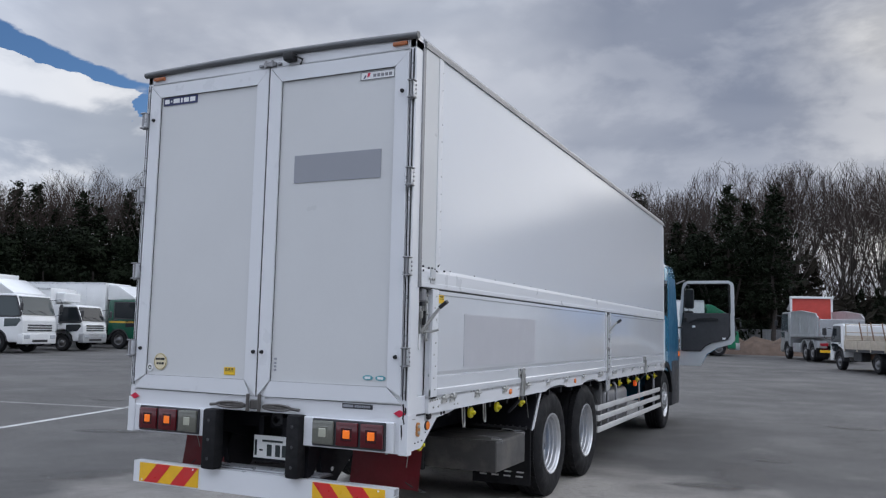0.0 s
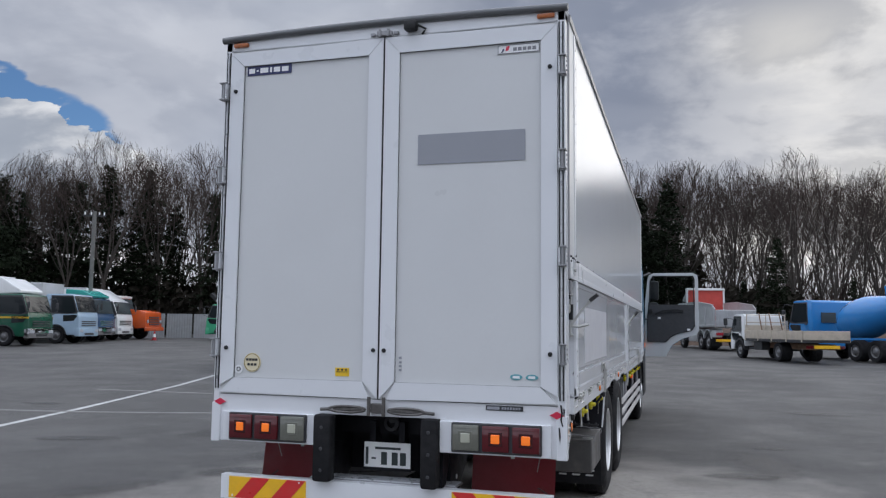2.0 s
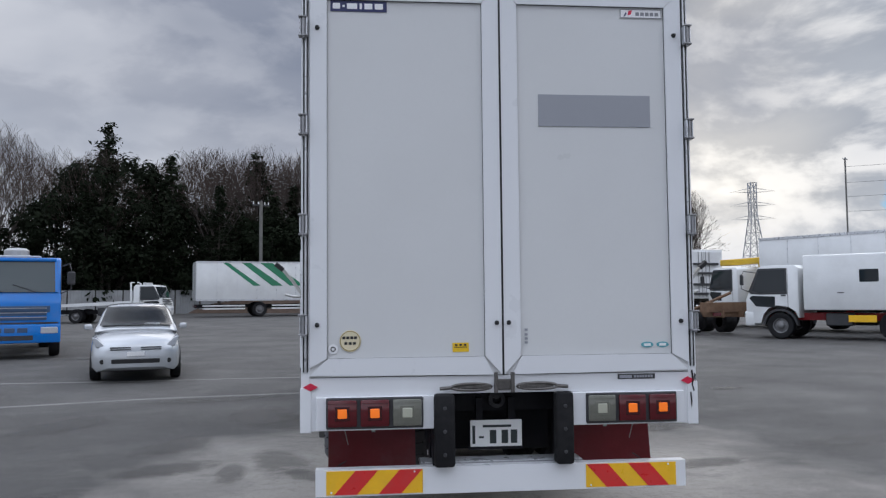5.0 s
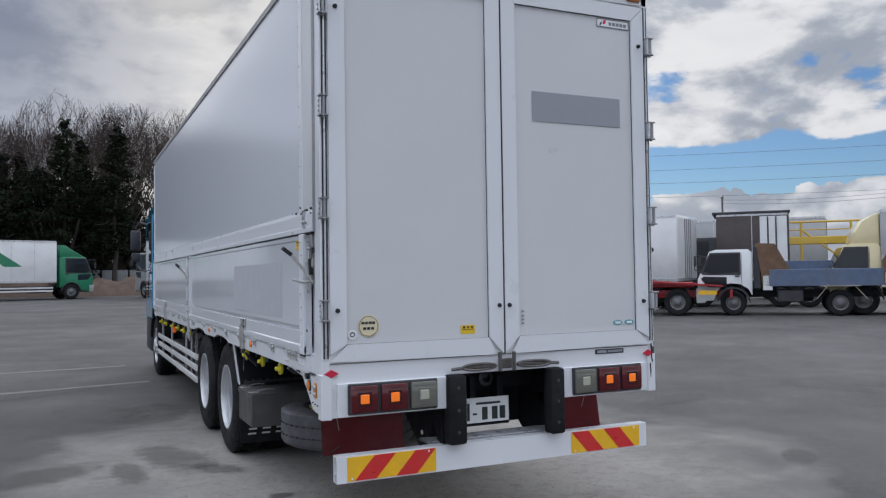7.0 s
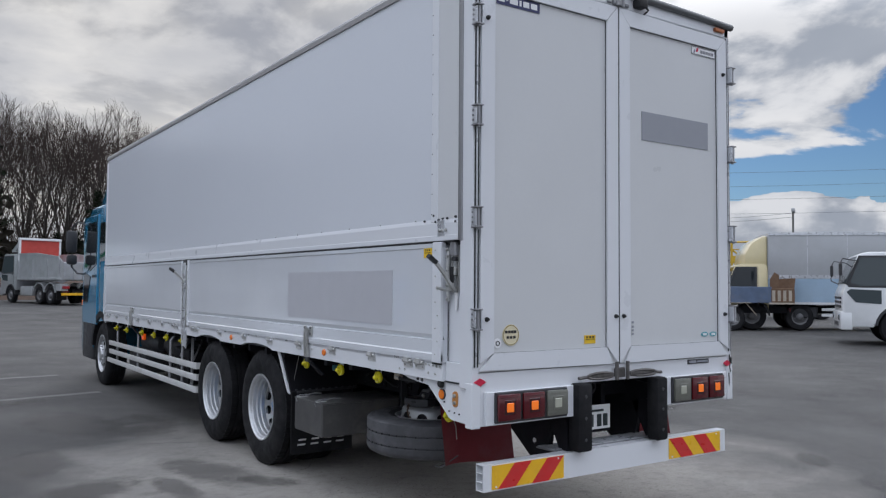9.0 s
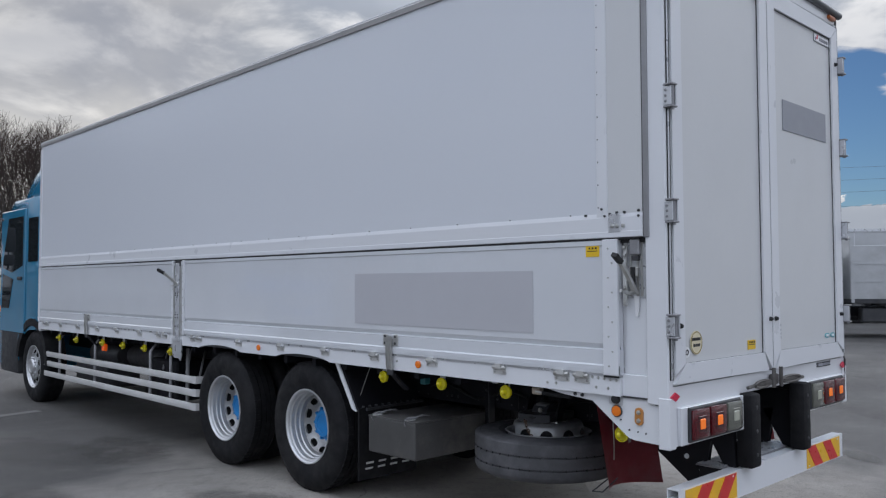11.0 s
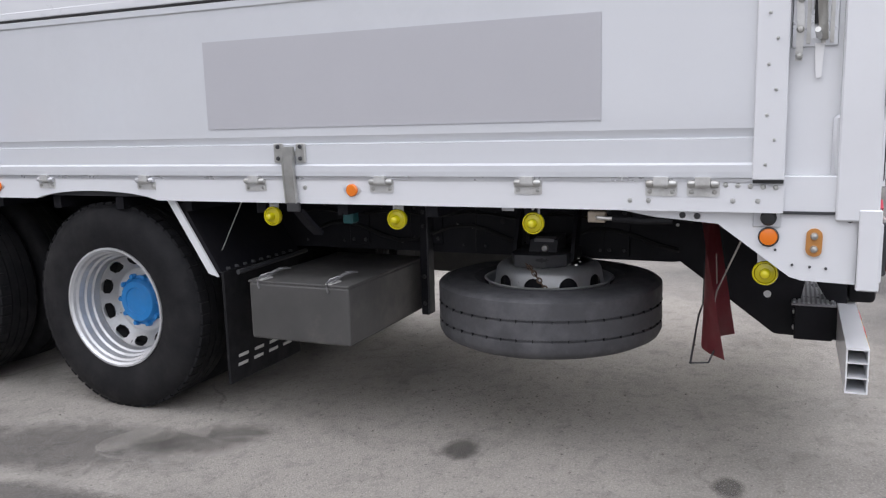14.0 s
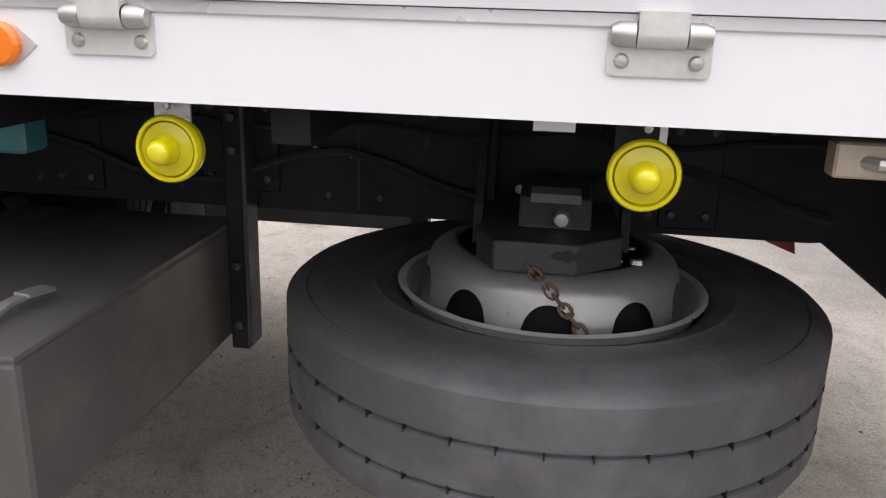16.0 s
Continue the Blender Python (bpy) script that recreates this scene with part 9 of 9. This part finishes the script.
def tree_line(az, dist):
    a = radians(az)
    return -4 + dist * math.sin(a), dist * math.cos(a)


TOPS = [(-70, 14.0), (-54, 15.0), (-44, 16.6), (-36, 18.6), (-30, 18.4), (-23, 17.8), (-20, 15.2), (-14, 16.2), (-9, 17.0), (-4, 18.4), (7, 18.6), (10, 17.4), (14, 16.4), (18, 14.8), (21, 13.4), (24, 9.0)]


def wood_top(az):
    """Height of the wood's outline over the yard by bearing."""
    return float(np.interp(az, [p[0] for p in TOPS], [p[1] for p in TOPS]))


# wood along the north and west edge of the yard
for row, gap in ((0, 2.9), (1, 2.5), (2, 2.4)):
    az = -67.0 + 0.7 * row
    while az < 23.0:
        d = (71 if az < -8 else 74) + 7.0 * row + trng.uniform(-2.5, 2.5)
        x, y = tree_line(az + trng.uniform(-0.5, 0.5), d)
        h = (wood_top(az) - 0.7) / 17.4 * (1 + 0.05 * row)
        plant(BARE[trng.randrange(5)], x, y, trng.uniform(0, 360), h * trng.uniform(0.92, 1.05), "bare_tree", "tall leafless grey-brown tree at the yard edge", "tree", "bare trees")
        az += gap * trng.uniform(0.8, 1.2) * (1.15 if -40 < az < -14 else 0.9)
az = -68.0
while az < 23:
    dense = 1.0 if (az < -44 or -11 < az < 1) else (0.85 if az < -30 else 0.38 if az < -18 else (0.5 if az < 4 else 0.3))
    if trng.random() < dense:
        d = 69 + trng.uniform(-2, 6)
        x, y = tree_line(az, d)
        s = trng.uniform(0.78, 1.10) if az < 2 else trng.uniform(0.40, 0.66)
        plant(PINES[trng.randrange(4)], x, y, trng.uniform(0, 360), s, "conifer", "dark green conifer in front of bare trees", "tree", "conifers")
    az += trng.uniform(1.0, 1.6)
for a, d, k, s in ((-17.5, 71, 0, 1.22), (-14.0, 72, 1, 1.1), (-20.5, 72, 1, 1.05), (-6.5, 70, 1, 0.9), (-57, 66, 0, 0.9), (-62, 66, 1, 0.95), (-53, 67, 1, 0.9), (-49, 68, 0, 0.85), (-46, 69, 1, 1.0), (-9, 72, 1, 0.9), (-2.5, 70, 0, 0.95), (-41, 73, 1, 0.7)):
    x, y = tree_line(a, d)
    plant(DOME[k], x, y, trng.uniform(0, 360), s, "evergreen_tree", "broad dark evergreen tree with dense rounded crown", "tree", "evergreens")

# dark brush under the trees
brush = Shape()
for k in range(22000):
    a = trng.uniform(-70, 24)
    d = 72 + trng.uniform(-2, 20)
    x, y = tree_line(a, d)
    hgt = trng.random() ** 1.5 * (8.5 if (a < -42 or -12 < a < 3) else (4.6 if a < 9 else 3.4))
    brush.leaf(Vector((x, y, ground_z(x, y) + hgt)), Vector((trng.gauss(0, 0.5), -1, trng.gauss(0.3, 0.5))), trng.uniform(0.25, 0.6), trng)
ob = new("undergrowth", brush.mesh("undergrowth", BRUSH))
tagged(ob, "dark brown undergrowth below the trees", "undergrowth", kind="stuff")


# the depth of the wood behind: countless thin stems and twigs, thinner towards the top
deep = Shape()
for k in range(52000):
    a = trng.uniform(-69, 23)
    if -42 < a < -13 and k % 2:
        continue
    d = 86 + trng.uniform(0, 26)
    x, y = tree_line(a, d)
    top = 0.92 * wood_top(a) * (0.97 + 0.05 * math.sin(a * 2.3) + 0.04 * math.sin(a * 7.1)) * d / 84
    z = 0.9 * top * min(1.0, trng.random() ** 1.6)
    base = Vector((x, y, ground_z(x, y) + z))
    lean = Vector((trng.gauss(0, 0.35), trng.gauss(0, 0.1), 1)).normalized()
    long = trng.uniform(0.5, 1.5)
    wide = trng.uniform(0.014, 0.042) * (1.7 - z / top)
    deep.limb(base - lean * long, base + lean * min(long, max(0.2, top - z)), wide, wide * 0.5, 3)
ob = new("far_wood", deep.mesh("far_wood", TWIG))
tagged(ob, "deep leafless wood of thin dark stems and twigs", "wood", kind="stuff")
